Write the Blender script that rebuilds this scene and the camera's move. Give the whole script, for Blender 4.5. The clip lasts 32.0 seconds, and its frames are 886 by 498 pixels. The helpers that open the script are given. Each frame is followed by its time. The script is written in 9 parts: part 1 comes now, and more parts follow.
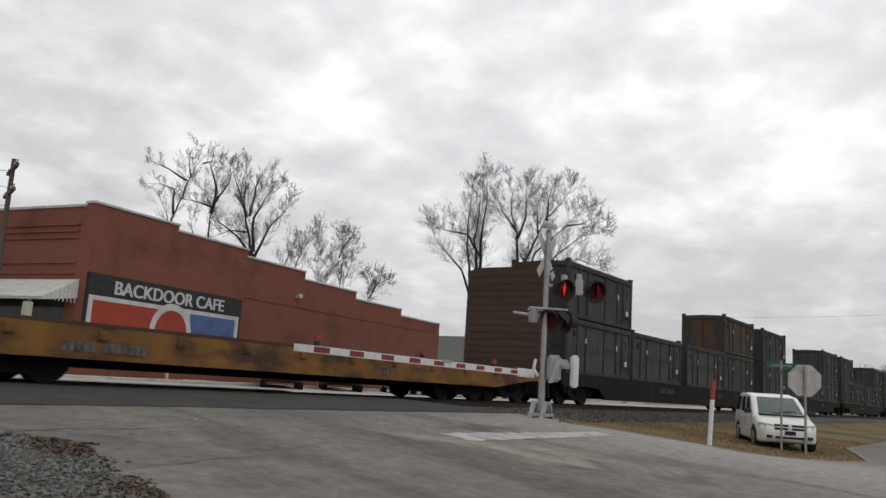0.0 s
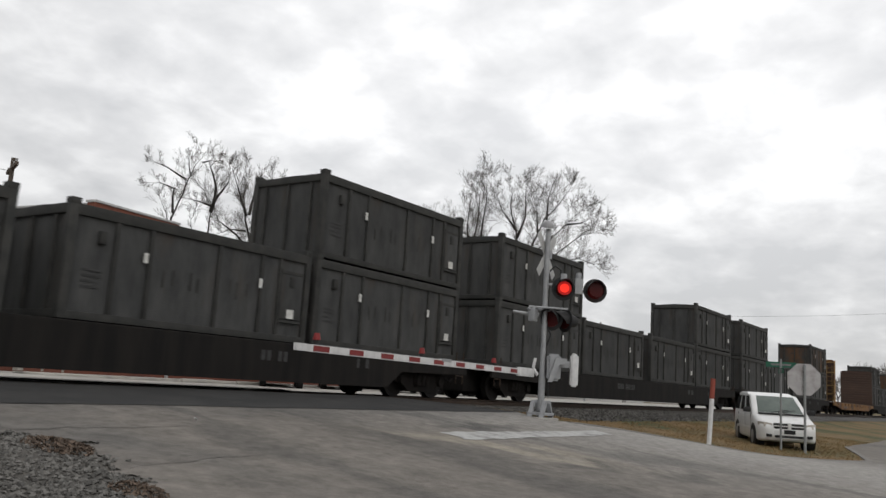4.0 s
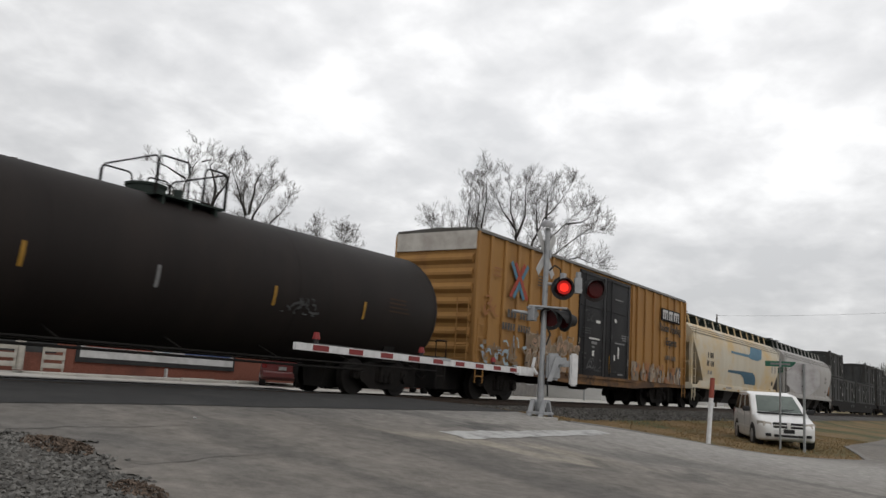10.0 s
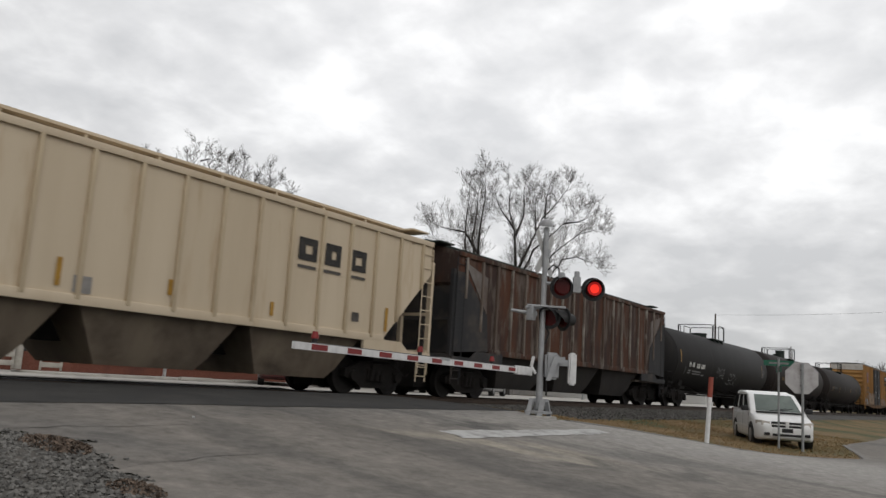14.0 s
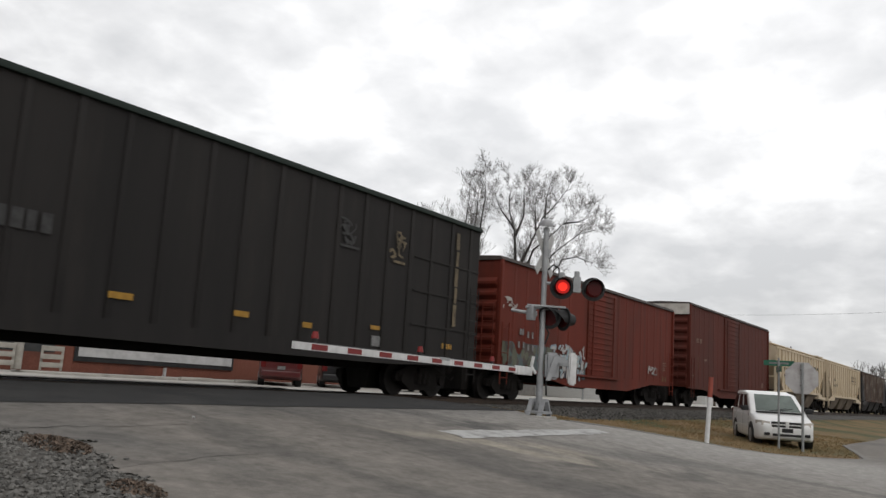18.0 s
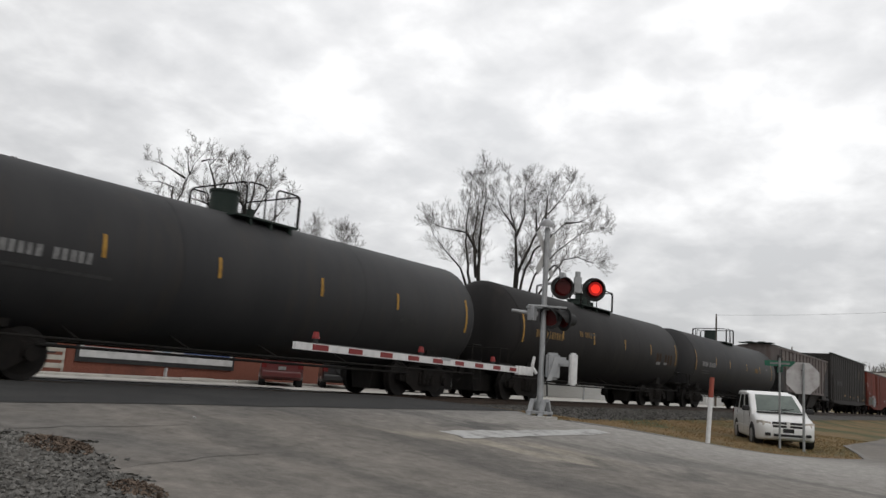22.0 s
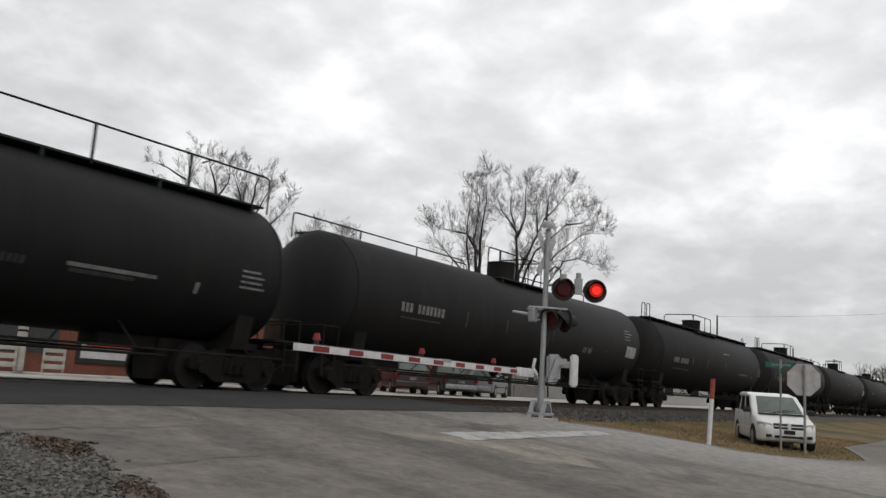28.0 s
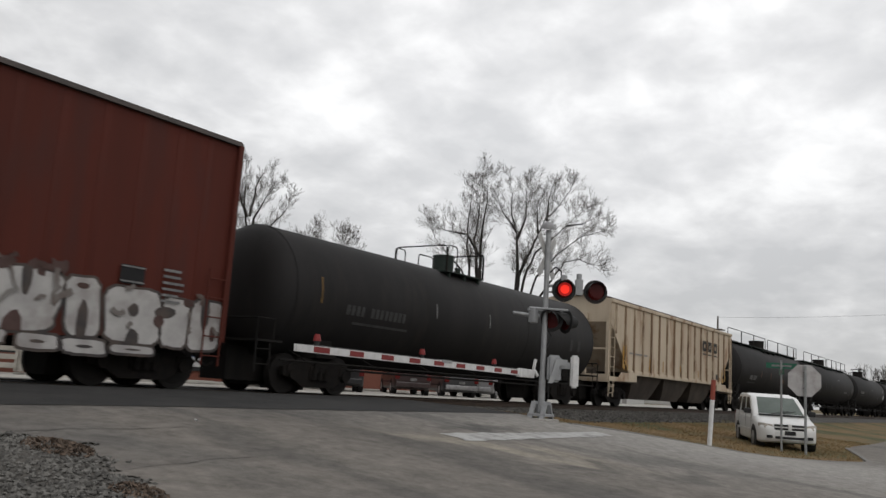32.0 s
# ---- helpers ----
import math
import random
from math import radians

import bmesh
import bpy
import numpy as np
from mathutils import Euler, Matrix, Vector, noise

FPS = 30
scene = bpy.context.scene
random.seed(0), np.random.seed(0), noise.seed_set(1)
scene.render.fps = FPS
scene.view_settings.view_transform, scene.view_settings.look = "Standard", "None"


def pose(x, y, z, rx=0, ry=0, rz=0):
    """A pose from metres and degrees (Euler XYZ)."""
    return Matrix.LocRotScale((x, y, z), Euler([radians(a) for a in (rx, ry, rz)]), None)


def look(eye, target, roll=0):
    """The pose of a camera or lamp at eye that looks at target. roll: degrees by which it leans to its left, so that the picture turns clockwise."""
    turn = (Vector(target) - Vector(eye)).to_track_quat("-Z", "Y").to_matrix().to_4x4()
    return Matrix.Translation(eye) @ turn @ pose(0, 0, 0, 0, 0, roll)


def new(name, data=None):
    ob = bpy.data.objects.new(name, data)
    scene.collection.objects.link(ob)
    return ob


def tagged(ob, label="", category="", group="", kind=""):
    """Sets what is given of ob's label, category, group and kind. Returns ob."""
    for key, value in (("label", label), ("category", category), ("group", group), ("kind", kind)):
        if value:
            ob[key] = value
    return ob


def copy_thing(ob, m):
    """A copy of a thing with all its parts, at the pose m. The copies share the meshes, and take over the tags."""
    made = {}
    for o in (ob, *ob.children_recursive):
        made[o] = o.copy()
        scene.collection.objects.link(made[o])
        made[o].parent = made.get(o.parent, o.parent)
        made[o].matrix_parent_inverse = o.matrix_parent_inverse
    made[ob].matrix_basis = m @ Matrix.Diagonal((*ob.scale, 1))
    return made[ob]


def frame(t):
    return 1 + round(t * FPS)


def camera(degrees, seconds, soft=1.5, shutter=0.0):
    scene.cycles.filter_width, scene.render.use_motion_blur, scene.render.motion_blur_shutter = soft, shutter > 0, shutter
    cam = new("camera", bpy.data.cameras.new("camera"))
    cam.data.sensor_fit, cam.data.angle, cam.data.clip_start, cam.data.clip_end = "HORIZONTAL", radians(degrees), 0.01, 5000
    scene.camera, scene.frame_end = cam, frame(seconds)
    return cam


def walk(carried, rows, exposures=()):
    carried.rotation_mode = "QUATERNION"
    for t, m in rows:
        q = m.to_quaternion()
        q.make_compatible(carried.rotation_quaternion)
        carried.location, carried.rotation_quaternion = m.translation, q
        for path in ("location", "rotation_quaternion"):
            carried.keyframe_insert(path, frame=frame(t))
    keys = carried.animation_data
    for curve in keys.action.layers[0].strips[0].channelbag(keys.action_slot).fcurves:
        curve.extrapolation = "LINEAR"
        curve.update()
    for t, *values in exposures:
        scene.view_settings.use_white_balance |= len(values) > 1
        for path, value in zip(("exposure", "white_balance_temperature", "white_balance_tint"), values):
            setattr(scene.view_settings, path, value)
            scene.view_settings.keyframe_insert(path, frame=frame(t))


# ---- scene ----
# World: x along the railway, the way the train goes; y across it; z up from the rail tops.
TRACK = 14.757          # y of the track's centre line
SPEED = 18.551          # metres a second
cam = camera(56.07, 32.0, soft=1.45, shutter=0.1)
EYE = Vector((0.0, 0.0, 0.407))


def aim(dx=0.0, dy=0.0):
    """The camera's pose, turned by small angles (hundredths of a degree): a hand-held sway."""
    yaw, pitch = radians(35.092 + 0.01 * dx), radians(9.215 + 0.01 * dy)
    way = Vector((math.cos(yaw) * math.cos(pitch), math.sin(yaw) * math.cos(pitch), math.sin(pitch)))
    return look(EYE, EYE + way * 10, 3.689)


walk(cam, [(0.0, aim(6, 8)), (0.5, aim(6, 8)), (1.0, aim(-4, 8)), (1.5, aim(6, 6)), (3.0, aim(3, 4)), (6.0, aim(5, -3)), (9.0, aim(2, -4)),
           (11.0, aim(-4, -3)), (13.0, aim(-9, -7)), (16.0, aim(-10, -8)), (19.0, aim(-9, -8)), (21.0, aim(-6, -8)),
           (23.0, aim(-1, -5)), (25.0, aim(3, -3)), (28.0, aim(2, 3)), (30.0, aim(3, 7)), (32.0, aim(6, 9))],
     exposures=[(0.0, -0.02), (1.0, -0.15), (2.0, -0.1), (3.0, 0.03), (4.5, 0.1), (6.0, 0.13), (7.0, 0.06), (8.0, -0.03), (9.0, -0.1), (10.0, 0.02), (12.0, 0.05),
                (13.0, -0.02), (14.0, 0.0), (17.0, 0.07), (18.0, 0.13), (19.0, 0.24), (20.0, 0.13), (21.0, 0.05), (22.0, 0.04), (23.0, -0.04),
                (25.0, -0.04), (28.0, -0.02), (30.0, -0.03), (31.0, -0.05), (32.0, -0.07)])

# ---- light: a bright overcast sky ----
world = bpy.data.worlds.new("overcast")
scene.world = world
world.use_nodes = True
wn, wl = world.node_tree.nodes, world.node_tree.links
wn.clear()


def wnode(kind, **kw):
    n = wn.new(kind)
    for k, val in kw.items():
        n.inputs[k].default_value = val
    return n


w_out = wnode("ShaderNodeOutputWorld")
w_bg = wnode("ShaderNodeBackground", Strength=1.0)
sky = wn.new("ShaderNodeTexSky")
sky.sky_type, sky.sun_disc = "NISHITA", False
sky.sun_elevation, sky.sun_rotation = radians(43), radians(212)
w_scale = wn.new("ShaderNodeVectorMath")
w_scale.operation = "SCALE"
w_scale.inputs["Scale"].default_value = 0.1
wl.new(sky.outputs["Color"], w_scale.inputs[0])
w_tc = wn.new("ShaderNodeTexCoord")
w_sep = wn.new("ShaderNodeSeparateXYZ")
wl.new(w_tc.outputs["Generated"], w_sep.inputs[0])
# the clouds lie in a flat layer: their pattern shrinks towards the horizon
w_up = wn.new("ShaderNodeMath")
w_up.operation = "ADD"
w_up.inputs[1].default_value = 0.34
wl.new(w_sep.outputs["Z"], w_up.inputs[0])
w_max = wn.new("ShaderNodeMath")
w_max.operation = "MAXIMUM"
w_max.inputs[1].default_value = 0.12
wl.new(w_up.outputs[0], w_max.inputs[0])
w_div = wn.new("ShaderNodeVectorMath")
w_div.operation = "DIVIDE"
w_comb = wn.new("ShaderNodeCombineXYZ")
for k in ("X", "Y", "Z"):
    wl.new(w_max.outputs[0], w_comb.inputs[k])
wl.new(w_tc.outputs["Generated"], w_div.inputs[0])
wl.new(w_comb.outputs[0], w_div.inputs[1])
w_n1 = wnode("ShaderNodeTexNoise", Scale=2.1, Detail=5.0, Roughness=0.45, Distortion=0.2)
w_n2 = wnode("ShaderNodeTexNoise", Scale=7.5, Detail=5.0, Roughness=0.5, Distortion=0.15)
wl.new(w_div.outputs[0], w_n1.inputs["Vector"])
wl.new(w_div.outputs[0], w_n2.inputs["Vector"])
w_mix0 = wn.new("ShaderNodeMix")
w_mix0.data_type = "FLOAT"
w_mix0.inputs[0].default_value = 0.56
wl.new(w_n1.outputs["Fac"], w_mix0.inputs[2])
wl.new(w_n2.outputs["Fac"], w_mix0.inputs[3])
w_ramp = wn.new("ShaderNodeValToRGB")
er = w_ramp.color_ramp.elements
er[0].position, er[0].color = 0.37, (0.7, 0.704, 0.714, 1)
er[1].position, er[1].color = 0.63, (1.06, 1.06, 1.06, 1)
em = er.new(0.49)
em.color = (0.83, 0.83, 0.836, 1)
wl.new(w_mix0.outputs[0], w_ramp.inputs[0])
w_mix = wn.new("ShaderNodeMix")
w_mix.data_type = "RGBA"
w_mix.inputs[0].default_value = 0.95
wl.new(w_scale.outputs[0], w_mix.inputs[6])
wl.new(w_ramp.outputs["Color"], w_mix.inputs[7])
# the cloud is thinnest high up ahead, and duller towards the horizon
w_glow = wn.new("ShaderNodeVectorMath")
w_glow.operation = "DOT_PRODUCT"
w_glow.inputs[1].default_value = (0.775, 0.335, 0.536)
wl.new(w_tc.outputs["Generated"], w_glow.inputs[0])
w_g1 = wnode("ShaderNodeMapRange")
w_g1.interpolation_type = "SMOOTHSTEP"
for k, val in zip(("From Min", "From Max", "To Min", "To Max"), (0.72, 1.0, 0.865, 1.075)):
    w_g1.inputs[k].default_value = val
wl.new(w_glow.outputs["Value"], w_g1.inputs["Value"])
w_low = wnode("ShaderNodeMapRange")
for k, val in zip(("From Min", "From Max", "To Min", "To Max"), (0.02, 0.3, 0.77, 1.03)):
    w_low.inputs[k].default_value = val
wl.new(w_sep.outputs["Z"], w_low.inputs["Value"])
w_both = wn.new("ShaderNodeMath")
w_both.operation = "MULTIPLY"
wl.new(w_g1.outputs[0], w_both.inputs[0])
wl.new(w_low.outputs[0], w_both.inputs[1])
w_gain = wn.new("ShaderNodeVectorMath")
w_gain.operation = "SCALE"
wl.new(w_mix.outputs[2], w_gain.inputs[0])
wl.new(w_both.outputs[0], w_gain.inputs["Scale"])
wl.new(w_gain.outputs[0], w_bg.inputs["Color"])
wl.new(w_bg.outputs[0], w_out.inputs["Surface"])

sun = new("sun", bpy.data.lights.new("sun", "SUN"))
sun.data.energy, sun.data.angle, sun.data.color = 0.7, radians(60), (1.0, 0.95, 0.89)
sun.matrix_world = look((0, 0, 24), (14, 22, 0))

# ---- materials ----
MATS = {}


def mat(name, c1, c2=None, rough=0.7, metal=0.0, scale=2.0, detail=6.0, stretch=(1, 1, 1), ramp=(0.38, 0.66),
        c3=None, scale3=0.6, stretch3=(1, 1, 1), ramp3=(0.5, 0.68), bump=0.15, bscale=30.0, rnd=0.0, emit=0.0, coat=0.0, trans=0.0, spec=0.3):
    """A surface of two colours mottled at one scale, stained with a third at another, with fine relief."""
    m = bpy.data.materials.new(name)
    m.use_nodes = True
    n, ln = m.node_tree.nodes, m.node_tree.links
    b = n["Principled BSDF"]
    b.inputs["Roughness"].default_value, b.inputs["Metallic"].default_value = rough, metal
    b.inputs["Coat Weight"].default_value = coat
    b.inputs["Specular IOR Level"].default_value = spec
    b.inputs["Transmission Weight"].default_value = trans
    tc = n.new("ShaderNodeTexCoord")

    def noise_fac(sc, st, det, rg):
        mp = n.new("ShaderNodeMapping")
        mp.inputs["Scale"].default_value = st
        ln.new(tc.outputs["Object"], mp.inputs["Vector"])
        nt = n.new("ShaderNodeTexNoise")
        nt.inputs["Scale"].default_value, nt.inputs["Detail"].default_value = sc, det
        nt.inputs["Roughness"].default_value = 0.6
        ln.new(mp.outputs[0], nt.inputs["Vector"])
        mr = n.new("ShaderNodeMapRange")
        mr.inputs["From Min"].default_value, mr.inputs["From Max"].default_value = rg
        ln.new(nt.outputs["Fac"], mr.inputs["Value"])
        return mr.outputs[0], nt.outputs["Fac"]

    def blend(a, bb, f):
        mx = n.new("ShaderNodeMix")
        mx.data_type = "RGBA"
        for sock, val in ((mx.inputs[6], a), (mx.inputs[7], bb)):
            if isinstance(val, tuple):
                sock.default_value = (*val, 1)
            else:
                ln.new(val, sock)
        if isinstance(f, float):
            mx.inputs[0].default_value = f
        else:
            ln.new(f, mx.inputs[0])
        return mx.outputs[2]

    col = c1
    if c2:
        f, _ = noise_fac(scale, stretch, detail, ramp)
        col = blend(c1, c2, f)
    if c3:
        f, _ = noise_fac(scale3, stretch3, 5.0, ramp3)
        col = blend(col, c3, f)
    if rnd:
        oi = n.new("ShaderNodeObjectInfo")
        mr = n.new("ShaderNodeMapRange")
        mr.inputs["To Min"].default_value, mr.inputs["To Max"].default_value = 1 - rnd, 1 + rnd
        ln.new(oi.outputs["Random"], mr.inputs["Value"])
        sc = n.new("ShaderNodeVectorMath")
        sc.operation = "SCALE"
        if isinstance(col, tuple):
            sc.inputs[0].default_value = col
        else:
            ln.new(col, sc.inputs[0])
        ln.new(mr.outputs[0], sc.inputs["Scale"])
        col = sc.outputs[0]
    if isinstance(col, tuple):
        b.inputs["Base Color"].default_value = (*col, 1)
    else:
        ln.new(col, b.inputs["Base Color"])
    if emit:
        b.inputs["Emission Color"].default_value, b.inputs["Emission Strength"].default_value = (*c1, 1), emit
    if bump:
        _, f = noise_fac(bscale, (1, 1, 1), 4.0, (0, 1))
        bp = n.new("ShaderNodeBump")
        bp.inputs["Strength"].default_value, bp.inputs["Distance"].default_value = bump, 0.02
        ln.new(f, bp.inputs["Height"])
        ln.new(bp.outputs[0], b.inputs["Normal"])
    MATS[name] = m
    return m


V = (1, 1, 0.12)   # runs down a wall
m_asphalt = mat("asphalt_worn", (0.146, 0.134, 0.12), (0.195, 0.178, 0.159), 0.92, scale=1.6, detail=12, ramp=(0.34, 0.66), c3=(0.118, 0.113, 0.106), scale3=0.22, stretch3=(1, 0.45, 1), ramp3=(0.5, 0.7), bump=0.9, bscale=45)


def worn_bands(m):
    """Wheel bands darkened by tyres, and a sandy band where turning wheels scrub, with soft noisy edges."""
    n, ln = m.node_tree.nodes, m.node_tree.links
    b = n["Principled BSDF"]
    src = b.inputs["Base Color"].links[0].from_socket
    tc = n.new("ShaderNodeTexCoord")
    sep = n.new("ShaderNodeSeparateXYZ")
    ln.new(tc.outputs["Object"], sep.inputs[0])
    mp = n.new("ShaderNodeMapping")
    mp.inputs["Scale"].default_value = (1, 0.35, 1)
    ln.new(tc.outputs["Object"], mp.inputs["Vector"])
    nt = n.new("ShaderNodeTexNoise")
    nt.inputs["Scale"].default_value, nt.inputs["Detail"].default_value = 1.1, 7.0
    ln.new(mp.outputs[0], nt.inputs["Vector"])

    def op(kind, p, q):
        k = n.new("ShaderNodeMath")
        k.operation = kind
        for sock, val in zip(k.inputs, (p, q)):
            if isinstance(val, (int, float)):
                sock.default_value = val
            else:
                ln.new(val, sock)
        return k.outputs[0]

    def falloff(dist, width, most):
        mr = n.new("ShaderNodeMapRange")
        mr.interpolation_type = "SMOOTHSTEP"
        mr.inputs["From Min"].default_value, mr.inputs["From Max"].default_value = 0.0, width
        mr.inputs["To Min"].default_value, mr.inputs["To Max"].default_value = most, 0.0
        ln.new(dist, mr.inputs["Value"])
        return mr.outputs[0]

    wob = op("MULTIPLY", op("SUBTRACT", nt.outputs["Fac"], 0.5), 2.4)
    x, y = op("ADD", sep.outputs["X"], wob), op("ADD", sep.outputs["Y"], wob)
    cur = src
    for px_, py_, c_, width, most, tone in ((1.0, 0.3, 20.0, 9.0, 0.9, (0.3, 0.288, 0.27)), (1.0, 0.0, 8.95, 0.95, 0.55, (0.07, 0.068, 0.066)), (1.0, -0.12, 5.9, 0.5, 0.45, (0.065, 0.064, 0.062)),
                                            (0.72, 0.69, 11.9, 0.8, 0.92, (0.29, 0.262, 0.215)), (0.94, 0.34, 14.2, 0.6, 0.45, (0.075, 0.074, 0.072)),
                                            (0.0, 1.0, 9.1, 0.8, 0.3, (0.08, 0.079, 0.078))):
        line = op("ABSOLUTE", op("SUBTRACT", op("ADD", op("MULTIPLY", x, px_), op("MULTIPLY", y, py_)), c_), 0)
        fac = falloff(line, width, most)
        if px_ == 0.72:     # the sandy band fades out along its length
            along = op("ABSOLUTE", op("SUBTRACT", op("SUBTRACT", op("MULTIPLY", x, 0.69), op("MULTIPLY", y, 0.72)), 2.9), 0)
            fac = op("MULTIPLY", fac, falloff(along, 3.0, 1.0))
        mx = n.new("ShaderNodeMix")
        mx.data_type = "RGBA"
        ln.new(fac, mx.inputs[0])
        ln.new(cur, mx.inputs[6])
        mx.inputs[7].default_value = (*tone, 1)
        cur = mx.outputs[2]
    # tar patches
    for cx, cy, rx, ry in ((12.1, 4.1, 0.85, 0.32), (12.4, 7.8, 1.5, 0.25), (11.0, 5.0, 0.9, 0.25)):
        dx, dy = op("DIVIDE", op("SUBTRACT", sep.outputs["X"], cx), rx), op("DIVIDE", op("SUBTRACT", y, cy), ry)
        fac = falloff(op("ADD", op("MULTIPLY", dx, dx), op("MULTIPLY", dy, dy)), 1.6, 0.5)
        mx = n.new("ShaderNodeMix")
        mx.data_type = "RGBA"
        ln.new(fac, mx.inputs[0])
        ln.new(cur, mx.inputs[6])
        mx.inputs[7].default_value = (0.06, 0.059, 0.058, 1)
        cur = mx.outputs[2]
    # coarse aggregate shows as fine light and dark grain
    grain = n.new("ShaderNodeTexNoise")
    grain.inputs["Scale"].default_value, grain.inputs["Detail"].default_value, grain.inputs["Roughness"].default_value = 5.0, 9.0, 0.75
    ln.new(tc.outputs["Object"], grain.inputs["Vector"])
    gm = n.new("ShaderNodeMapRange")
    for k, val in zip(("From Min", "From Max", "To Min", "To Max"), (0.33, 0.67, 0.7, 1.32)):
        gm.inputs[k].default_value = val
    ln.new(grain.outputs["Fac"], gm.inputs["Value"])
    sc = n.new("ShaderNodeVectorMath")
    sc.operation = "SCALE"
    ln.new(cur, sc.inputs[0])
    ln.new(gm.outputs[0], sc.inputs["Scale"])
    ln.new(sc.outputs[0], b.inputs["Base Color"])


worn_bands(m_asphalt)
m_asphalt_dark = mat("asphalt_dark", (0.0245, 0.0245, 0.025), (0.0385, 0.0376, 0.0363), 0.9, scale=1.2, bump=0.5, bscale=60)
m_paintline = mat("road_paint", (0.42, 0.42, 0.41), (0.23, 0.226, 0.218), 0.85, scale=4.5, detail=10, ramp=(0.44, 0.66), bump=0.3, bscale=60)
m_concrete = mat("concrete", (0.45, 0.432, 0.396), (0.342, 0.329, 0.306), 0.9, scale=0.7, c3=(0.27, 0.261, 0.243), bump=0.2)
m_ballast = mat("ballast_bed", (0.065, 0.0625, 0.06), (0.11, 0.105, 0.1), 0.95, scale=14, detail=8, c3=(0.045, 0.04, 0.035), scale3=0.5, bump=1.0, bscale=22)
m_grass = mat("dry_grass", (0.19, 0.122, 0.06), (0.135, 0.096, 0.046), 0.95, scale=1.3, detail=9, c3=(0.06, 0.068, 0.028), scale3=0.3, ramp3=(0.42, 0.62), bump=0.8, bscale=35)
m_rail = mat("rail_steel", (0.045, 0.0338, 0.027), (0.072, 0.0495, 0.036), 0.6, 0.6, scale=8)
m_tie = mat("tie_wood", (0.042, 0.033, 0.027), (0.072, 0.06, 0.051), 0.95, scale=6, stretch=(4, 0.4, 1), rnd=0.3)
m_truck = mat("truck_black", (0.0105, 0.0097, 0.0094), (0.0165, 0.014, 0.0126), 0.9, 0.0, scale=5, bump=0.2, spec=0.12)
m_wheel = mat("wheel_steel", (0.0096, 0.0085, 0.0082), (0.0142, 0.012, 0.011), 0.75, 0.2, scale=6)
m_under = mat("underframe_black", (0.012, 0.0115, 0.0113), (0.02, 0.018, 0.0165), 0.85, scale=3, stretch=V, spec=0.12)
m_contain = mat("container_grey", (0.036, 0.0372, 0.0374), (0.068, 0.0685, 0.067), 0.8, 0.0, scale=2.4, detail=9, stretch=(1, 1, 0.35), ramp=(0.34, 0.7), c3=(0.05, 0.044, 0.038), scale3=1.3, stretch3=(1, 1, 0.3), ramp3=(0.56, 0.7), bump=0.3, bscale=25, rnd=0.16, spec=0.25)
m_contain_rust = mat("container_rust", (0.044, 0.043, 0.04), (0.085, 0.048, 0.028), 0.8, 0.0, scale=0.9, detail=8, stretch=(1, 1, 0.6), ramp=(0.46, 0.6), c3=(0.05, 0.042, 0.035), scale3=2.0, bump=0.3, bscale=25, spec=0.25)
m_contain_dark = mat("container_rail", (0.031, 0.0322, 0.031), (0.05, 0.049, 0.046), 0.8, 0.0, scale=2.5, detail=8, bump=0.3, bscale=25, rnd=0.15, spec=0.25)
m_white = mat("white_sticker", (0.62, 0.62, 0.6), (0.45, 0.45, 0.42), 0.6, scale=9, bump=0)
m_white_dim = mat("white_stencil", (0.21, 0.21, 0.21), (0.112, 0.112, 0.112), 0.7, scale=7, bump=0)
m_grey_dim = mat("grey_stencil", (0.048, 0.048, 0.048), (0.03, 0.03, 0.03), 0.7, scale=7, bump=0)
m_plate_grey = mat("dull_white_plate", (0.36, 0.36, 0.36), (0.24, 0.24, 0.24), 0.7, scale=3, bump=0)
m_orange_dim = mat("dim_orange_reflector", (0.13, 0.055, 0.018), (0.09, 0.036, 0.014), 0.6, scale=9, bump=0)
m_yellow_ref = mat("yellow_reflector", (0.36, 0.2, 0.03), (0.26, 0.14, 0.0225), 0.5, scale=9, bump=0)
m_tank = mat("tank_black", (0.0117, 0.0111, 0.0112), (0.0158, 0.0148, 0.015), 0.64, 0.0, scale=1.1, detail=7, stretch=(1, 1, 0.3), c3=(0.02322, 0.02079, 0.01899), scale3=0.9, stretch3=(1.5, 1, 0.25), ramp3=(0.56, 0.78), bump=0.05, rnd=0.2, spec=0.18)
m_tank_worn = mat("tank_worn_black", (0.0288, 0.0292, 0.0312), (0.0368, 0.0364, 0.0376), 0.6, 0.0, scale=1.1, detail=7, stretch=(1, 1, 0.3), c3=(0.044, 0.0384, 0.0344), scale3=0.9, stretch3=(1.5, 1, 0.25), ramp3=(0.56, 0.78), bump=0.05, rnd=0.12, spec=0.2)
m_tank_brown = mat("tank_brown_black", (0.01386, 0.01096, 0.0101), (0.01808, 0.01412, 0.01274), 0.65, 0.0, scale=1.1, stretch=(1, 1, 0.3), c3=(0.02125, 0.01597, 0.01333), scale3=0.8, stretch3=(1.4, 1, 0.3), ramp3=(0.56, 0.78), bump=0.05, spec=0.18)
m_spray_faded = mat("faded_white_spray", (0.13, 0.13, 0.13), (0.05, 0.05, 0.05), 0.7, scale=6, bump=0)
m_rust_panel = mat("rust_panel", (0.045, 0.026, 0.015), (0.03, 0.018, 0.012), 0.8, scale=4)
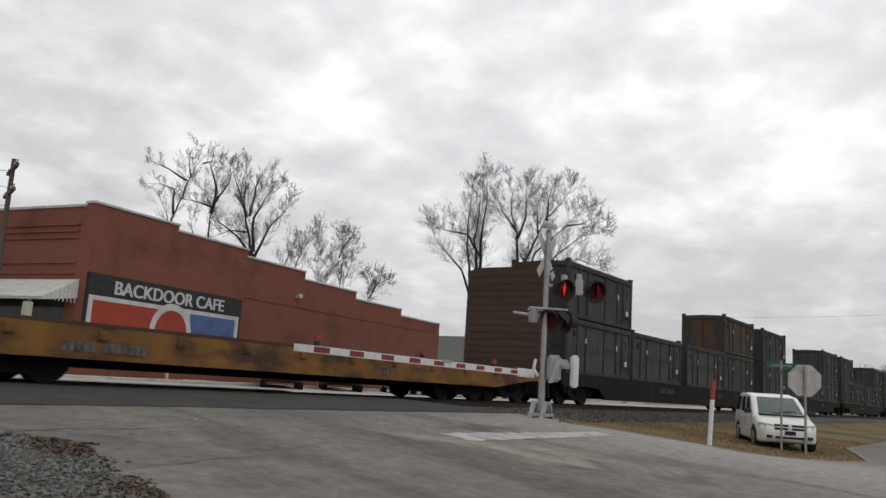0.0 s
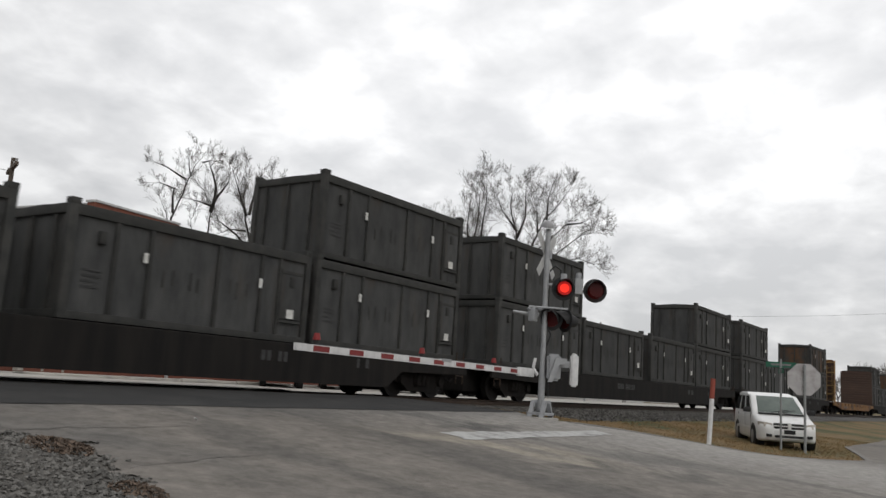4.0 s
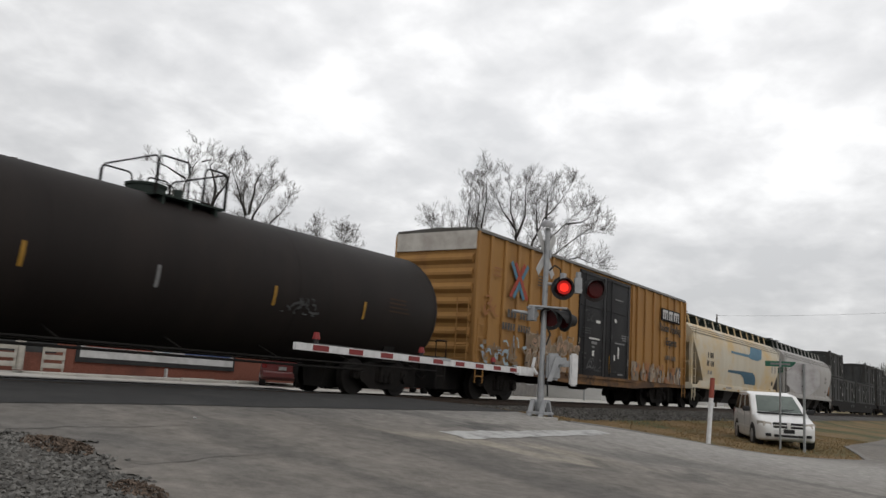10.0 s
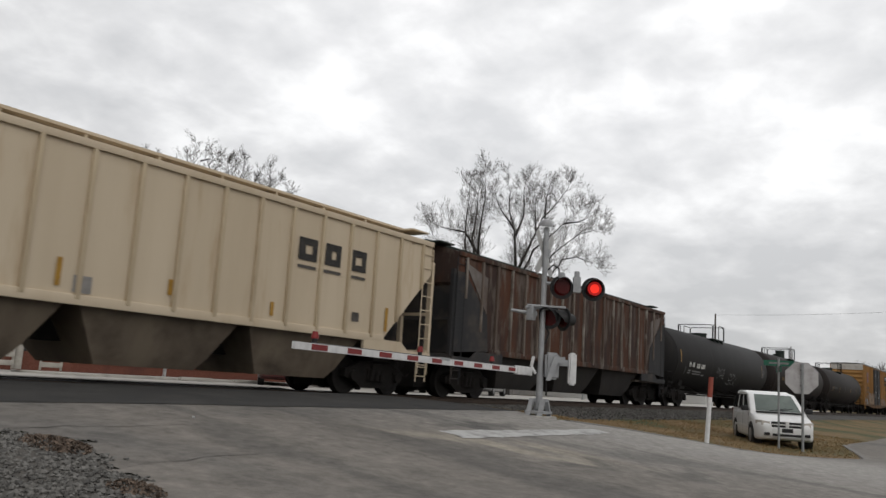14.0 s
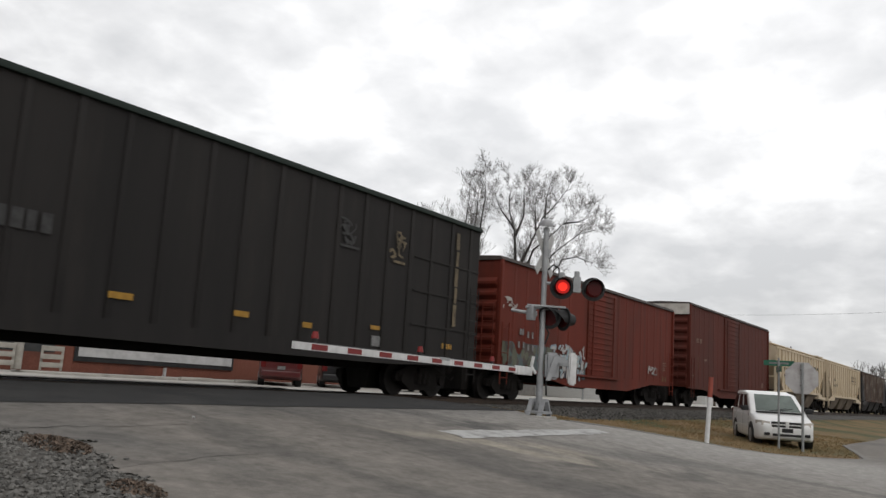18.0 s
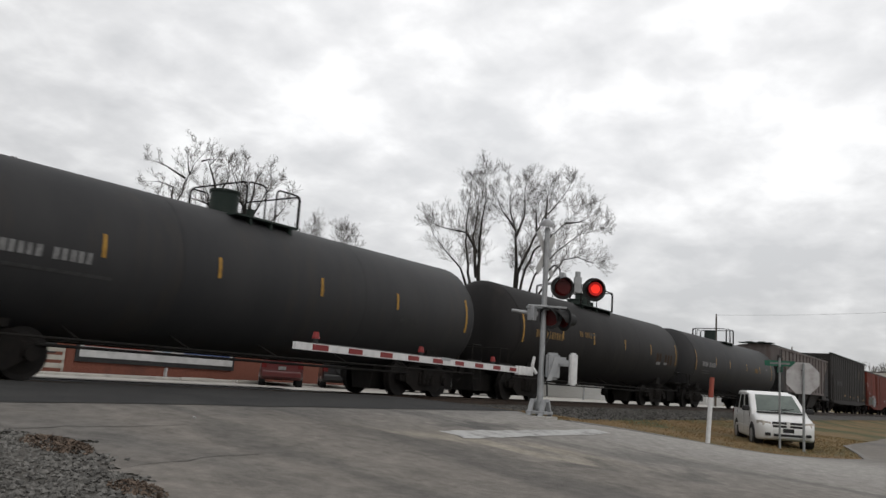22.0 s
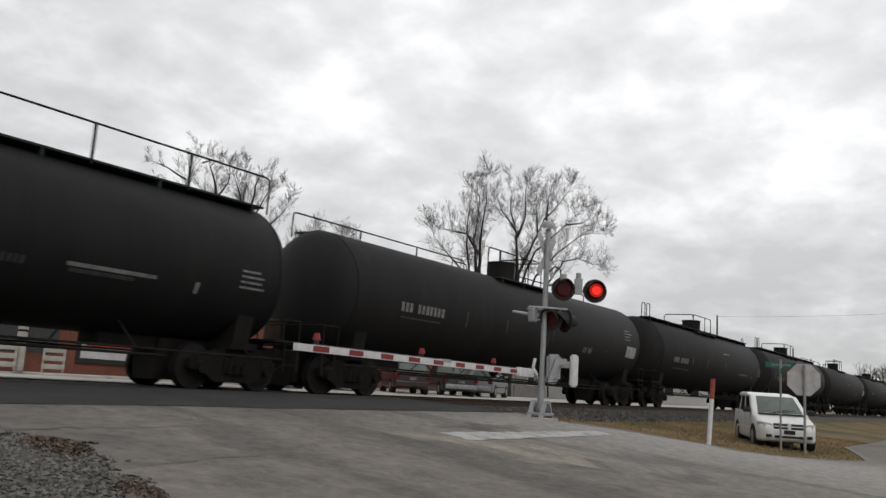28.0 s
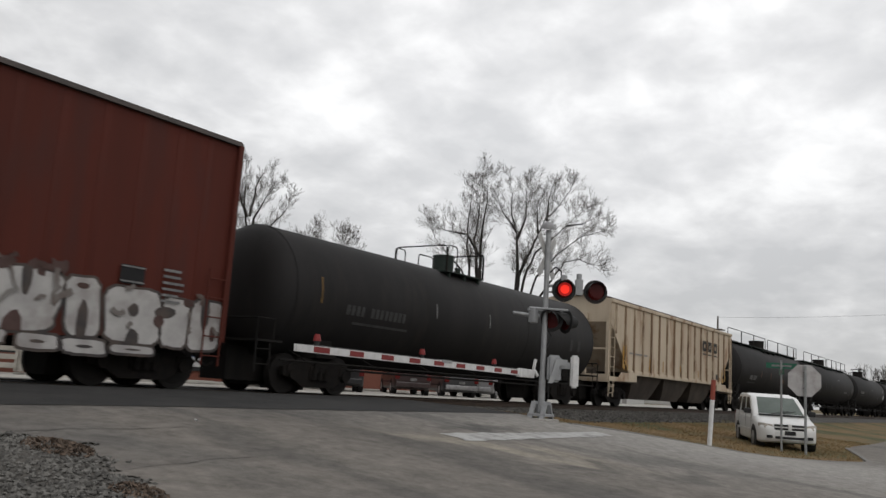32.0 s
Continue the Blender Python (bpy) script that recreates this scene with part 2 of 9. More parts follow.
m_yellow_dim = mat("faded_yellow", (0.17, 0.1, 0.03), (0.08, 0.05, 0.02), 0.7, scale=5, bump=0)
m_green_dark = mat("walkway_green", (0.012, 0.021, 0.0168), (0.018, 0.027, 0.0228), 0.7, scale=5)
# ---- building helpers ----
MOVERS = []      # things that ride on the train, with their pose at the start


def finish(bm, name, material, smooth=35):
    me = bpy.data.meshes.new(name)
    bmesh.ops.recalc_face_normals(bm, faces=bm.faces[:])
    bm.to_mesh(me)
    bm.free()
    if material:
        me.materials.append(material)
    if smooth:
        me.polygons.foreach_set("use_smooth", [True] * len(me.polygons))
        me.set_sharp_from_angle(angle=radians(smooth))
    return me


def part(name, bm, material, parent, label="", m=None):
    """Links a bmesh (or a shared mesh) as one mesh object under a thing or a part."""
    me = bm if isinstance(bm, bpy.types.Mesh) else finish(bm, name, material)
    ob = new(name, me)
    ob.parent = parent
    if m is not None:
        ob.matrix_basis = m
    if label:
        tagged(ob, label)
    return ob


def thing(name, m, label, category, group="", kind=""):
    return_ob = new(name)
    return_ob.matrix_basis = m
    return_ob.empty_display_size = 0.3
    return tagged(return_ob, label, category, group, kind)


def solid(name, bm, material, label="", category="", group="", kind="", m=None):
    ob = new(name, finish(bm, name, material))
    if m is not None:
        ob.matrix_basis = m
    return tagged(ob, label, category, group, kind)


def B():
    return bmesh.new()


def box(bm, x0, x1, y0, y1, z0, z1, bev=0.0):
    r = bmesh.ops.create_cube(bm, size=1, matrix=Matrix.LocRotScale(((x0 + x1) / 2, (y0 + y1) / 2, (z0 + z1) / 2), None, (abs(x1 - x0), abs(y1 - y0), abs(z1 - z0))))
    if bev:
        es = {e for v in r["verts"] for e in v.link_edges}
        bmesh.ops.bevel(bm, geom=list(es), offset=bev, segments=2, affect="EDGES", profile=0.6)
    return bm


def obox(bm, m, sx, sy, sz):
    """A box of that size about the pose m."""
    bmesh.ops.create_cube(bm, size=1, matrix=m @ Matrix.Diagonal((sx, sy, sz, 1)))
    return bm


def rod(bm, p0, p1, r, seg=8, r2=None):
    p0, p1 = Vector(p0), Vector(p1)
    d = p1 - p0
    m = Matrix.Translation((p0 + p1) / 2) @ d.to_track_quat("Z", "Y").to_matrix().to_4x4()
    bmesh.ops.create_cone(bm, cap_ends=True, segments=seg, radius1=r, radius2=r if r2 is None else r2, depth=d.length, matrix=m)
    return bm


def pipe(bm, pts, r, seg=6):
    for a, b in zip(pts[:-1], pts[1:]):
        rod(bm, a, b, r, seg)
    return bm


def prism(bm, poly, axis, a, b):
    """A polygon swept along an axis; its own two coordinates are the other axes in order."""
    def put(u, w, t):
        return {"x": (t, u, w), "y": (u, t, w), "z": (u, w, t)}[axis]
    lo = [bm.verts.new(put(u, w, a)) for u, w in poly]
    hi = [bm.verts.new(put(u, w, b)) for u, w in poly]
    k = len(poly)
    bm.faces.new(lo)
    bm.faces.new(hi[::-1])
    for i in range(k):
        bm.faces.new((lo[i], lo[(i + 1) % k], hi[(i + 1) % k], hi[i]))
    return bm


def loft(bm, rings, caps=True, closed=True):
    rows = [[bm.verts.new(p) for p in ring] for ring in rings]
    k = len(rows[0])
    for r0, r1 in zip(rows[:-1], rows[1:]):
        for i in range(k if closed else k - 1):
            bm.faces.new((r0[i], r0[(i + 1) % k], r1[(i + 1) % k], r1[i]))
    if caps:
        bm.faces.new(rows[0][::-1])
        bm.faces.new(rows[-1])
    return bm


def patch(bm, x0, x1, z0, z1, side, nz=4, off=0.008):
    """A painted or stuck-on sheet on a car's near side, whose y at a height is side(z)."""
    nz = max(1, nz)
    cols = []
    for x in (x0, x1):
        cols.append([bm.verts.new((x, side(z0 + (z1 - z0) * i / nz) - off, z0 + (z1 - z0) * i / nz)) for i in range(nz + 1)])
    for i in range(nz):
        bm.faces.new((cols[0][i], cols[1][i], cols[1][i + 1], cols[0][i + 1]))
    return bm


def sheet(bm, poly, side, off=0.01):
    """A painted shape, as a polygon in x and z, on a car's near side; cut in strips to follow a curved side."""
    f = bm.faces.new([bm.verts.new((x, 0, z)) for x, z in poly])
    zs = [z for _, z in poly]
    lo, hi = min(zs), max(zs)
    for i in range(1, 8):
        z = lo + (hi - lo) * i / 8
        bmesh.ops.bisect_plane(bm, geom=bm.verts[:] + bm.edges[:] + bm.faces[:], plane_co=(0, 0, z), plane_no=(0, 0, 1))
    for v in bm.verts:
        v.co.y = side(v.co.z) - off
    return bm


def stencil(parent, x, z, w, hh, mm, side, off=0.012, name="stencil"):
    """Writing too small to read, as plain bars: a row of blocks, a block of lines, or a single bar."""
    rng = random.Random(int(x * 1000) * 31 + int(z * 1000))
    bm, many = B(), True
    if hh >= 0.33 and 0.38 < w < 2.2 * hh:
        n = max(3, int(hh / 0.1))
        for i in range(n):
            zz = z + hh / 2 - (i + 0.5) * hh / n
            patch(bm, x - w / 2, x - w / 2 + w * rng.uniform(0.55, 1.0), zz - 0.2 * hh / n, zz + 0.2 * hh / n, side, 1, off)
    elif hh >= 0.13 and w > 1.6 * hh:
        xx, gap = x - w / 2, int(w / hh / 0.74 * rng.uniform(0.35, 0.5))
        k = 0
        while xx < x + w / 2 - 0.3 * hh:
            if k != gap:
                patch(bm, xx, xx + hh * rng.uniform(0.46, 0.6), z - hh / 2, z + hh / 2, side, 2, off)
            xx += hh * 0.76
            k += 1
    else:
        many = False
        patch(bm, x - w / 2, x + w / 2, z - hh / 2, z + hh / 2, side, 4, off)
    ob = part(name, bm, mm, parent)
    if many:
        tagged(ob, kind="stuff")
    return ob


def spray_mark(parent, x0, x1, z0, z1, mm, side, seed, n=16, wide=(0.03, 0.08), label="faded pale sprayed scrawl"):
    """A faded sprayed scrawl of short curved strokes."""
    rng = random.Random(seed)
    bm = B()
    for k in range(n):
        x, z = rng.uniform(x0, x1), rng.uniform(z0, z1)
        a, ln_, w = rng.uniform(0, 6.28), rng.uniform(0.15, 0.45), rng.uniform(*wide)
        last = None
        for i in range(5):
            dx, dz = math.cos(a), math.sin(a)
            z_ = min(z1, max(z0, z))
            pr = [bm.verts.new((x - dz * w * q_, side(z_) - 0.012 - 0.0004 * k, z_ + dx * w * q_)) for q_ in (-0.5, 0.5)]
            if last:
                bm.faces.new((last[0], pr[0], pr[1], last[1]))
            last = pr
            x, z, a = x + dx * ln_ / 4, z + dz * ln_ / 4, a + rng.gauss(0.35, 0.3)
    ob = part("spray_mark", bm, mm, parent)
    return tagged(ob, label, kind="stuff")


def lettering(name, text, size, material, parent, m, depth=0.004, bold=0.0, label="", squeeze=1.0):
    cu = bpy.data.curves.new(name, "FONT")
    cu.body, cu.size, cu.extrude, cu.align_x, cu.offset = text, size, depth, "CENTER", bold
    tmp = new("tmp_text", cu)
    bpy.context.view_layer.update()
    me = bpy.data.meshes.new_from_object(tmp.evaluated_get(bpy.context.evaluated_depsgraph_get()))
    bpy.data.objects.remove(tmp)
    bpy.data.curves.remove(cu)
    me.materials.clear()
    me.materials.append(material)
    me.transform(Matrix.Diagonal((squeeze, 1, 1, 1)))
    return part(name, me, None, parent, label, m)


def rider(ob, x, y=TRACK, z=0.0):
    """Notes a thing that rides on the train, by its place along the track at the start."""
    ob.matrix_basis = pose(x, y, z)
    MOVERS.append((ob, x, y, z))
    return ob
# ---- the ground ----
def table(pts, y):
    if y <= pts[0][0]:
        return pts[0][1]
    for (a, za), (b, zb) in zip(pts[:-1], pts[1:]):
        if y <= b:
            f = (y - a) / (b - a)
            return za + (zb - za) * f
    return pts[-1][1]


ROAD_PROFILE = [(-40, -0.95), (0, -0.95), (2, -0.86), (5, -0.6), (9, -0.15), (11, -0.06), (12.5, -0.03), (17, -0.03), (20, -0.17), (40, -0.17)]
SIDE_PROFILE = [(-40, -0.95), (5.5, -0.9), (9, -0.68), (11.3, -0.42), (12.6, -0.2), (16.9, -0.2), (18.3, -0.33), (21, -0.2), (40, -0.17)]


def smooth(a, b, x):
    f = min(1.0, max(0.0, (x - a) / (b - a)))
    return f * f * (3 - 2 * f)


def ground_z(x, y):
    far = 24.5 - 6.0 * smooth(8.5, 11.5, y)
    w = smooth(-2, 3.5, x) * (1 - smooth(16.5, far, x))
    return table(ROAD_PROFILE, y) * w + table(SIDE_PROFILE, y) * (1 - w)


def steps(a, b, d):
    k = max(1, round((b - a) / d))
    return [a + (b - a) * i / k for i in range(k + 1)]


def terrain(xs, ys, lift, inside=None, jitter=0.0):
    bm = B()
    vs = {}
    for i, x in enumerate(xs):
        for j, y in enumerate(ys):
            vs[i, j] = bm.verts.new((x, y, ground_z(x, y) + lift + (jitter * (noise.noise((x * 0.9, y * 0.9, 3.0))) if jitter else 0)))
    for i in range(len(xs) - 1):
        for j in range(len(ys) - 1):
            if inside is None or inside((xs[i] + xs[i + 1]) / 2, (ys[j] + ys[j + 1]) / 2):
                bm.faces.new((vs[i, j], vs[i + 1, j], vs[i + 1, j + 1], vs[i, j + 1]))
    for v in [v for v in bm.verts if not v.link_faces]:
        bm.verts.remove(v)
    return bm


xs_all = [-3000, -1200, -500, -200, -80, -40, -20] + steps(-12, 60, 0.75) + [70, 85, 100, 130, 180, 260, 400, 700, 1200, 3000]
ys_all = [-3000, -800, -200, -60, -30, -15] + steps(-8, 24, 0.4) + [30, 40, 60, 100, 200, 500, 1200, 3000]
solid("ground", terrain(xs_all, ys_all, 0.0), m_grass, "dry brown winter grass and dirt ground", "ground", kind="structure")


VERGE = [(16.3, 8.3), (24.8, 3.45), (28.3, 4.2), (33, 5.3), (46, 5.5), (400, 5.5)]


def verge(x):
    """y of the asphalt's edge against the grass, beyond the crossing signal."""
    return table(VERGE, x) if x > 16.3 else 9.3


def gravel_edge(y):
    """x of the asphalt's ragged edge against the gravel beside the road."""
    return table([(-40, 3.0), (3, 3.2), (5.35, 4.06), (6.3, 4.36), (7.1, 4.6), (7.65, 4.3), (7.75, -30)], y) + 0.08 * math.sin(y * 9.0)


def on_road(x, y):
    if y > 9.2:
        return 4.0 < x < 16.6
    if x < gravel_edge(y):
        return False
    return y < verge(x)


solid("road", terrain(steps(-9, 34, 0.14) + steps(35, 400, 4), steps(-9, -1, 1.0) + steps(-0.8, 12.4, 0.14), 0.03, on_road, 0.012), m_asphalt,
      "worn grey asphalt road leading up to the crossing", "road", kind="structure")
solid("road_approach", terrain(steps(4.0, 16.6, 0.3), steps(9.3, 13.6, 0.14), 0.037, None, 0.012), m_asphalt_dark, "dark newer asphalt strip before the rails", "road", kind="structure")
solid("crossing_panel", terrain(steps(4.0, 16.8, 0.4), steps(14.15, 15.36, 0.2), 0.035), m_asphalt_dark, "dark crossing panel between the rails", "crossing panel", kind="structure")
solid("road_beyond", terrain(steps(4.0, 16.8, 0.4), steps(16.0, 24, 0.5), 0.04), m_asphalt, "grey asphalt road beyond the rails", "road", kind="structure")
solid("street_far", terrain(steps(-60, 130, 2.0), steps(20.0, 31, 0.5), 0.045), m_concrete, "pale concrete street along the far side of the railway", "street", kind="structure")
solid("track_bed", terrain(steps(-60, 4.0, 0.5) , steps(11.6, 18.2, 0.3), 0.02, None, 0.05), m_ballast, "grey crushed stone track bed", "track bed", kind="structure")
solid("track_bed_east", terrain(steps(16.6, 60, 0.5) + steps(62, 400, 8), steps(11.2, 18.2, 0.3), 0.02, None, 0.05), m_ballast, "grey crushed stone track bed beside the rails", "track bed", kind="structure")

# ---- rails and ties ----
RAIL = [(-0.075, -0.17), (0.075, -0.17), (0.075, -0.155), (0.02, -0.13), (0.012, -0.045), (0.035, -0.03), (0.035, -0.004), (0.025, 0.0), (-0.025, 0.0), (-0.035, -0.004), (-0.035, -0.03), (-0.012, -0.045), (-0.02, -0.13), (-0.075, -0.155)]
track = thing("railway_track", pose(0, TRACK, 0), "single railway track of rusty steel rails on wooden ties", "railway track", kind="structure")
for sgn in (-1, 1):
    part("rail", prism(B(), [(u + sgn * 0.7525, w) for u, w in RAIL], "x", -200, 420), m_rail, track)


# ---- the brick cafe across the tracks ----
m_brick = mat("brick_red", (0.15, 0.053, 0.036), (0.22, 0.086, 0.059), 0.9, scale=9, detail=8, stretch=(1, 1, 3.2), c3=(0.117, 0.048, 0.036), scale3=0.5, bump=0.5, bscale=18)
m_trim_light = mat("parapet_cap", (0.5, 0.5, 0.5), (0.36, 0.36, 0.36), 0.7, scale=4)
m_sign_black = mat("sign_black", (0.018, 0.018, 0.02), (0.03, 0.03, 0.03), 0.6, scale=3, bump=0)
m_sign_white = mat("sign_white", (0.528, 0.528, 0.528), (0.4, 0.4, 0.4), 0.6, scale=2, bump=0)
m_worn_white = mat("worn_white_paint", (0.4, 0.38, 0.37), (0.22, 0.17, 0.17), 0.7, scale=3, detail=9, bump=0)
m_sign_red = mat("sign_red", (0.31, 0.046, 0.024), (0.24, 0.04, 0.024), 0.6, scale=2, bump=0)
m_sign_blue = mat("sign_blue", (0.06, 0.096, 0.23), (0.085, 0.13, 0.275), 0.6, scale=2, bump=0)
CAFE = pose(17.35, 28.1, -0.15, 0, 0, 9.2)    # local x along the long wall, y into the building
cafe = thing("cafe_building", CAFE, "long red brick cafe building with a stepped parapet", "building")
STEPS = [(0, 4.4, 6.42), (4.4, 9.0, 6.18), (9.0, 13.7, 5.85), (13.7, 18.8, 5.45), (18.8, 24.3, 5.05), (24.3, 29.9, 4.65)]
for a, b, h in STEPS:
    part("wall", box(B(), a, b, 0, 0.4, 0, h), m_brick, cafe)
    part("parapet_cap", box(B(), a - 0.04, b + 0.02, -0.06, 0.46, h, h + 0.09, 0.01), m_trim_light, cafe)
part("back_wall", box(B(), 0, 29.9, 14.6, 15, 0, 4.6), m_brick, cafe)
part("end_wall", box(B(), 29.5, 29.9, 0.4, 14.6, 0, 4.65), m_brick, cafe)
part("front_wall", box(B(), 0, 0.4, 0.4, 14.6, 2.9, 6.3), m_brick, cafe)
part("roof", box(B(), 0.4, 29.5, 0.4, 14.6, 4.2, 4.4), m_under, cafe)
part("front_cap", box(B(), -0.05, 0.45, 0.46, 14.7, 6.3, 6.4, 0.01), m_trim_light, cafe)
for z in (3.75, 4.15, 5.1, 5.35, 5.6):
    part("brick_course", box(B(), -0.06, 0.0, 0.6, 14.0, z, z + 0.07), m_sign_black if z < 0 else m_brick, cafe)

# ---- running gear, shared by all the cars ----
def wheelset_mesh():
    bm = B()
    rod(bm, (0, -0.85, 0), (0, 0.85, 0), 0.08, 10)
    for s in (-1, 1):
        rod(bm, (0, s * 0.69, 0), (0, s * 0.82, 0), 0.457, 28)
        rod(bm, (0, s * 0.66, 0), (0, s * 0.69, 0), 0.483, 28)
        rod(bm, (0, s * 0.82, 0), (0, s * 0.835, 0), 0.36, 24, 0.3)
        rod(bm, (0, s * 0.85, 0), (0, s * 1.12, 0), 0.1, 10)
    return finish(bm, "wheelset", m_wheel)


def side_frame_mesh():
    bm = B()
    prism(bm, [(-1.16, 0.42), (-1.16, 0.62), (-0.95, 0.68), (-0.5, 0.84), (0.5, 0.84), (0.95, 0.68), (1.16, 0.62), (1.16, 0.42), (0.8, 0.34), (0.52, 0.17), (-0.52, 0.17), (-0.8, 0.34)], "y", -0.07, 0.07)
    box(bm, -0.32, 0.32, -0.11, 0.11, 0.34, 0.66, 0.02)
    for x in (-0.2, 0, 0.2):
        rod(bm, (x, -0.13, 0.34), (x, -0.13, 0.62), 0.07, 8)
    for x in (-0.89, 0.89):
        rod(bm, (x, -0.16, 0.457), (x, 0.1, 0.457), 0.13, 12)
        box(bm, x - 0.16, x + 0.16, -0.1, 0.1, 0.4, 0.66, 0.02)
    return finish(bm, "side_frame", m_truck)


def bolster_mesh():
    bm = B()
    box(bm, -0.2, 0.2, -1.15, 1.15, 0.5, 0.78, 0.03)
    rod(bm, (0, 0, 0.7), (0, 0, 0.95), 0.2, 14)
    for x in (-0.45, 0.45):
        box(bm, x - 0.05, x + 0.05, -0.8, 0.8, 0.4, 0.52)
    return finish(bm, "truck", m_truck)


def coupler_mesh():
    bm = B()
    box(bm, -0.75, 0.1, -0.07, 0.07, 0.78, 0.95, 0.02)
    prism(bm, [(0.05, -0.12), (0.35, -0.16), (0.4, 0.0), (0.28, 0.02), (0.3, 0.14), (0.12, 0.16)], "z", 0.72, 1.0)
    pipe(bm, [(0.0, -0.25, 0.85), (0.1, -0.3, 0.6), (0.35, -0.3, 0.5), (0.55, -0.28, 0.6)], 0.025, 6)
    return finish(bm, "coupler", m_truck)


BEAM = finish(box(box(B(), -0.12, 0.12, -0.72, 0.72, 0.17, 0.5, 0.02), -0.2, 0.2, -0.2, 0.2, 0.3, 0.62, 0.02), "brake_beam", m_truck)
# the bolster, plus a long block added in place of the shade between the wheels
BOLSTER_AND_FILL = finish(prism(prism(B(), [(-1.3, 1.0), (1.3, 1.0), (1.25, 0.86), (0.5, 0.72), (-0.5, 0.72), (-1.25, 0.86)], "x", -0.35, 0.35), [(-0.3, 0.15), (0.3, 0.15), (0.45, 0.98), (-0.45, 0.98)], "x", -1.5, 1.5), "body_bolster", m_under)
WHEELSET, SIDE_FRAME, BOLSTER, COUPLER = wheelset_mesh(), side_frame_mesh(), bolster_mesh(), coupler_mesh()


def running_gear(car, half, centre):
    """Two trucks at +-centre with dark filler for the shade under the car, and a coupler at each end of a car that is 2
    * half long.
    """
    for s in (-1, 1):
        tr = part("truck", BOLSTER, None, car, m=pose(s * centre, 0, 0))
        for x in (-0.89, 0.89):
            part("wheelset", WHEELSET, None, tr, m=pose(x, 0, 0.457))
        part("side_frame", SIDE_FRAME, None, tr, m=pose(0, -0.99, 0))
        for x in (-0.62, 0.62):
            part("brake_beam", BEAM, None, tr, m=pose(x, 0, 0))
        part("body_bolster", BOLSTER_AND_FILL, None, car, m=pose(s * centre, 0, 0))
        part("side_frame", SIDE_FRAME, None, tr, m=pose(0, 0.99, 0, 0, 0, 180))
        # sill deepened into a dark block that stands for shade below the car's end
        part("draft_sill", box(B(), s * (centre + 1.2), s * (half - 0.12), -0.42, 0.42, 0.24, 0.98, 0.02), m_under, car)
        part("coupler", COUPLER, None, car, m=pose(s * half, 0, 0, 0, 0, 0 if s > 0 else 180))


def grab_ladder(bm, x, y, z0, z1, w=0.4, axis="x", n=None, r=0.014):
    """A ladder whose rungs run along an axis."""
    n = n or max(2, round((z1 - z0) / 0.38))
    dx, dy = (w / 2, 0) if axis == "x" else (0, w / 2)
    for s in (-1, 1):
        rod(bm, (x + s * dx, y + s * dy, z0), (x + s * dx, y + s * dy, z1), r * 1.3, 6)
    for i in range(n):
        z = z0 + (z1 - z0) * (i + 0.5) / n
        rod(bm, (x - dx, y - dy, z), (x + dx, y + dy, z), r, 6)
    return bm


# ---- container flat cars and their containers ----
CONT_L, CONT_W, CONT_H = 6.06, 2.44, 2.03


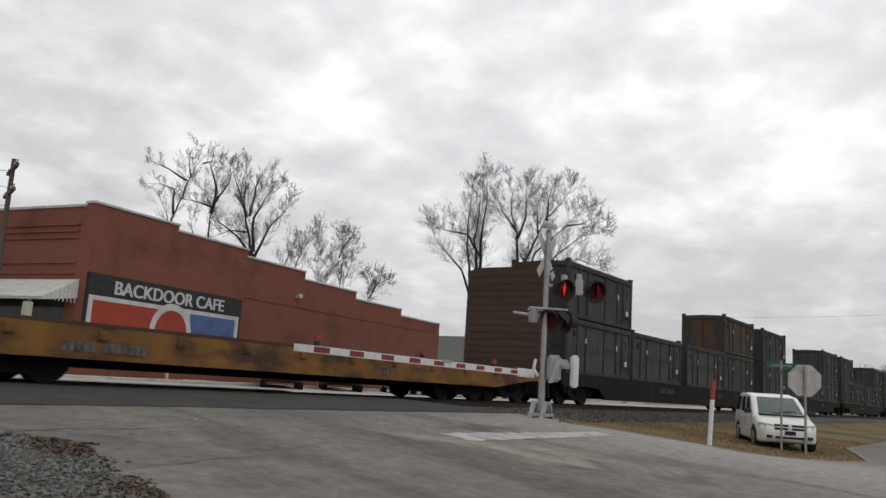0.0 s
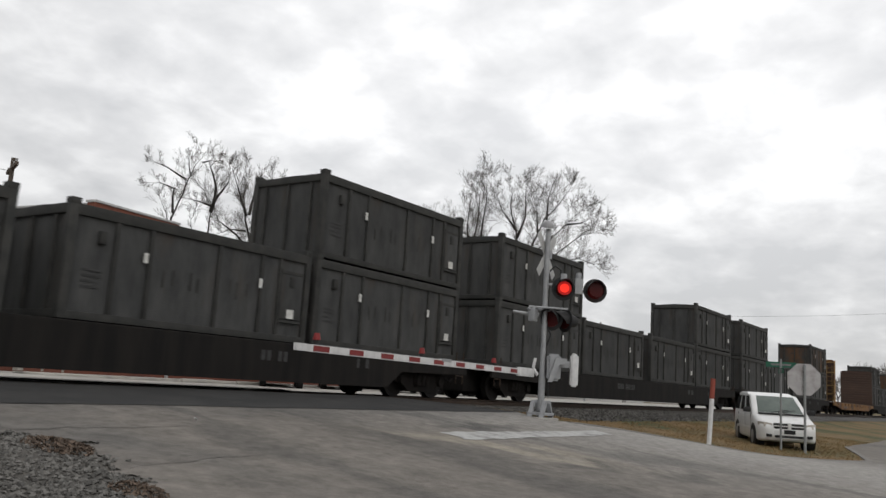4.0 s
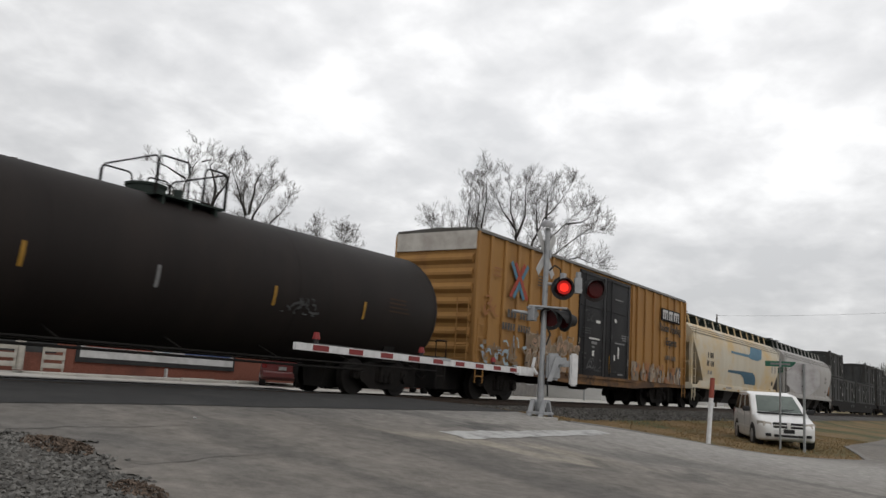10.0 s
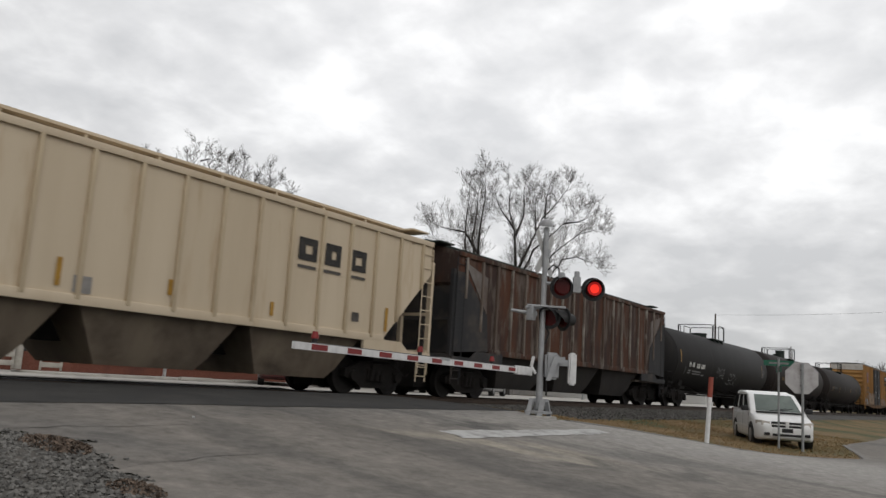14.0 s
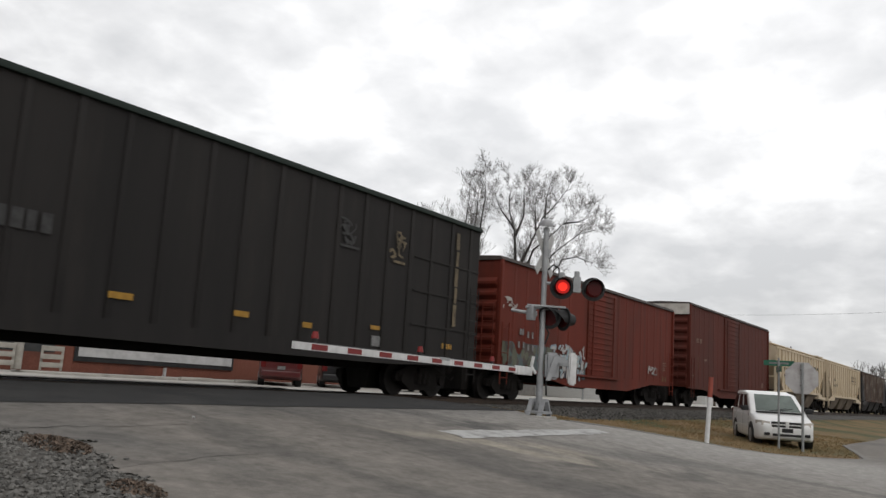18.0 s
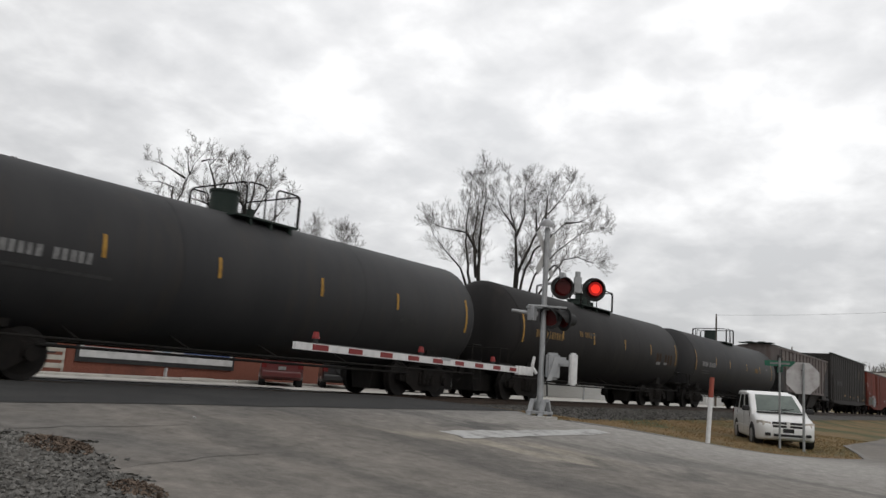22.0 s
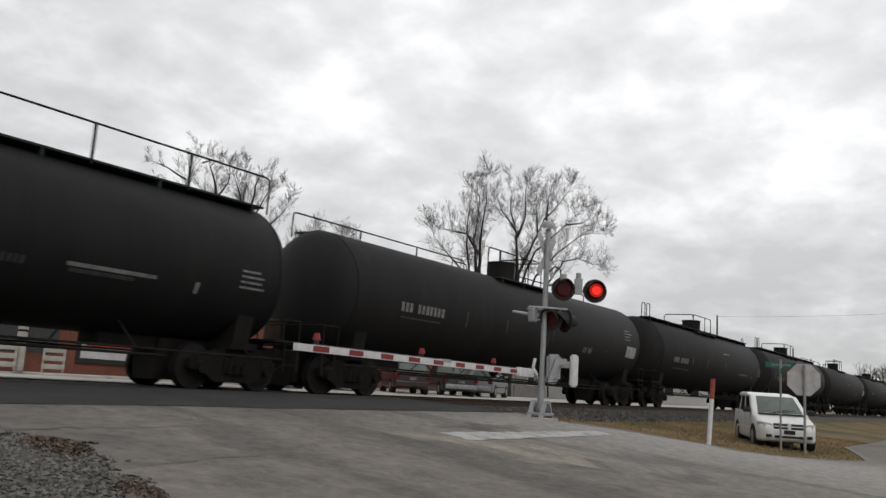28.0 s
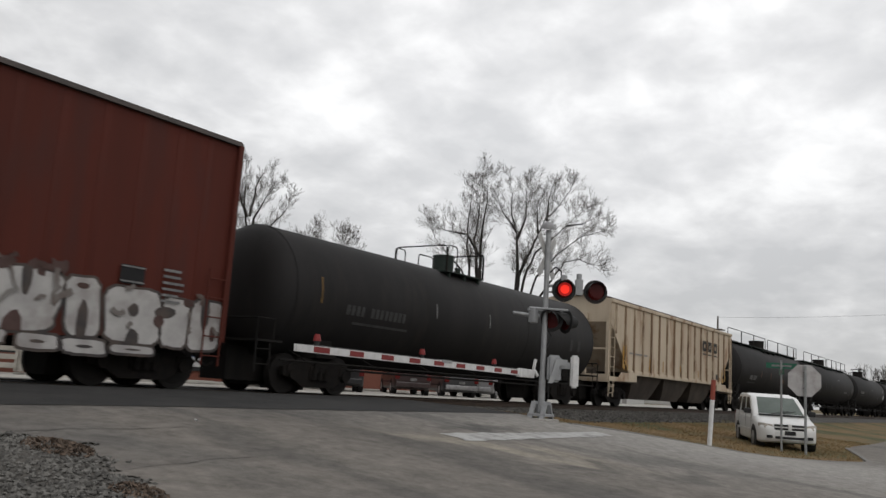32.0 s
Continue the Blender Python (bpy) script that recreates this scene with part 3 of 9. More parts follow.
def container_base(rusty=False):
    """A low steel waste container: side panels with posts, a heavy top rim, corner posts and stickers."""
    L, W, H = CONT_L / 2, CONT_W / 2, CONT_H
    c = thing("waste_container", pose(0, 0, 0), "dark grey-green steel waste container with ribbed sides", "container", "containers on the train")
    part("body", box(B(), -L + 0.06, L - 0.06, -W + 0.06, W - 0.06, 0.06, H - 0.06), m_contain_rust if rusty else m_contain, c)
    for s in (-1, 1):
        part("top_rail", box(B(), -L + 0.1, L - 0.1, s * W - s * 0.13, s * W, H - 0.2, H, 0.02), m_contain_dark, c)
        part("bottom_rail", box(B(), -L + 0.1, L - 0.1, s * W - s * 0.1, s * W, 0.0, 0.14, 0.015), m_contain_dark, c)
        part("end_rail", box(B(), s * L - s * 0.12, s * L, -W + 0.1, W - 0.1, H - 0.18, H, 0.02), m_contain_dark, c)
        part("end_sill", box(B(), s * L - s * 0.12, s * L, -W + 0.1, W - 0.1, 0, 0.14, 0.02), m_contain_dark, c)
        for t in (-1, 1):
            p = B()
            box(p, s * L - s * 0.16, s * L, t * W - t * 0.15, t * W, 0, H, 0.015)
            box(p, s * L - s * 0.19, s * L + s * 0.005, t * W - t * 0.18, t * W + t * 0.005, H - 0.02, H + 0.1, 0.015)
            part("corner_post", p, m_contain_dark, c)
    for x in (-2.05, -1.3, 0.35, 1.55, 2.1):
        part("side_rib", box(B(), x - 0.04, x + 0.04, -W + 0.005, -W + 0.07, 0.14, H - 0.2, 0.008), m_contain_dark, c)
        part("side_rib", box(B(), x - 0.04, x + 0.04, W - 0.07, W - 0.005, 0.14, H - 0.2, 0.008), m_contain_dark, c)
    hatch = part("side_hatch", box(B(), 2.15, 2.78, -W + 0.0, -W + 0.06, 0.5, 1.55, 0.02), m_contain, c)
    part("hatch_edge", box(B(), 2.1, 2.16, -W - 0.012, -W + 0.05, 0.4, 1.62), m_contain_dark, hatch)
    for x in (-0.55, 0.0, 0.55):
        part("door_bar", box(B(), -L - 0.012, -L + 0.05, x * 1.4 - 0.03, x * 1.4 + 0.03, 0.16, H - 0.2), m_contain_dark, c)
    for x, z, w, h in ((-1.42, 1.28, 0.1, 0.19), (1.5, 1.2, 0.1, 0.2), (2.45, 0.62, 0.22, 0.2)):
        part("sticker", patch(B(), x - w / 2, x + w / 2, z - h / 2, z + h / 2, lambda zz: -W, 1, 0.015), m_white, c, "small white sticker")
    scuff = B()
    for x, z, hgt in ((-0.95, 0.95, 0.34), (-0.72, 1.0, 0.3), (-0.3, 0.98, 0.36), (-0.12, 0.92, 0.28), (0.72, 1.02, 0.3), (0.9, 0.95, 0.36), (1.18, 1.0, 0.28)):
        patch(scuff, x - 0.03, x + 0.03, z - hgt / 2, z + hgt / 2, lambda zz: -W + 0.055, 1, 0.01)
    tagged(part("faded_lettering", scuff, m_contain_dark, c, "worn dark lettering"), kind="stuff")
    stencil(c, -2.45, 0.75, 0.4, 0.4, m_grey_dim, lambda zz: -W + 0.055, 0.01)
    for x, z in ((-2.35, 1.5), (2.45, 1.35)):
        part("latch", box(B(), x - 0.07, x + 0.07, -W - 0.03, -W + 0.06, z - 0.12, z + 0.12, 0.02), m_contain_dark, c)
    for z in (0.42, 1.52):
        part("hatch_frame", box(B(), 2.12, 2.8, -W - 0.012, -W + 0.05, z, z + 0.06), m_contain_dark, c)
    lid = B()
    prism(lid, [(-W + 0.1, H - 0.08), (W - 0.1, H - 0.08), (W - 0.25, H + 0.02), (0, H + 0.06), (-W + 0.25, H + 0.02)], "x", -L + 0.15, L - 0.15)
    part("lid", lid, m_contain_dark, c)
    return c


def container_flat():
    c = thing("flat_car", pose(0, 0, 0), "long black flat car carrying waste containers", "rail car", "container flat cars")
    part("deck", box(B(), -13.3, 13.3, -1.3, 1.3, 0.98, 1.1, 0.02), m_under, c)
    part("centre_sill", prism(B(), [(-13.2, 0.7), (-9.9, 0.6), (-9.4, 0.3), (9.4, 0.3), (9.9, 0.6), (13.2, 0.7), (13.2, 0.98), (-13.2, 0.98)], "y", -0.35, 0.35), m_under, c)
    for s in (-1, 1):
        part("side_sill", prism(B(), [(-13.2, 0.72), (-10.1, 0.66), (-9.5, 0.24), (9.5, 0.24), (10.1, 0.66), (13.2, 0.72), (13.2, 1.06), (-13.2, 1.06)], "y", s * 1.3 - 0.05, s * 1.3 + 0.05), m_under, c)
    for x in (-12.85, 12.85):
        part("end_ladder", grab_ladder(B(), x, -1.33, 0.45, 1.35, 0.35), m_rail, c)
    for x, w in ((-2.6, 1.8), (5.5, 0.8), (8.5, 0.5)):
        stencil(c, x, 0.79, w, 0.22, m_grey_dim, lambda z: -1.35, 0.01)
    running_gear(c, 13.5, 11.35)
    return c


flat0, cont0, cont1 = container_flat(), container_base(), container_base(True)
CONT_CARS = [123.6, 95.8, 67.95, 40.1, -11.1, -38.9, -66.75, -94.6]
first = {"flat": True, 0: True, 1: True}


def again(proto, key):
    """The first call takes the built thing itself, later ones copy it."""
    if first.get(key, False):
        first[key] = False
        return proto
    return copy_thing(proto, Matrix())


for k, xc in enumerate(CONT_CARS):
    rider(again(flat0, "flat"), xc)
    for j, off in enumerate((-9.75, -3.5, 3.5, 9.75)):
        rider(again(cont0, 0), xc + off, TRACK, 1.12)
        if abs(off) > 5:
            rusty = k in (3, 4) and off > 0
            rider(again(cont1, 1) if rusty else copy_thing(cont0, Matrix()), xc + off, TRACK, 1.12 + CONT_H + 0.05)

# ---- bulkhead flat car ----
m_tty = mat("flat_yellow", (0.2, 0.097, 0.022), (0.14, 0.066, 0.021), 0.75, scale=1.5, detail=8, stretch=V, c3=(0.06, 0.032, 0.02), scale3=1.3, stretch3=(0.6, 1, 1.4), ramp3=(0.46, 0.62))
m_bulk = mat("bulkhead_yellow", (0.3, 0.19, 0.075), (0.22, 0.135, 0.06), 0.75, scale=2.0, detail=8, c3=(0.1, 0.05, 0.028), scale3=1.5, ramp3=(0.5, 0.66))
m_plank = mat("bulkhead_plank", (0.066, 0.041, 0.031), (0.047, 0.032, 0.026), 0.9, scale=3, stretch=(1, 0.3, 3), rnd=0.12)
bf = thing("bulkhead_flat_car", pose(0, 0, 0), "empty yellow bulkhead flat car with rust stains", "rail car")
HB = 11.1
part("deck", box(B(), -HB, HB, -1.42, 1.42, 0.96, 1.04), m_plank, bf)
for s in (-1, 1):
    part("side_sill", prism(B(), [(-HB, 0.78), (-9.6, 0.72), (-7.6, 0.46), (7.6, 0.46), (9.6, 0.72), (HB, 0.78), (HB, 1.03), (-HB, 1.03)], "y", s * 1.46 - 0.06, s * 1.46 + 0.06), m_tty, bf)
    part("deck_rail", box(B(), -HB + 0.9, HB - 0.9, s * 1.4 - 0.05, s * 1.4 + 0.05, 1.04, 1.1), m_plank, bf)
    for i in range(12):
        x = -9.2 + i * 1.67
        part("stake_pocket", box(B(), x - 0.09, x + 0.09, s * 1.53 - 0.04, s * 1.53 + 0.02, 0.8, 0.98, 0.01), m_tty, bf)
part("centre_sill", prism(B(), [(-HB, 0.6), (-7, 0.3), (7, 0.3), (HB, 0.6), (HB, 0.95), (-HB, 0.95)], "y", -0.4, 0.4), m_under, bf)
for s in (-1, 1):
    x0 = s * (HB - 0.75)
    bk = part("bulkhead", prism(B(), [(-1.5, 4.38), (1.5, 4.38), (1.5, 4.42), (1.25, 4.62), (-1.25, 4.62), (-1.5, 4.42)], "x", x0 - 0.06, x0 + 0.1), m_tty if s < 0 else m_plank, bf)
    for i in range(14):
        z = 1.12 + i * 0.24
        part("plank", box(B(), x0 + s * 0.02, x0 - s * 0.09, -1.49, 1.49, z, z + 0.232, 0.004), m_plank, bk)
    part("back_plate", box(B(), x0 + s * 0.02, x0 + s * 0.03, -1.48, 1.48, 1.1, 4.5), m_plank, bk)
    for y in (-1.46, -0.75, 0.0, 0.75, 1.46):
        part("post", prism(B(), [(x0 + s * 0.03, 1.05), (x0 + s * 0.55, 1.05), (x0 + s * 0.16, 4.45), (x0 + s * 0.03, 4.55)], "y", y - 0.05, y + 0.05), m_bulk if s < 0 else m_plank, bk)
    for z in (1.7, 2.4, 3.5, 4.35):
        part("brace", box(B(), x0 + s * 0.03, x0 + s * 0.13, -1.46, 1.46, z, z + 0.08), m_bulk if s < 0 else m_plank, bk)
    part("ladder", grab_ladder(B(), x0 + s * 0.4, -1.1, 1.1, 4.1, 0.4, "y"), m_bulk, bk)
for x, w in ((-5.75, 1.7), (2.0, 0.5)):
    stencil(bf, x, 0.67, w, 0.17, m_spray_faded, lambda z: -1.53)
running_gear(bf, HB + 0.1, 9.25)
for x in (6.6, -7.3):
    tr = part("truck", BOLSTER, None, bf, m=pose(x, 0, 0))
    for xx in (-0.89, 0.89):
        part("wheelset", WHEELSET, None, tr, m=pose(xx, 0, 0.457))
    for yy, az in ((-0.99, 0), (0.99, 180)):
        part("side_frame", SIDE_FRAME, None, tr, m=pose(0, yy, 0, 0, 0, az))
rider(bf, 14.5)


# ---- tank cars ----
def tank_car(xi, length, label, material=None, top="guard", bars=(), refl=(), r=1.58, zc=2.3, house=None, tall_dome=False, plate=None, refl_low=2.1, squat=False, refl_mat=None, deck=(-1.2, 0.8, 0.5, 0.8)):
    material = material or m_tank
    h = length / 2
    c = thing("tank_car", pose(0, 0, 0), label, "rail car", "tank cars")
    seg, rings = 40, []
    dome = 0.62
    prof = [(h - dome + dome * math.sin(a), r * math.cos(a)) for a in [radians(x) for x in (0, 15, 30, 45, 58, 70, 80, 87)]]
    line = [(-x, rr) for x, rr in prof[::-1]] + prof
    for x, rr in line:
        rings.append([(x, rr * math.sin(2 * math.pi * i / seg), zc + rr * math.cos(2 * math.pi * i / seg)) for i in range(seg)])
    part("tank_shell", loft(B(), rings), material, c)
    def side(z):
        return -math.sqrt(max(0.01, r * r - (z - zc) ** 2))
    for x in (-h + 0.62, -h / 3, h / 3, h - 0.62):
        ring = [[(x + d, (r + 0.006) * math.sin(2 * math.pi * i / seg), zc + (r + 0.006) * math.cos(2 * math.pi * i / seg)) for i in range(seg)] for d in (-0.025, 0.025)]
        part("weld_band", loft(B(), ring, caps=False), material, c)
    ct = h - (2.05 if top == "guard" else 1.2)
    for s in (-1, 1):
        part("stub_sill", box(B(), s * (h - 4.0), s * (h + 0.25), -0.33, 0.33, 0.75, 1.13, 0.02), m_under, c)
        part("saddle", prism(B(), [(-1.15, 0.98), (1.15, 0.98), (1.3, 1.9), (0.9, 1.45), (0, 1.15), (-0.9, 1.45), (-1.3, 1.9)], "x", s * ct - 0.22, s * ct + 0.22), m_under, c)
        plat = B()
        box(plat, s * (h - 0.45), s * (h + 0.32), -1.4, 1.4, 1.1, 1.15)
        part("end_platform", plat, m_under, c)
        rail = B()
        for yy in (-1.38, 1.38):
            pipe(rail, [(s * (h + 0.3), yy, 0.5), (s * (h + 0.3), yy, 1.6), (s * (h - 0.2), yy, 1.6), (s * (h - 0.2), yy, 1.1)], 0.018)
            grab_ladder(rail, s * (h + 0.08), yy, 0.45, 1.1, 0.4, "x", 2)
        pipe(rail, [(s * (h + 0.3), -1.38, 1.6), (s * (h + 0.3), 1.38, 1.6)], 0.018)
        part("end_handrail", rail, m_under, c)
        part("brake_gear", box(B(), s * (h + 0.02), s * (h + 0.2), 0.3, 0.75, 1.15, 1.75, 0.04), m_rail, c)
    # handrail along each side
    for s in (-1, 1):
        hr = B()
        zh = 0.74 if top == "guard" else 0.72
        pipe(hr, [(-h + 0.3, s * 1.5, zh), (h - 0.3, s * 1.5, zh)], 0.022)
        for i in range(7):
            x = -h + 1.2 + (2 * h - 2.4) * i / 6
            pipe(hr, [(x, s * 1.5, zh), (x, s * 0.85, zc - math.sqrt(r * r - 0.7225) + 0.02)], 0.018)
        part("side_handrail", hr, m_under, c)
    part("bottom_outlet", rod(rod(B(), (0, 0, 0.84), (0, 0, 1.2), 0.16, 14), (0.0, 0, 0.84), (0, 0, 0.76), 0.1, 12), m_under, c)
    pipe_bm = B()
    pipe(pipe_bm, [(-h + 3, -1.1, 0.62), (h - 3, -1.1, 0.62)], 0.028)
    part("brake_pipe", pipe_bm, m_under, c)
    # manway housing and its platform on top, a little behind the middle
    tz, hx = zc + r, {"guard": 0.0, "both": -1.0, "loops": -0.8, "far": -0.2}[top] if house is None else house
    big = (0.32 if not squat else 0.4) if top == "guard" else 0.46
    ht = (0.46 if not squat else 0.13) if top == "guard" else 0.48
    dy, dome_mat = (0.0, m_green_dark) if top == "guard" else (-0.22, m_under)
    dome_bm = rod(rod(B(), (hx, dy, tz - 0.12), (hx, dy, tz + ht), big, 22), (hx, dy, tz + ht), (hx, dy, tz + ht + 0.05), big + 0.03, 22)
    if top != "guard":      # a skirt where the housing stands on the shell
        rod(dome_bm, (hx, dy, tz - 0.2), (hx, dy, tz - 0.02), big + 0.14, 22, big)
    part("manway_housing", dome_bm, dome_mat, c)
    if top == "loops" or top == "guard" and hx > 0.1:
        mx = hx - (0.75 if top == "guard" else 1.15)
        part("manway_cover", rod(rod(B(), (mx, 0, tz - 0.05), (mx, 0, tz + 0.16), 0.3, 20), (mx, 0, tz + 0.16), (mx, 0, tz + 0.2), 0.34, 20), m_green_dark, c)
    part("safety_valve", rod(B(), (hx + 0.8, 0, tz - 0.05), (hx + 0.8, 0, tz + 0.25), 0.1, 12), m_green_dark, c)
    p0, p1 = deck[:2] if top == "guard" else (hx - 1.3, hx + 1.9)
    for s in (-1, 1):
        pf = box(B(), min(p0, hx - 0.45), p1, s * 0.55, s * 1.0, tz - 0.17, tz - 0.13)
        for x in (p0 + 0.2, (p0 + p1) / 2, p1 - 0.2):
            box(pf, x - 0.03, x + 0.03, s * 0.6, s * 0.97, tz - 0.42, tz - 0.15)
        part("top_platform", pf, m_green_dark, c)
    lad = grab_ladder(B(), (p0 + p1) / 2, 1.56, 0.9, 3.2, 0.42)
    for x in (-0.2, 0.2):
        pipe(lad, [((p0 + p1) / 2 + x, 1.56, 3.2), ((p0 + p1) / 2 + x, 1.0, tz - 0.15)], 0.02)
    part("side_ladder", lad, m_under, c)
    zt = tz + 0.62 if top == "guard" else tz + 0.66

    def loop(x0_, x1_, y0_, y1_, zt_, rr=0.02):
        """A bent guard rail with rounded corners."""
        a_, b_ = Vector((x0_, y0_, 0)), Vector((x1_, y1_, 0))
        d_ = (b_ - a_).normalized() * 0.1
        up = lambda p_, z_: (p_.x, p_.y, z_)
        return pipe(B(), [up(a_, tz - 0.15), up(a_, zt_ - 0.1), up(a_ + d_ * 0.3, zt_ - 0.03), up(a_ + d_, zt_), up(b_ - d_, zt_), up(b_ - d_ * 0.3, zt_ - 0.03), up(b_, zt_ - 0.1), up(b_, tz - 0.15)], rr)

    if top == "guard":
        for x0_, x1_ in ((p0, p0 + deck[2]), (p1 - deck[3], p1)):
            for y in (-0.98, 0.98):
                part("guard_rail", loop(x0_, x1_, y, y, zt), m_under, c)
        for x in (p0, p1):
            part("guard_rail", loop(x, x, -0.94, 0.94, zt), m_under, c)
    else:
        wy = 0.0 if top != "far" else 1.1
        wk = box(B(), -h + 0.6, h - 0.6, wy - 0.8, wy - 0.3, tz - 0.04, tz + 0.0)
        for i in range(8):
            x = -h + 0.9 + (2 * h - 1.8) * i / 7
            box(wk, x - 0.03, x + 0.03, wy - 0.78, wy - 0.3, tz - 0.2, tz - 0.04)
        part("walkway", wk, m_green_dark, c)
        for x0_, x1_ in ((hx - 1.6, hx - 0.7), (hx + 0.8, hx + 1.7)):
            part("guard_rail", loop(x0_, x1_, 0.75, 0.75, tz + 0.4), m_under, c)
        if top == "far":
            for a_, b_ in ((-h + 0.5, -1.0), (0.7, h - 1.2)):
                part("walkway_railing", loop(a_, b_, 0.8, 0.8, tz + 0.52, 0.022), m_under, c)
                n_ = max(2, round((b_ - a_) / 2.6))
                for i in range(1, n_):
                    x = a_ + (b_ - a_) * i / n_
                    part("railing_post", rod(B(), (x, 0.8, tz - 0.1), (x, 0.8, tz + 0.51), 0.024, 6), m_under, c)
            part("guard_rail", loop(hx - 1.35, hx + 0.5, -0.5, -0.5, tz + 0.86, 0.024), m_under, c)
            part("railing_post", rod(B(), (hx - 0.6, -0.5, tz - 0.1), (hx - 0.6, -0.5, tz + 0.86), 0.04, 6), m_under, c)
            for yy in (-0.6, 0.6):
                part("guard_rail", loop(1.0, 1.95, yy, yy, tz + 0.84, 0.022), m_under, c)
            for xx in (1.0, 1.95):
                part("guard_rail", loop(xx, xx, -0.6, 0.6, tz + 0.84, 0.022), m_under, c)
        elif top == "both":
            for a_, b_ in ((-h + 0.5, hx - 0.05), (hx + 0.55, h - 0.5)):
                part("walkway_railing", loop(a_, b_, -0.8, -0.8, tz + 0.68, 0.022), m_under, c)
                n_ = max(2, round((b_ - a_) / 2.5))
                for i in range(1, n_):
                    x = a_ + (b_ - a_) * i / n_
                    part("railing_post", rod(B(), (x, -0.8, tz - 0.1), (x, -0.8, tz + 0.67), 0.03, 6), m_under, c)
        else:
            part("guard_rail", loop(hx - 1.43, hx + 1.47, -0.8, -0.8, tz + 0.72, 0.022), m_under, c)
            part("guard_rail", loop(hx - 1.43, hx - 1.43, -0.78, 0.75, tz + 0.72, 0.022), m_under, c)
            part("railing_post", rod(B(), (hx + 0.47, -0.8, tz - 0.1), (hx + 0.47, -0.8, tz + 0.71), 0.022, 6), m_under, c)
            for x, up_ in ((hx - 1.7, 0.28), (h - 0.9, 0.28), (-h + 0.4, 0.6), (-h + 1.0, 0.62)):
                part("walkway_loop", loop(x - 0.2, x + 0.2, -0.6, -0.6, tz + up_, 0.02), m_under, c)
    if plate:
        part("placard", patch(B(), *plate, side, 3), m_yellow_dim, c, "yellow painted plate")
    for k, x in enumerate(refl):
        tall = 0.6 if abs(x) > 7 else 0.42
        low = 1.88 if tall_dome and abs(x) > 6.5 else 2.2 if tall_dome else refl_low
        tall = 0.95 if tall_dome and abs(x) > 6.5 else tall
        part("reflector", patch(B(), x - 0.042, x + 0.042, low, low + tall, side, 5), refl_mat or (m_yellow_ref if tall_dome or k % 4 != 2 else m_white_dim), c)
    for x, z, w, hh, mm in bars:
        stencil(c, x, z, w, hh, mm, side, 0.008)
    running_gear(c, h + 0.35, ct)
    rider(c, xi)
    return c


PLAIN = "black tank car with grime streaks and yellow reflectors"
t1 = tank_car(-175.1, 17.6, "brownish-black tank car with yellow reflectors", m_tank_brown, refl_low=1.84, refl=(-6.6, -3.4, -0.8, 2.2, 5.2), house=-0.2, squat=True, deck=(-0.65, 1.08, 0.75, 0.6), bars=[(6.6, 2.3, 0.9, 0.42, m_rust_panel), (-5.9, 2.15, 2.4, 0.2, m_grey_dim)])
spray_mark(t1, 2.5, 3.5, 1.75, 2.1, m_grey_dim, lambda z: -math.sqrt(max(0.01, 2.4964 - (z - 2.3) ** 2)), 52, 16, (0.03, 0.06), "faint grey sprayed scrawl")
tank_car(-194.2, 17.0, "dark brown-black tank car with yellow reflectors", m_tank_brown, refl=(-7.0, -4.8, -2.77, -1.02, 0.57, 2.82, 5.29), house=0.2, deck=(-1.22, 0.43, 0.4, 0.68), bars=[(6.6, 2.1, 1.0, 0.4, m_grey_dim), (-5.4, 2.15, 1.5, 0.2, m_yellow_dim), (2.0, 1.9, 0.7, 0.2, m_grey_dim)])
t3 = tank_car(-212.8, 17.8, "black tank car with white lettering and faded white scrawls", refl=(-7.9, 7.1), house=-0.35, squat=True, deck=(-1.0, 1.05, 0.4, 1.05), bars=[(-6.2, 2.08, 0.9, 0.22, m_white), (-4.8, 2.04, 1.4, 0.22, m_white), (-6.5, 1.77, 0.4, 0.07, m_white_dim), (-5.4, 1.76, 1.3, 0.07, m_white_dim), (-6.5, 1.66, 0.4, 0.06, m_white_dim), (-5.3, 1.64, 1.2, 0.06, m_white_dim), (-4.3, 1.62, 0.45, 0.07, m_white_dim), (-7.1, 1.76, 0.14, 0.36, m_grey_dim), (7.4, 2.2, 0.7, 0.5, m_white_dim)])
T_SIDE = lambda z: -math.sqrt(max(0.01, 2.4964 - (z - 2.3) ** 2))
spray_mark(t3, -2.0, -0.75, 1.6, 2.1, m_spray_faded, T_SIDE, 5, 22)
spray_mark(t3, 0.1, 1.8, 1.35, 1.9, m_spray_faded, T_SIDE, 6, 26)
tank_car(-359.0, 17.2, "black tank car with yellow reflectors and a yellow plate", m_tank_worn, refl=(-8.0, -4.72, -2.19, 1.19, 4.1, 7.05), house=-0.72, tall_dome=True, deck=(-0.85, 0.56, 0.55, 0.6), bars=[(-5.95, 2.21, 2.15, 0.24, m_white_dim), (-6.4, 1.88, 1.2, 0.06, m_grey_dim), (-6.3, 1.76, 1.2, 0.06, m_grey_dim), (5.75, 2.5, 0.35, 0.08, m_white_dim)], plate=(2.92, 3.66, 2.2, 2.45))
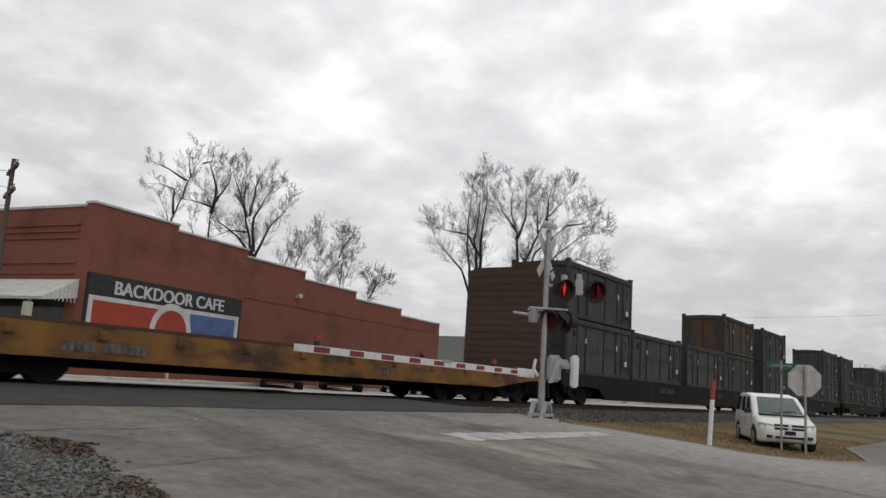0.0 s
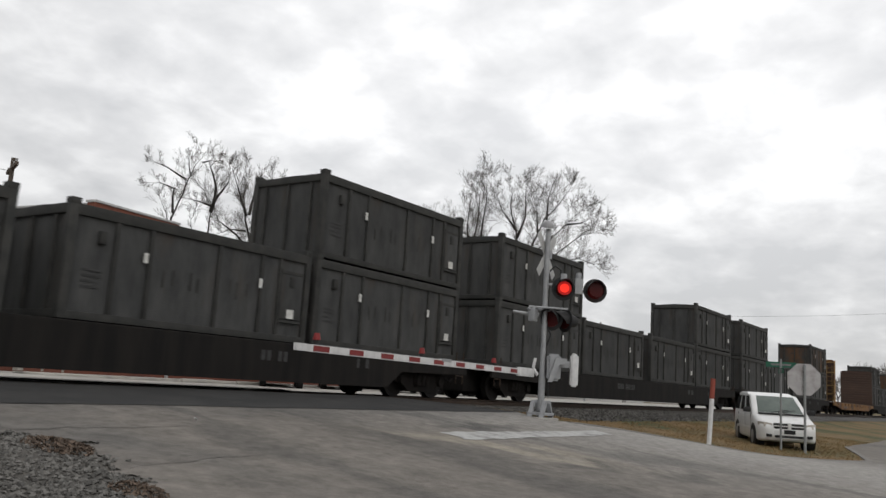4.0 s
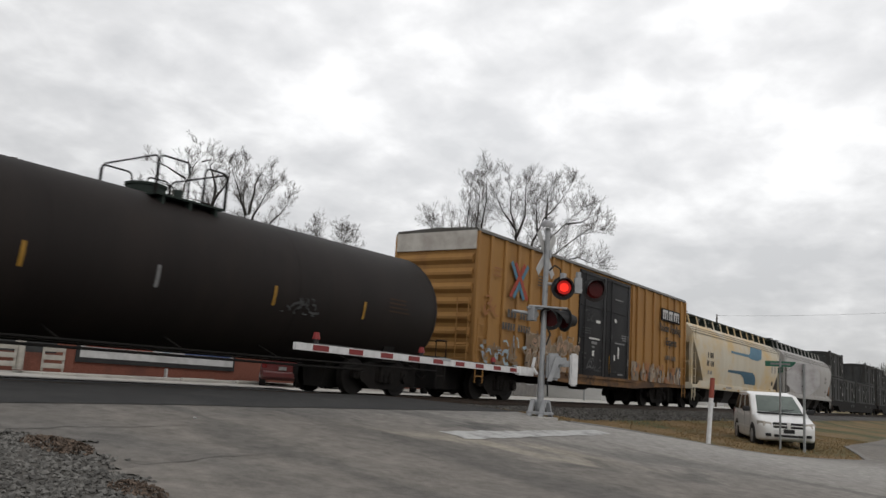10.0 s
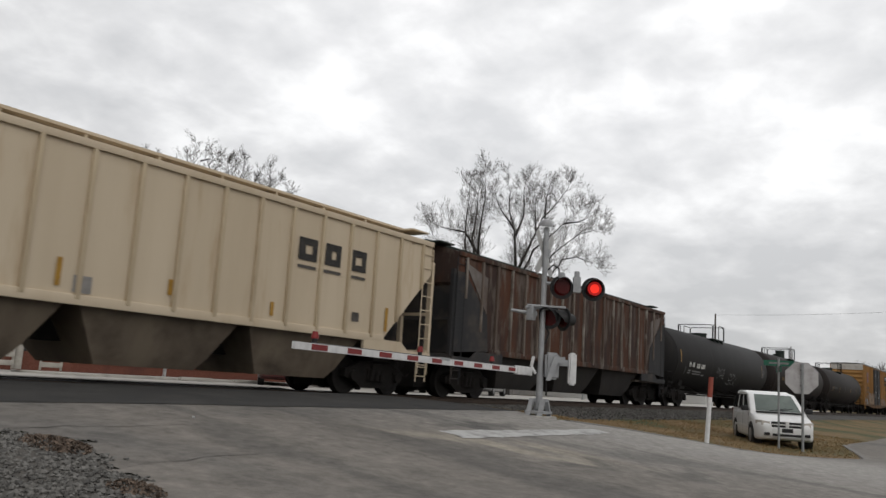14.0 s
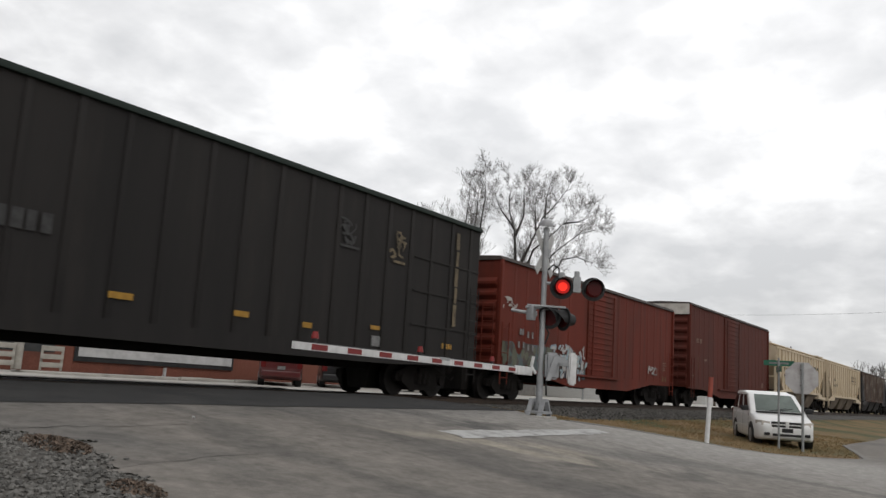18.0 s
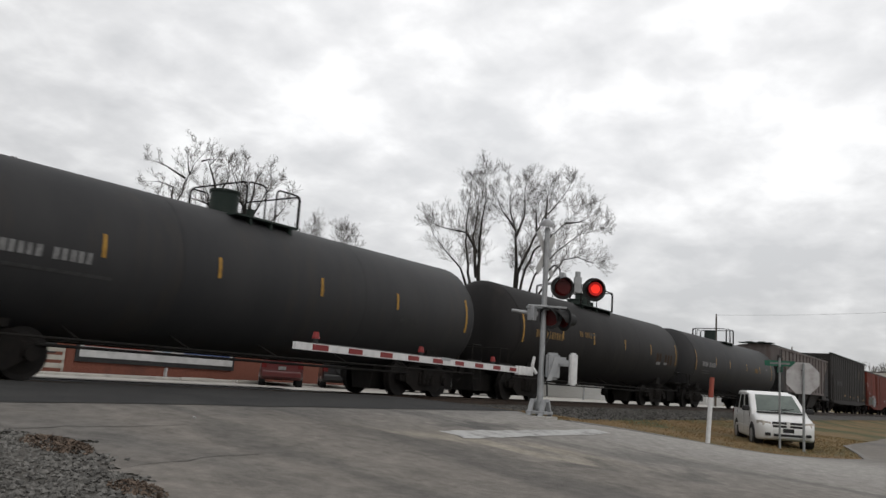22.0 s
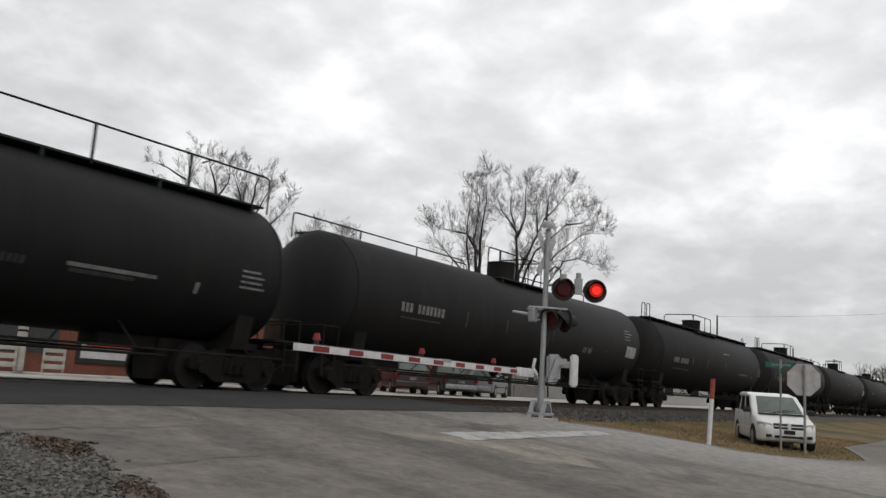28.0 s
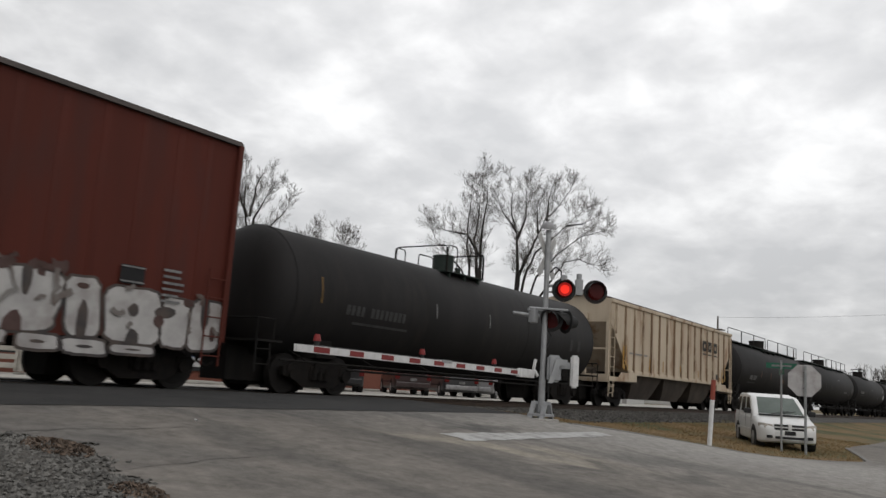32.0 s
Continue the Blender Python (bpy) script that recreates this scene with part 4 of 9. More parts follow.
tank_car(-377.2, 16.2, "black tank car with faded yellow lettering and yellow reflectors", m_tank, refl=(-7.3, -4.47, -1.87, 1.14, 4.0, 7.2), house=0.33, tall_dome=True, deck=(-1.87, 1.1, 0.6, 1.55), bars=[(-5.5, 2.25, 1.9, 0.24, m_yellow_dim), (-2.58, 2.5, 1.08, 0.2, m_yellow_dim), (-2.0, 2.55, 0.6, 0.08, m_grey_dim), (5.0, 1.88, 0.5, 0.12, m_white_dim), (5.9, 1.9, 0.4, 0.1, m_white_dim), (5.8, 2.08, 2.2, 0.46, m_rust_panel)])
tank_car(-395.2, 16.4, PLAIN, m_tank_worn, refl=(-7.4, -4.47, -1.87, 1.14, 4.0, 7.27), house=-0.64, tall_dome=True, deck=(-0.85, 0.77, 0.55, 0.75), bars=[(-5.5, 2.14, 1.6, 0.2, m_white_dim), (-5.2, 1.85, 2.0, 0.06, m_grey_dim), (4.6, 1.95, 0.8, 0.2, m_grey_dim)])
WALKED = "black tank car with a railed walkway along its top"
PANEL = [(8.2, 2.3, 0.8, 0.45, m_white_dim), (6.9, 1.97, 0.4, 0.22, m_white_dim), (4.9, 2.04, 1.8, 0.07, m_white_dim), (4.7, 1.94, 1.3, 0.07, m_grey_dim), (-5.9, 2.25, 2.0, 0.24, m_white_dim), (-5.6, 1.85, 2.2, 0.06, m_grey_dim), (1.5, 3.0, 0.9, 0.06, m_white_dim)]
Y3 = (-4.2, -1.9, 1.25)
def plate_marks(dx):
    """A white plate under a block of small lines near one end, and faint marks along the side."""
    return [(7.95 + dx, 2.85, 0.85, 0.48, m_white_dim), (7.9 + dx, 2.2, 0.32, 0.44, m_plate_grey), (8.23 + dx, 2.19, 0.32, 0.44, m_plate_grey), (8.56 + dx, 2.18, 0.32, 0.44, m_plate_grey), (4.2 + dx * 0.5, 2.0, 0.8, 0.2, m_white_dim), (5.75 + dx, 2.08, 0.4, 0.1, m_grey_dim), (0.12, 2.74, 0.7, 0.05, m_white_dim)]


tank_car(-414.2, 18.6, WALKED, top="both", r=1.57, zc=2.53, bars=plate_marks(-0.3) + [(-5.6, 2.35, 0.9, 0.3, m_white_dim)], refl=(-3.66, -1.0, 2.2), refl_mat=m_grey_dim, house=-0.2)
tank_car(-434.5, 18.8, "black tank car with a low railing along its far side", top="far", r=1.57, zc=2.53, bars=plate_marks(0.0), house=-0.2)
tank_car(-454.7, 18.4, "black tank car with a walkway and faded orange lettering", None, top="loops", r=1.57, zc=2.53, house=-0.42, refl=(-7.6, -1.6, 0.75, 3.4), refl_mat=m_orange_dim, bars=[(-6.0, 2.2, 2.2, 0.22, m_yellow_dim), (-0.15, 2.83, 0.4, 0.1, m_yellow_dim), (7.8, 2.66, 1.0, 0.2, m_yellow_dim), (7.8, 2.4, 1.1, 0.07, m_grey_dim)], plate=(3.2, 3.95, 1.74, 1.96))
tank_car(-474.65, 17.7, WALKED, top="loops", r=1.57, zc=2.53, house=-0.57, bars=PANEL, refl=Y3, refl_mat=m_orange_dim)
tank_car(-495.0, 19.4, "black tank car with a low far railing and faded lettering", top="far", r=1.57, zc=2.53, house=-0.2, bars=[(-6.4, 2.35, 1.9, 0.24, m_white_dim), (-6.4, 2.08, 1.8, 0.05, m_grey_dim)] + plate_marks(0.0), refl=Y3, refl_mat=m_grey_dim)
tank_car(-515.6, 19.0, WALKED, top="both", r=1.57, zc=2.53, house=-0.34, bars=[(-9.15, 2.1, 0.085, 0.8, m_orange_dim), (-7.45, 2.42, 1.7, 0.28, m_white_dim), (-6.3, 2.44, 0.4, 0.26, m_grey_dim), (-7.4, 1.98, 1.6, 0.05, m_white_dim), (-7.1, 1.87, 2.1, 0.05, m_white_dim), (-9.3, 2.85, 0.07, 0.5, m_white_dim)] + PANEL[:4] + [PANEL[6], (2.85, 1.98, 0.8, 0.14, m_grey_dim)], refl=Y3, refl_mat=m_grey_dim)
tank_car(-536.0, 18.6, WALKED, top="both", r=1.57, zc=2.53, house=-0.25, plate=(0.75, 1.6, 1.96, 2.17), bars=[(-5.9, 2.05, 1.5, 0.24, m_white_dim), (-5.9, 1.75, 1.8, 0.05, m_grey_dim), (-1.05, 3.09, 0.42, 0.12, m_white_dim), (6.95, 3.13, 1.5, 0.07, m_white_dim), (6.9, 2.95, 2.2, 0.08, m_white_dim), (7.6, 2.82, 0.6, 0.07, m_white_dim), (7.4, 2.42, 1.1, 0.38, m_grey_dim), (7.2, 1.95, 0.4, 0.05, m_grey_dim)], refl=Y3 + (6.0, 8.45), refl_mat=m_orange_dim)
tank_car(-572.6, 16.8, "black tank car with faint grime streaks", bars=[(-7.0, 2.4, 0.06, 0.6, m_yellow_dim), (-2.4, 2.4, 0.05, 0.4, m_white_dim), (0.4, 2.4, 0.05, 0.4, m_white_dim), (-4.9, 2.05, 2.4, 0.24, m_grey_dim), (-4.7, 1.75, 2.2, 0.06, m_grey_dim), (6.4, 2.1, 1.0, 0.4, m_grey_dim)])


# ---- covered hopper cars ----
def hopper_shape(h, prof, z_low, z_end, cut):
    """A car body whose ends slope in below z_end: rings of a half profile, top to bottom, clipped at a rising floor."""
    def y_at(z):
        for (y0, z0), (y1, z1) in zip(prof[:-1], prof[1:]):
            if z1 <= z <= z0:
                return y0 + (y1 - y0) * (z0 - z) / (z0 - z1)
        return prof[-1][0]
    xs = [-h, -h + cut * 0.5, -h + cut, -h / 3, 0, h / 3, h - cut, h - cut * 0.5, h]
    rings = []
    for x in xs:
        floor = z_low + (z_end - z_low) * max(0.0, 1 - (h - abs(x)) / cut)
        ring = []
        for i in range(15):
            z = prof[0][1] + (floor - prof[0][1]) * (i / 14) ** 1.25
            ring.append((y_at(z), z))
        full = [(x, -y, z) for y, z in ring] + [(x, y, z) for y, z in ring[::-1]]
        rings.append(full)
    return rings, y_at


def hopper_ends(c, h, body_mat, top, dark, cut):
    """The end frames: corner posts, ladders, slope sheets and sills."""
    for s in (-1, 1):
        e = part("end_frame", box(B(), s * (h - 0.1), s * (h + 0.05), -1.5, 1.5, 0.95, 1.25, 0.02), body_mat, c)
        for y in (-1.46, -0.5, 0.5, 1.46):
            part("corner_post", box(B(), s * h - 0.06, s * h + 0.06, y - 0.06, y + 0.06, 1.2, top - 0.75), body_mat, e)
        part("ladder", grab_ladder(B(), s * (h - 0.28), -1.54, 0.6, top - 0.4, 0.42), body_mat, e)
        part("cross_bar", box(B(), s * h - 0.04, s * h + 0.04, -1.46, 1.46, 2.2, 2.28), body_mat, e)
        # the slope sheet under the overhanging end
        sl = prism(B(), [(s * (h - 0.15), 3.35), (s * (h - cut - 0.6), 1.35), (s * (h - cut - 0.66), 1.45), (s * (h - 0.2), 3.42)], "y", -1.45, 1.45)
        part("slope_sheet", sl, dark, c)
        part("shear_plate", box(B(), s * (h - 3.2), s * h, -1.45, 1.45, 0.98, 1.06), dark, c)
        part("brake_cylinder", rod(B(), (s * (h - 1.0), -0.5, 1.35), (s * (h - 1.0), 0.3, 1.35), 0.17, 12), dark, c)
        part("side_sill_end", prism(B(), [(s * (h + 0.02), 1.0), (s * (h - cut - 0.9), 1.05), (s * (h - cut - 0.9), 1.4), (s * (h - cut + 0.6), 1.38), (s * (h - cut + 0.9), 1.18), (s * (h + 0.02), 1.18)], "y", -1.57, -1.5), body_mat, c)
        part("step_ladder", grab_ladder(B(), s * (h - 0.28), -1.5, 0.4, 1.0, 0.42, "x", 2), body_mat, c)


def hopper_bays(c, h, n, dark, cut):
    """The funnels under the car."""
    span = 2 * (h - cut - 0.7)
    w, lo_, gap = span / n, 0.19 if n > 3 else 0.34, 0.16 if n > 3 else 0.05
    for i in range(n):
        x0 = -span / 2 + i * w
        rings = [[(x0 + gap, -1.45, 1.5), (x0 + w - gap, -1.45, 1.5), (x0 + w - gap, 1.45, 1.5), (x0 + gap, 1.45, 1.5)],
                 [(x0 + w * (0.5 - lo_), -1.1, 0.6), (x0 + w * (0.5 + lo_), -1.1, 0.6), (x0 + w * (0.5 + lo_), 1.1, 0.6), (x0 + w * (0.5 - lo_), 1.1, 0.6)],
                 [(x0 + w * (0.4 - lo_ * 0.55), -0.95, 0.34), (x0 + w * (0.6 + lo_ * 0.55), -0.95, 0.34), (x0 + w * (0.6 + lo_ * 0.55), 0.95, 0.34), (x0 + w * (0.4 - lo_ * 0.55), 0.95, 0.34)]]
        part("hopper_bay", loft(B(), rings), dark, c)
        part("outlet_gate", box(B(), x0 + w * 0.33, x0 + w * 0.67, -0.95, 0.95, 0.4, 0.48, 0.01), m_under, c)
    part("centre_sill", box(B(), -h, h, -0.3, 0.3, 0.72, 1.12, 0.02), m_under, c)


def roof_walk(c, h, top, material, over=0.25, rise=0.16):
    w = B()
    box(w, -h - over, h + over, -0.62, -0.2, top + rise, top + rise + 0.06)
    box(w, -h - over, h + over, 0.2, 0.62, top + rise, top + rise + 0.06)
    for i in range(11):
        x = -h + 0.3 + (2 * h - 0.6) * i / 10
        box(w, x - 0.03, x + 0.03, -0.6, 0.6, top - 0.12, top + rise + 0.01)
    for s in (-1, 1):
        box(w, s * (h - 0.5), s * (h + over), -1.1, 1.1, top + rise - 0.03, top + rise + 0.01)
    part("roof_walk", w, material, c)


ROUND = [(0.0, 4.4), (0.5, 4.37), (0.95, 4.25), (1.3, 4.02), (1.5, 3.7), (1.6, 3.2), (1.62, 2.6), (1.58, 1.9), (1.5, 1.3)]
FLAT = [(0.0, 4.42), (0.7, 4.39), (1.2, 4.3), (1.5, 4.19), (1.52, 4.1), (1.52, 1.42)]


def round_hopper(xi, length, label, body_mat, dark):
    h = length / 2
    c = thing("covered_hopper", pose(0, 0, 0), label, "rail car", "covered hoppers")
    rings, y_at = hopper_shape(h - 0.12, ROUND, 1.3, 3.2, 1.75)
    part("body", loft(B(), rings), body_mat, c)
    part("side_sill", box(B(), -h + 1.2, h - 1.2, -1.56, -1.44, 1.0, 1.3, 0.02), body_mat, c)
    part("side_sill", box(B(), -h + 1.2, h - 1.2, 1.44, 1.56, 1.0, 1.3, 0.02), body_mat, c)
    for z in (3.72, 3.86, 3.98):
        part("roof_seam", patch(B(), -h + 0.15, h - 0.15, z, z + 0.035, lambda zz: -y_at(zz), 1, 0.015), dark, c)
    hopper_ends(c, h, body_mat, 4.4, dark, 1.75)
    hopper_bays(c, h, 4, m_bay_dark, 1.75)
    roof_walk(c, h, 4.44, m_green_dark, rise=0.32)
    for i in range(13):
        x = -h + 0.5 + (2 * h - 1.0) * i / 12
        part("walk_bracket", rod(B(), (x, -0.75, 4.25), (x, -0.62, 4.77), 0.04, 6), body_mat, c)
    for i in range(4):
        x = -h + 2.2 + (2 * h - 4.4) * i / 3
        part("roof_hatch", rod(B(), (x, 0, 4.36), (x, 0, 4.46), 0.4, 18), body_mat, c)
    running_gear(c, h + 0.3, h - 1.8)
    rider(c, xi)
    return c, (lambda z: -y_at(z))


def rib_hopper(xi, length, label, body_mat, dark, posts=17):
    h = length / 2
    c = thing("covered_hopper", pose(0, 0, 0), label, "rail car", "covered hoppers")
    rings, y_at = hopper_shape(h - 0.1, FLAT, 1.42, 3.3, 1.9)
    part("body", loft(B(), rings), body_mat, c)
    for s in (-1, 1):
        part("top_chord", box(B(), -h + 0.1, h - 0.1, s * 1.5, s * 1.58, 4.07, 4.21, 0.02), body_mat, c)
        part("side_sill", box(B(), -h + 2.0, h - 2.0, s * 1.47, s * 1.57, 1.32, 1.5, 0.02), body_mat, c)
        for i in range(posts):
            x = -h + 0.55 + (2 * h - 1.1) * i / (posts - 1)
            lo = 1.42 + 1.9 * max(0.0, 1 - (h - abs(x) - 0.1) / 1.9)
            part("side_post", box(B(), x - 0.045, x + 0.045, s * 1.5, s * 1.585, lo, 4.08, 0.012), {m_hop_tan: m_post_tan, m_hop_dirty: m_post_rust, m_hop_rust: m_post_pale, m_hop_dull: m_post_dark}[body_mat], c)
    plated = body_mat in (m_hop_rust, m_hop_dull)
    hopper_ends(c, h, m_slate if plated else body_mat, 4.42, dark, 1.9)
    if plated:      # dark plates close the ends, beside a patch of faded primer
        for s in (-1, 1):
            part("end_plate", box(B(), s * (h - 0.24), s * (h - 0.18), -1.4, 1.4, 1.28, 4.06), m_slate, c, "dark slate end plate")
            for y in (-1.545, 1.505):
                part("end_plate", prism(B(), [(s * (h - 0.1), 3.62), (s * (h - 0.52), 3.62), (s * (h - 1.82), 2.45), (s * (h - 1.94), 1.42), (s * (h - 0.1), 1.3)], "y", y, y + 0.04), m_slate, c, "dark slate end plate")
                part("faded_panel", prism(B(), [(s * (h - 0.44), 3.95), (s * (h - 1.76), 2.54), (s * (h - 1.76), 3.62)], "y", y, y + 0.035), m_faded, c, "faded grey primer patch")
    hopper_bays(c, h, 3, m_bay_grime if body_mat is m_hop_tan else m_dark_grime if body_mat is m_hop_dirty else m_bay_dark, 1.9)
    roof_walk(c, h, 4.4, m_green_dark if body_mat in (m_hop_rust, m_hop_dull) else m_hop_dull if body_mat is m_hop_dirty else body_mat, rise=0.16 if body_mat is m_hop_tan else 0.07)
    for i in range(5):
        x = -h + 1.8 + (2 * h - 3.6) * i / 4
        part("roof_hatch", box(B(), x - 0.5, x + 0.5, -0.3, 0.3, 4.39, 4.5, 0.03), body_mat, c)
    running_gear(c, h + 0.3, h - 1.65)
    rider(c, xi)
    return c


def bars(c, items, side):
    for x, z, w, hh, mm in items:
        stencil(c, x, z, w, hh, mm, side)


m_g_rust = mat("spray_rust", (0.22, 0.09, 0.04), (0.3, 0.14, 0.05), 0.7, scale=2.5, bump=0)
m_hop_grey = mat("hopper_grey", (0.356, 0.346, 0.33), (0.303, 0.293, 0.283), 0.65, scale=1.0, detail=7, stretch=V, c3=(0.252, 0.235, 0.215), scale3=0.8, stretch3=(1, 1, 0.2), ramp3=(0.55, 0.75), bump=0.05)
m_hop_cream = mat("hopper_cream", (0.5, 0.46, 0.375), (0.45, 0.405, 0.32), 0.65, scale=0.9, detail=7, stretch=V, c3=(0.5, 0.36, 0.18), scale3=0.45, stretch3=(0.7, 1, 1.2), ramp3=(0.44, 0.64), bump=0.05)
m_dark_grime = mat("end_grime", (0.062, 0.05, 0.041), (0.042, 0.035, 0.03), 0.85, scale=1.5, c3=(0.085, 0.07, 0.056), scale3=0.7)
m_slate = mat("end_slate", (0.02, 0.0205, 0.0225), (0.03, 0.0292, 0.0305), 0.8, scale=1.3, stretch=V, c3=(0.055, 0.046, 0.041), scale3=1.0, bump=0.1)
m_faded = mat("faded_primer", (0.17, 0.155, 0.147), (0.11, 0.09, 0.08), 0.85, scale=1.4, stretch=V, c3=(0.08, 0.055, 0.042), scale3=1.1, bump=0.1)
m_post_rust = mat("post_rust", (0.24, 0.17, 0.11), (0.13, 0.08, 0.05), 0.8, scale=1.6, stretch=V, c3=(0.42, 0.35, 0.26), scale3=0.9, bump=0.05)
m_post_pale = mat("post_pale", (0.15, 0.125, 0.105), (0.07, 0.045, 0.034), 0.8, scale=1.3, stretch=V, c3=(0.26, 0.24, 0.21), scale3=0.8, bump=0.05)
m_post_dark = mat("post_dark", (0.075, 0.061, 0.057), (0.1, 0.085, 0.08), 0.8, scale=1.6, stretch=V, bump=0.05)
# posts on the tan hopper body, slightly darker than it
m_post_tan = mat("post_tan", (0.46, 0.38, 0.262), (0.36, 0.285, 0.19), 0.8, scale=1.2, stretch=V, c3=(0.45, 0.37, 0.26), scale3=0.9, bump=0.05)
m_bay_dark = mat("bay_dark", (0.033, 0.03, 0.029), (0.023, 0.021, 0.02), 0.85, scale=1.1, stretch=V, c3=(0.036, 0.031, 0.028), scale3=0.8, bump=0.1)
m_bay_grime = mat("bay_grime", (0.18, 0.146, 0.108), (0.12, 0.095, 0.072), 0.85, scale=1.1, stretch=V, c3=(0.085, 0.067, 0.052), scale3=0.8, bump=0.1)
m_blue_low = mat("blue_mark_dark", (0.022, 0.075, 0.12), (0.03, 0.09, 0.14), 0.6, scale=1.5, bump=0)
m_blue_mark = mat("blue_mark", (0.06, 0.15, 0.22), (0.08, 0.175, 0.25), 0.6, scale=1.5, bump=0)
m_text_dark = mat("dark_stencil", (0.05, 0.045, 0.04), (0.1, 0.09, 0.08), 0.7, scale=6, bump=0)
m_text_black = mat("black_mark", (0.02, 0.019, 0.018), (0.04, 0.036, 0.033), 0.7, scale=6, bump=0)
m_text_grey = mat("pale_stencil", (0.2, 0.19, 0.18), (0.28, 0.27, 0.26), 0.7, scale=6, bump=0)

c, side = round_hopper(-117.5, 16.6, "light grey round-sided covered hopper with a dark roof walk", m_hop_grey, m_dark_grime)
bars(c, [(5.6, 1.7, 0.45, 0.22, m_text_dark), (5.55, 2.6, 0.9, 0.55, m_text_dark), (-1.6, 1.75, 0.14, 0.45, m_yellow_ref), (0.0, 1.6, 1.6, 0.16, m_text_grey), (7.05, 1.75, 0.3, 0.75, m_g_rust), (-5.6, 2.9, 0.9, 0.32, m_text_dark), (-5.5, 2.45, 0.8, 0.25, m_text_dark), (-5.2, 1.95, 1.6, 0.25, m_text_grey), (2.4, 1.75, 0.5, 0.5, m_text_grey)], side)
c, side = round_hopper(-136.1, 17.8, "cream round-sided covered hopper with two blue shapes", m_hop_cream, m_dark_grime)
part("blue_shape", sheet(B(), [(-2.5, 3.2), (-2.5, 3.08), (1.0, 3.06), (1.5, 2.98), (3.1, 2.96), (3.9, 3.1), (4.4, 3.68), (1.8, 3.72), (1.45, 3.32), (1.1, 3.22)], side), m_blue_mark, c, "blue painted shape")
part("blue_shape", sheet(B(), [(-3.1, 2.14), (-3.1, 2.02), (-0.6, 2.0), (0.0, 1.85), (0.45, 1.5), (2.76, 1.5), (2.74, 1.7), (2.62, 1.9), (2.38, 2.08), (2.0, 2.19), (0.0, 2.2)], side), m_blue_low, c, "blue painted shape")
bars(c, [(-6.2, 2.72, 1.0, 0.26, m_text_dark), (-6.2, 2.3, 1.2, 0.26, m_text_dark), (7.0, 2.65, 1.2, 0.5, m_text_grey), (6.7, 1.74, 0.35, 0.26, m_text_black), (-3.67, 1.1, 0.45, 0.09, m_yellow_ref), (-0.93, 1.07, 0.38, 0.09, m_yellow_ref), (-2.8, 1.17, 1.1, 0.1, m_text_grey), (0.5, 1.1, 0.4, 0.2, m_text_grey), (-6.2, 1.85, 0.8, 0.2, m_text_grey)], lambda z: min(side(z), -1.565 if z < 1.3 else 0))

m_hop_rust = mat("hopper_rust", (0.072, 0.028, 0.014), (0.034, 0.02, 0.016), 0.85, scale=0.9, detail=10, stretch=(1.5, 1, 0.3), ramp=(0.42, 0.58), c3=(0.12, 0.1, 0.084), scale3=1.5, stretch3=(2.4, 1, 0.45), ramp3=(0.52, 0.68))
m_hop_tan = mat("hopper_tan", (0.53, 0.445, 0.33), (0.47, 0.388, 0.28), 0.75, scale=0.8, detail=7, stretch=V, c3=(0.37, 0.265, 0.155), scale3=0.9, stretch3=(1.4, 1, 0.25), ramp3=(0.6, 0.78), bump=0.08)
m_hop_dirty = mat("hopper_tan_dirty", (0.52, 0.445, 0.345), (0.4, 0.325, 0.245), 0.8, scale=1.0, detail=8, stretch=V, c3=(0.25, 0.15, 0.09), scale3=1.0, stretch3=(1.3, 1, 0.4), ramp3=(0.55, 0.68), bump=0.08)
m_hop_dull = mat("hopper_dull_grey", (0.145, 0.128, 0.124), (0.098, 0.081, 0.077), 0.8, scale=0.9, detail=8, stretch=V, c3=(0.085, 0.06, 0.052), scale3=0.8, stretch3=(1.5, 1, 0.3), ramp3=(0.56, 0.74))
rib_hopper(-231.5, 17.2, "rust-streaked brown covered hopper with dark slate end plates", m_hop_rust, m_dark_grime, 19)
FLAT_SIDE = lambda z: -1.53
BIG = [(x, 2.8, 0.6, 0.07, m_text_dark) for x in (3.5, 4.35, 5.25)]


def big_marks(c):
    """Three large black marks, as plain open blocks."""
    for x, w in ((3.5, 0.3), (4.35, 0.27), (5.25, 0.31)):
        bm = B()
        for x0, x1, z0, z1 in ((-w, -w + 0.22, 2.95, 3.46), (w - 0.16, w, 2.95, 3.46), (-w + 0.22, w - 0.16, 3.3, 3.46), (-w + 0.22, w - 0.16, 2.95, 3.1)):
            patch(bm, x + x0, x + x1, z0, z1, FLAT_SIDE, 1, 0.012)
        part("painted_mark", bm, m_text_black, c)


